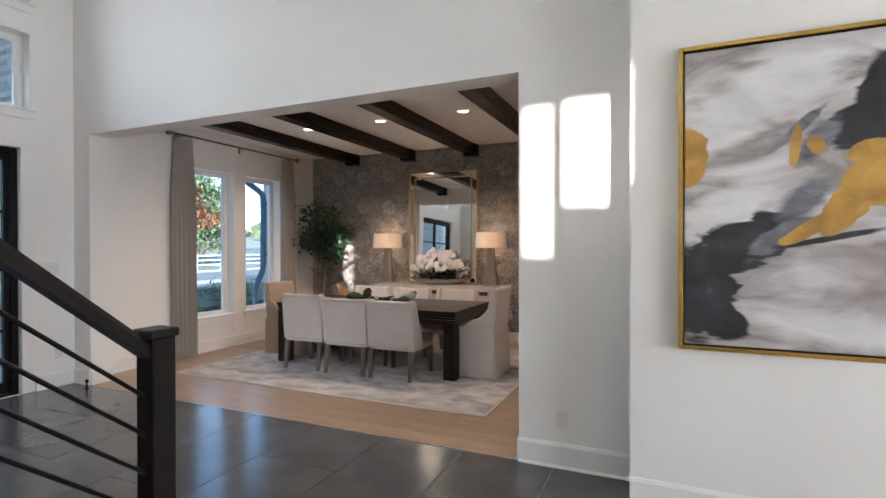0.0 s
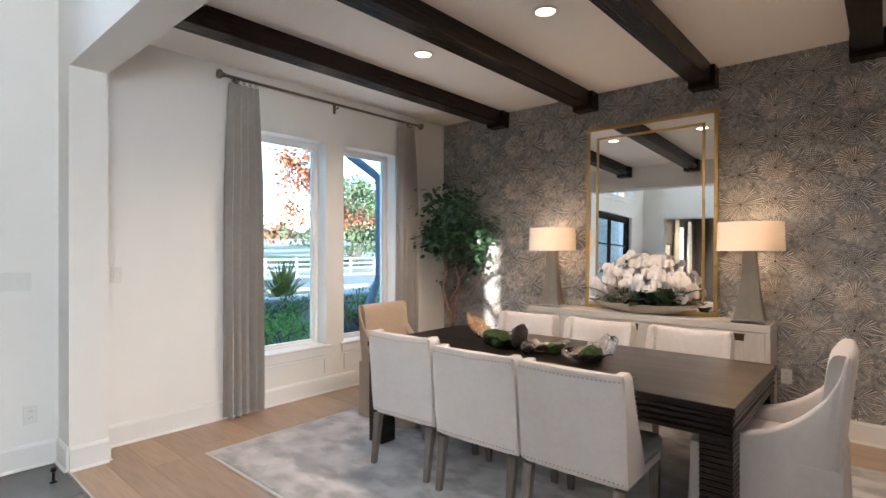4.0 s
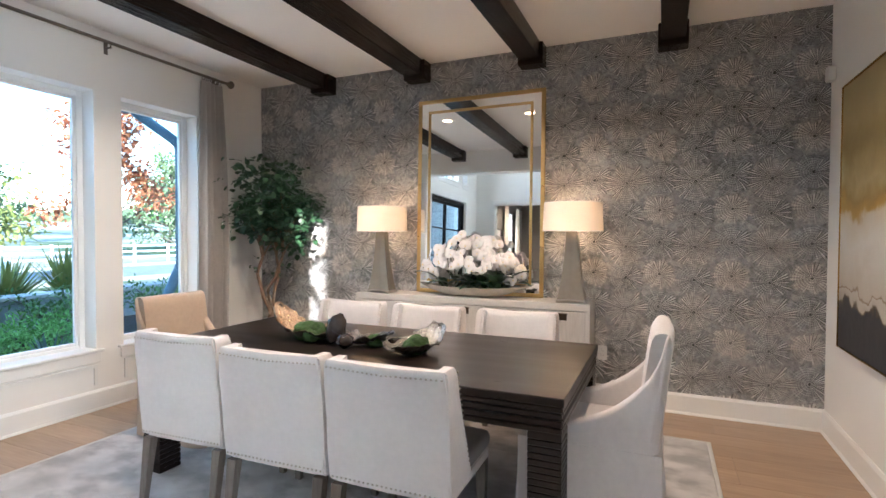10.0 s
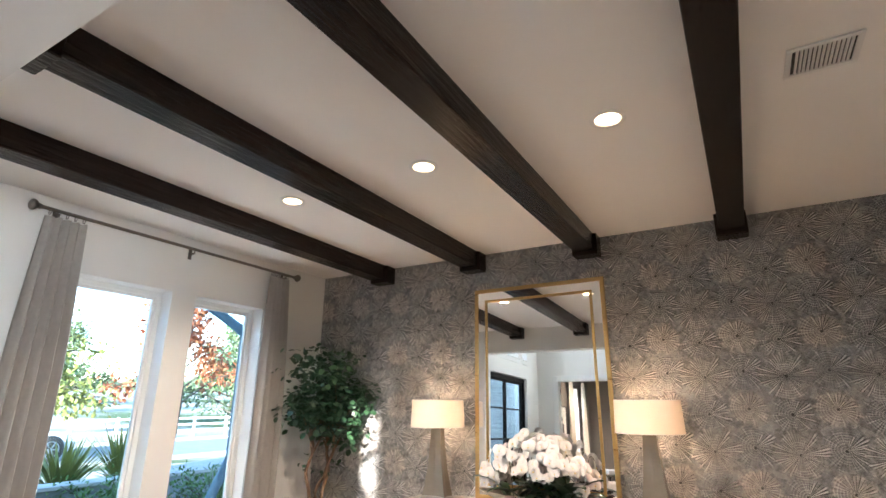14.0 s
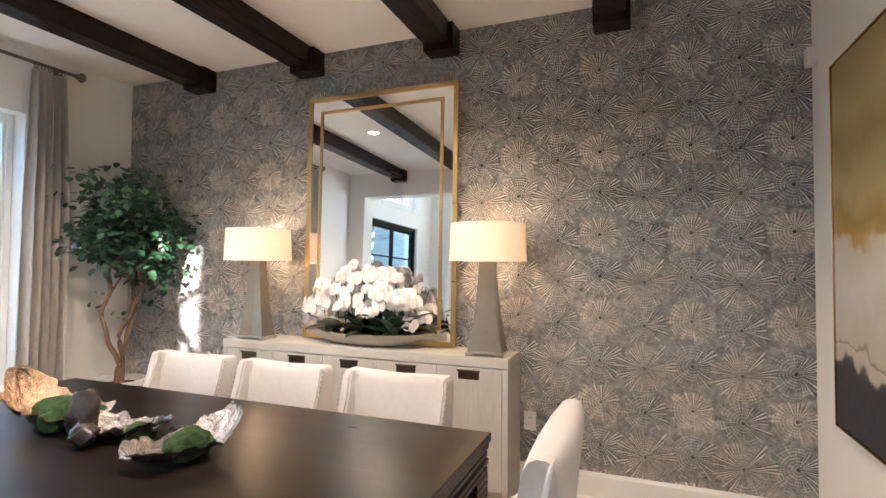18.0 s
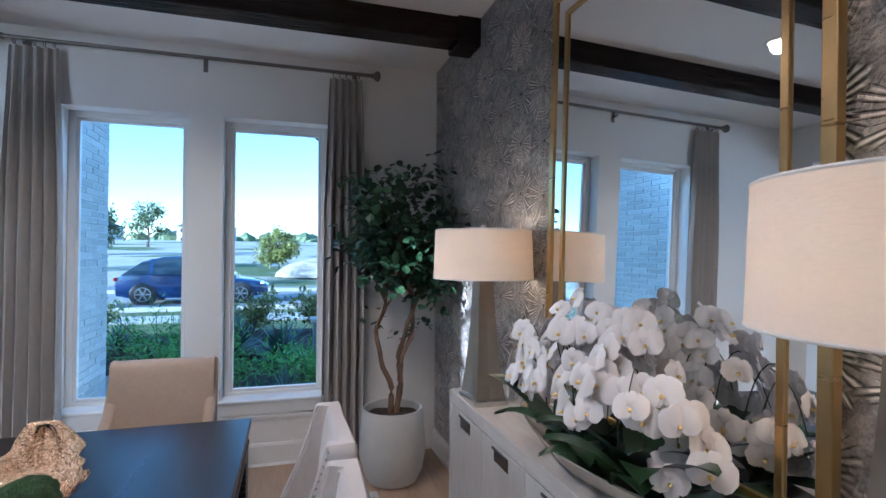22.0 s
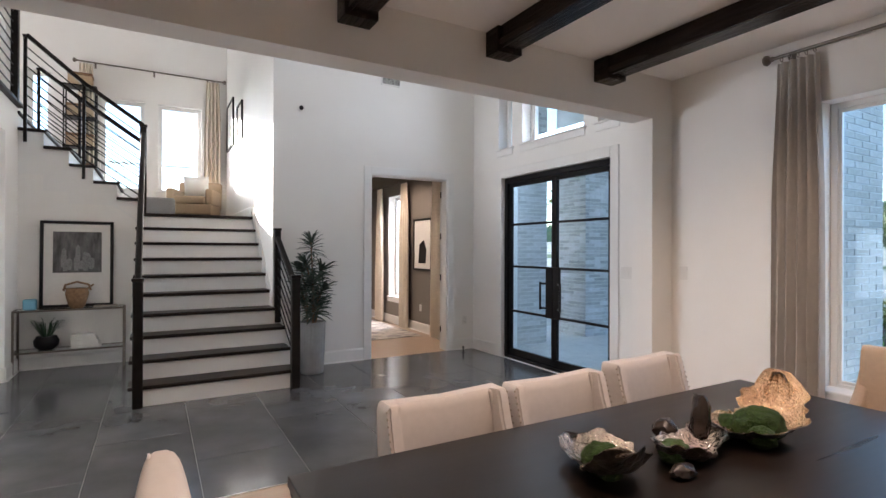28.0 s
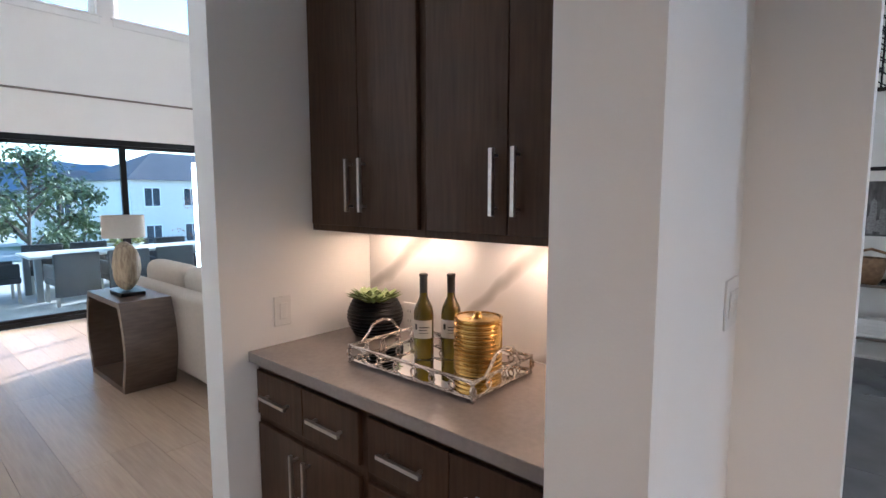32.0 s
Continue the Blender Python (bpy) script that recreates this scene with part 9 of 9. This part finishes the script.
# ---- houses ----
def house(x, y, rz, w, d, storeys, label, seed, z0=None, group="", wallmat=None):
    rn = random.Random(seed)
    h_ = thing("house", label, "house", pose(x, y, gz(x, y) if z0 is None else z0, 0, 0, rz), group)
    H = 3.0 * storeys
    bm = B()
    box(bm, -w / 2, w / 2, -d / 2, d / 2, 0, H)
    part("wall", bm, wallmat or M_HOUSE, h_)
    bm = B()
    e, rh = 0.5, d * 0.26
    put(bm, [(-w / 2 - e, -d / 2 - e, H), (w / 2 + e, -d / 2 - e, H), (w / 2 + e, d / 2 + e, H), (-w / 2 - e, d / 2 + e, H), (-w / 2 + d * 0.42, 0, H + rh), (w / 2 - d * 0.42, 0, H + rh)],
        [(0, 1, 5, 4), (1, 2, 5), (2, 3, 4, 5), (3, 0, 4), (3, 2, 1, 0)])
    part("roof", bm, M_ROOF, h_)
    for side in (-1, 1):
        for s in range(storeys):
            n = max(2, int(w / 3.2))
            for i in range(n):
                if rn.random() < 0.12:
                    continue
                cx_ = -w / 2 + w * (i + 0.5) / n
                bm = B()
                yy = side * d / 2
                box(bm, cx_ - 0.68, cx_ + 0.68, min(yy, yy + side * 0.06), max(yy, yy + side * 0.06), 3.0 * s + 0.85, 3.0 * s + 2.45)
                wn_ = part("window", bm, M_TRIM, h_)
                for q in (-1, 1):
                    bm = B()
                    box(bm, cx_ + q * 0.31 - 0.27, cx_ + q * 0.31 + 0.27, min(yy, yy + side * 0.075), max(yy, yy + side * 0.075), 3.0 * s + 0.95, 3.0 * s + 2.35)
                    part("pane", bm, M_DARKGLASS, wn_)


for hx_, hy_, rz, w, d, st, sd in ((-190, -20, 82, 16, 11, 2, 1), (-300, -30, 95, 17, 11, 2, 2), (-320, 8, 88, 17, 11, 2, 9), (-200, -58, 75, 16, 11, 2, 3), (-240, 40, 90, 18, 12, 2, 4), (-225, 68, 96, 17, 11, 2, 5), (-250, -34, 84, 17, 11, 2, 6), (-235, 98, 100, 17, 11, 1, 7), (-220, -94, 76, 16, 11, 2, 8)):
    house(hx_, hy_, rz, w, d, st, "distant pale stucco house with a grey hip roof", sd, group="houses across the street")

# ---- building barrier and boxes on the lot ----
br = thing("barrier", "orange plastic barrier by the building lot", "barrier", pose(-27.2, -1.2, -0.12))
bm = B()
box(bm, -0.10, 0.10, -0.4, 0.4, 0.0, 0.9, 0.05, 2)
part("panel", bm, mat("orange_plastic", (0.55, 0.10, 0.05), 0.6), br)
bm = B()
bmesh.ops.create_icosphere(bm, subdivisions=3, radius=1.0)
for v in bm.verts:
    v.co = Vector((v.co.x * 2.6, v.co.y * 3.4, max(-0.02, v.co.z) * 1.1 * (1 + 0.4 * noise.noise(v.co * 2))))
solid("gravel_heap", bm, M_EARTH, "pale gravel heap on the building lot", "heap", m=pose(-34, 9.5, gz(-34, 9.5)))
fw = thing("fence", "white rail fence along the far side of the street", "fence", pose(-27, 24, -0.12))
for i in range(9):
    bm = B()
    box(bm, -0.05, 0.05, -8 + 2 * i - 0.05, -8 + 2 * i + 0.05, 0, 1.05)
    part("post", bm, M_TRIM, fw)
for z in (0.35, 0.65, 0.95):
    bm = B()
    box(bm, 0.051, 0.08, -8.05, 8.05, z - 0.05, z + 0.05)
    part("rail", bm, M_TRIM, fw)

# ---- patio behind the living room ----
bm = B()
box(bm, 7.41, 13.2, -4.0, 8.2, -0.119, -0.08, 0.01, 1)
structure("patio_floor", bm, M_CONCRETE, "pale concrete patio floor", "patio")
bm = B()
box(bm, 7.41, 12.0, -4.0, 8.2, 2.52, 2.70)
structure("patio_ceiling", bm, M_CEIL, "white covered patio ceiling", "ceiling")
for y in (-3.7, 7.9):
    bm = B()
    box(bm, 11.6, 11.95, y - 0.17, y + 0.17, -0.08, 2.52, 0.01, 1)
    structure("patio_post_" + ("south" if y < 0 else "north"), bm, M_TRIM, "white square patio post", "post")
pt = thing("outdoor_table", "long pale outdoor dining table on grey metal legs", "table", pose(9.75, 2.75, -0.08))
bm = B()
box(bm, -0.50, 0.50, -1.45, 1.45, 0.665, 0.70, 0.006, 2)
part("tabletop", bm, M_POTWHITE, pt)
M_WICKER = mat("charcoal_woven_resin", (0.05, 0.052, 0.056), 0.7, vary=0.2, scale=60, bump=0.5)
for sx in (-1, 1):
    for sy in (-1, 1):
        bm = B()
        box(bm, sx * 0.42 - 0.045, sx * 0.42 + 0.045, sy * 1.34 - 0.045, sy * 1.34 + 0.045, 0, 0.664, 0.005, 1)
        part("leg", bm, M_POTGREY, pt)
pc = thing("patio_chair", "charcoal woven patio armchair", "chair", group="chairs round the outdoor table")
bm = B()
box(bm, -0.29, 0.29, -0.30, -0.24, 0.12, 0.76, 0.015, 2, m=Matrix.Shear("XZ", 4, (0, -0.06)))
part("backrest", bm, M_WICKER, pc)
bm = B()
box(bm, -0.29, 0.29, -0.24, 0.28, 0.30, 0.40, 0.02, 2)
part("seat", bm, M_WICKER, pc)
for s in (-1, 1):
    bm = B()
    box(bm, min(s * 0.29, s * 0.24), max(s * 0.29, s * 0.24), -0.24, 0.27, 0.40, 0.60, 0.015, 2)
    part("arm", bm, M_WICKER, pc)
    for y in (-0.27, 0.24):
        bm = B()
        box(bm, s * 0.26 - 0.02, s * 0.26 + 0.02, y - 0.02, y + 0.02, 0, 0.30)
        part("leg", bm, M_STEEL, pc)
pc.matrix_world = pose(8.95, 3.75, -0.08, 0, 0, -88)
for x, y, rz in ((8.95, 3.05, -90), (8.95, 2.35, -92), (8.95, 1.65, -90), (10.5, 3.75, 90), (10.5, 3.05, 92), (10.5, 2.35, 88), (10.5, 1.65, 90), (9.75, 4.55, 180)):
    copy_thing(pc, pose(x, y, -0.08, 0, 0, rz))
bw = thing("planter_bowl", "shallow bowl of bright green succulents on the outdoor table", "plant", pose(9.75, 2.75, 0.62))
bm = B()
lathe(bm, [(0.12, 0), (0.26, 0.07), (0.27, 0.09), (0.24, 0.085), (0.0001, 0.07)], 20)
part("bowl", bm, M_POTWHITE, bw, smooth=True)
bm = B()
leaf_cloud(bm, [(0.2 * math.cos(a), 0.2 * math.sin(a), 0.12) for a in range(7)], random.Random(3), 160, 0.09, 0.09, droop=-0.6)
part("foliage", bm, M_SHRUBY, bw)
for i, (x, y, h, r) in enumerate(((22.0, 4.2, 5.4, 2.2), (24.0, 1.6, 5.2, 2.0), (26.5, 0.2, 3.6, 1.7), (20.5, 7.5, 5.6, 2.4), (30.0, -1.6, 4.4, 1.7))):
    tree(x, y, h + 0.12 - gz(x, y) - 0.9, r, M_OLIVE, "bushy dark green juniper below the patio", 40 + i, z0=gz(x, y), trunk=0.16, low=0.06, count=1900, size=0.20)
tree(30.0, -7.4, 4.6, 1.3, M_REDLEAF, "small thin autumn tree by the neighbour's house", 50, z0=gz(30, -7.4), trunk=0.06, low=0.2, count=500, size=0.10)
house(50, -15.5, 97, 16, 10, 2, "white modern house with a grey roof beyond the patio", 61, z0=-3.22)
house(62, -9.0, 90, 9, 9, 2, "pale house with a grey roof beyond the patio", 62, z0=-4.2)
fb = thing("metal_fence", "black metal picket fence beyond the patio", "fence", pose(27, -5, gz(27, -5)))
for z in (0.12, 1.05):
    bm = B()
    box(bm, -0.02, 0.02, -6, 6, z, z + 0.04)
    part("rail", bm, M_BLACK, fb)
for i in range(60):
    bm = B()
    box(bm, -0.01, 0.01, -6 + 0.2 * i, -6 + 0.2 * i + 0.02, 0, 1.2)
    part("picket", bm, M_BLACK, fb)
# distance haze is put into the hills' blue base colour
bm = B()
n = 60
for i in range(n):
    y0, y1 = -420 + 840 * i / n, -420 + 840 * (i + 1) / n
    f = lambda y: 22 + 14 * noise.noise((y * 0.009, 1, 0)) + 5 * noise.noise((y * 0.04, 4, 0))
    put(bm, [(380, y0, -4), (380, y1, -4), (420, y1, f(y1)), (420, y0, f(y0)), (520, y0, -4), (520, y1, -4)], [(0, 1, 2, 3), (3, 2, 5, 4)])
structure("backdrop", bm, mat("haze_blue_hill", (0.10, 0.14, 0.19), 1.0, vary=0.15, scale=0.08), "wooded hills in the distance, blue colour standing for haze", "hills")

# ---- floors: planks and tiles one by one ----
def plank_floor(name, x0, x1, y0, y1, label, seed, width=0.19, limit=300):
    bm = B()
    box(bm, x0, x1, y0, y1, -0.10, -0.006)
    fl = structure(name, bm, M_OAK, label, "floor")
    rnd = random.Random(seed)
    lengths = (1.2, 1.5, 1.8, 2.1)
    meshes = {}

    def mesh(l, w):
        key = (round(l, 3), round(w, 3))
        if key not in meshes:
            b = B()
            box(b, 0, l - 0.0016, 0, w - 0.0016, -0.008, 0.0)
            meshes[key] = finish("plank", b, M_OAK)
        return meshes[key]
    y = y0
    while y < y1 - 0.01:
        w = min(width, y1 - y)
        x = x0
        first = True
        while x < x1 - 0.01:
            l = rnd.choice(lengths) * (rnd.choice((0.4, 0.7, 1.0)) if first else 1.0)
            first = False
            l = min(l, x1 - x)
            if x1 - x - l < 0.25:
                l = x1 - x
            ob = new("plank", mesh(l, w))
            ob.parent = fl
            ob.location = (x, y, 0)
            x += l
        y += w
    return fl


plank_floor("floor", XL, 0.155, YH0 + 0.006, YB, "wide-plank light brown oak floor", 3)
plank_floor("floor_living", 0.155, 7.2, 4.27, 6.6, "wide-plank light oak floor in passage and living room", 5, 0.22)
bm = B()
box(bm, 1.6, 7.2, YK, 4.266, -0.10, 0.0)
box(bm, 1.6, 7.2, 6.604, YB, -0.10, 0.0)
structure("floor_living_far", bm, M_OAK, "light oak floor of the living room", "floor")
bm = B()
box(bm, XL, XS - 0.14, -3.1, YS - 0.002, -0.10, 0.0)
structure("floor_study", bm, M_OAK, "light oak study floor", "floor")

bm = B()
box(bm, XL, 1.6, -0.33, YH0, -0.10, -0.004)
fl = structure("floor_tile", bm, M_GROUT, "large charcoal porcelain floor tiles with thin grout lines", "floor")
TX, TY = 0.635, 1.27
tiles = {}
for i in range(-9, 4):
    x0, x1 = max(XL, -0.03 + i * TX), min(1.6, -0.03 + (i + 1) * TX)
    if x1 - x0 < 0.02:
        continue
    for j in range(-3, 4):
        off = 2.235 + (0.0 if i % 2 else TY / 2)
        y0, y1 = max(-0.33, off + (j - 1) * TY), min(YH0, off + j * TY)
        if y1 - y0 < 0.02 or (x1 <= XS + 0.02 and y1 <= YS):
            continue
        if x1 <= XS + 0.3:
            y0 = max(y0, YS)
        key = (round(x1 - x0, 3), round(y1 - y0, 3))
        if key not in tiles:
            b = B()
            box(b, 0.0022, key[0] - 0.0022, 0.0022, key[1] - 0.0022, -0.008, 0.0, 0.0012, 1)
            tiles[key] = finish("tile", b, M_TILE)
        ob = new("tile", tiles[key])
        ob.parent = fl
        ob.location = (x0, y0, 0)
bm = B()
box(bm, -4.90, -0.295, YH0 - 0.006, YH0 + 0.006, -0.004, 0.003)
structure("trim_threshold", bm, M_STEEL, "thin metal strip between tile and oak floor", "trim")
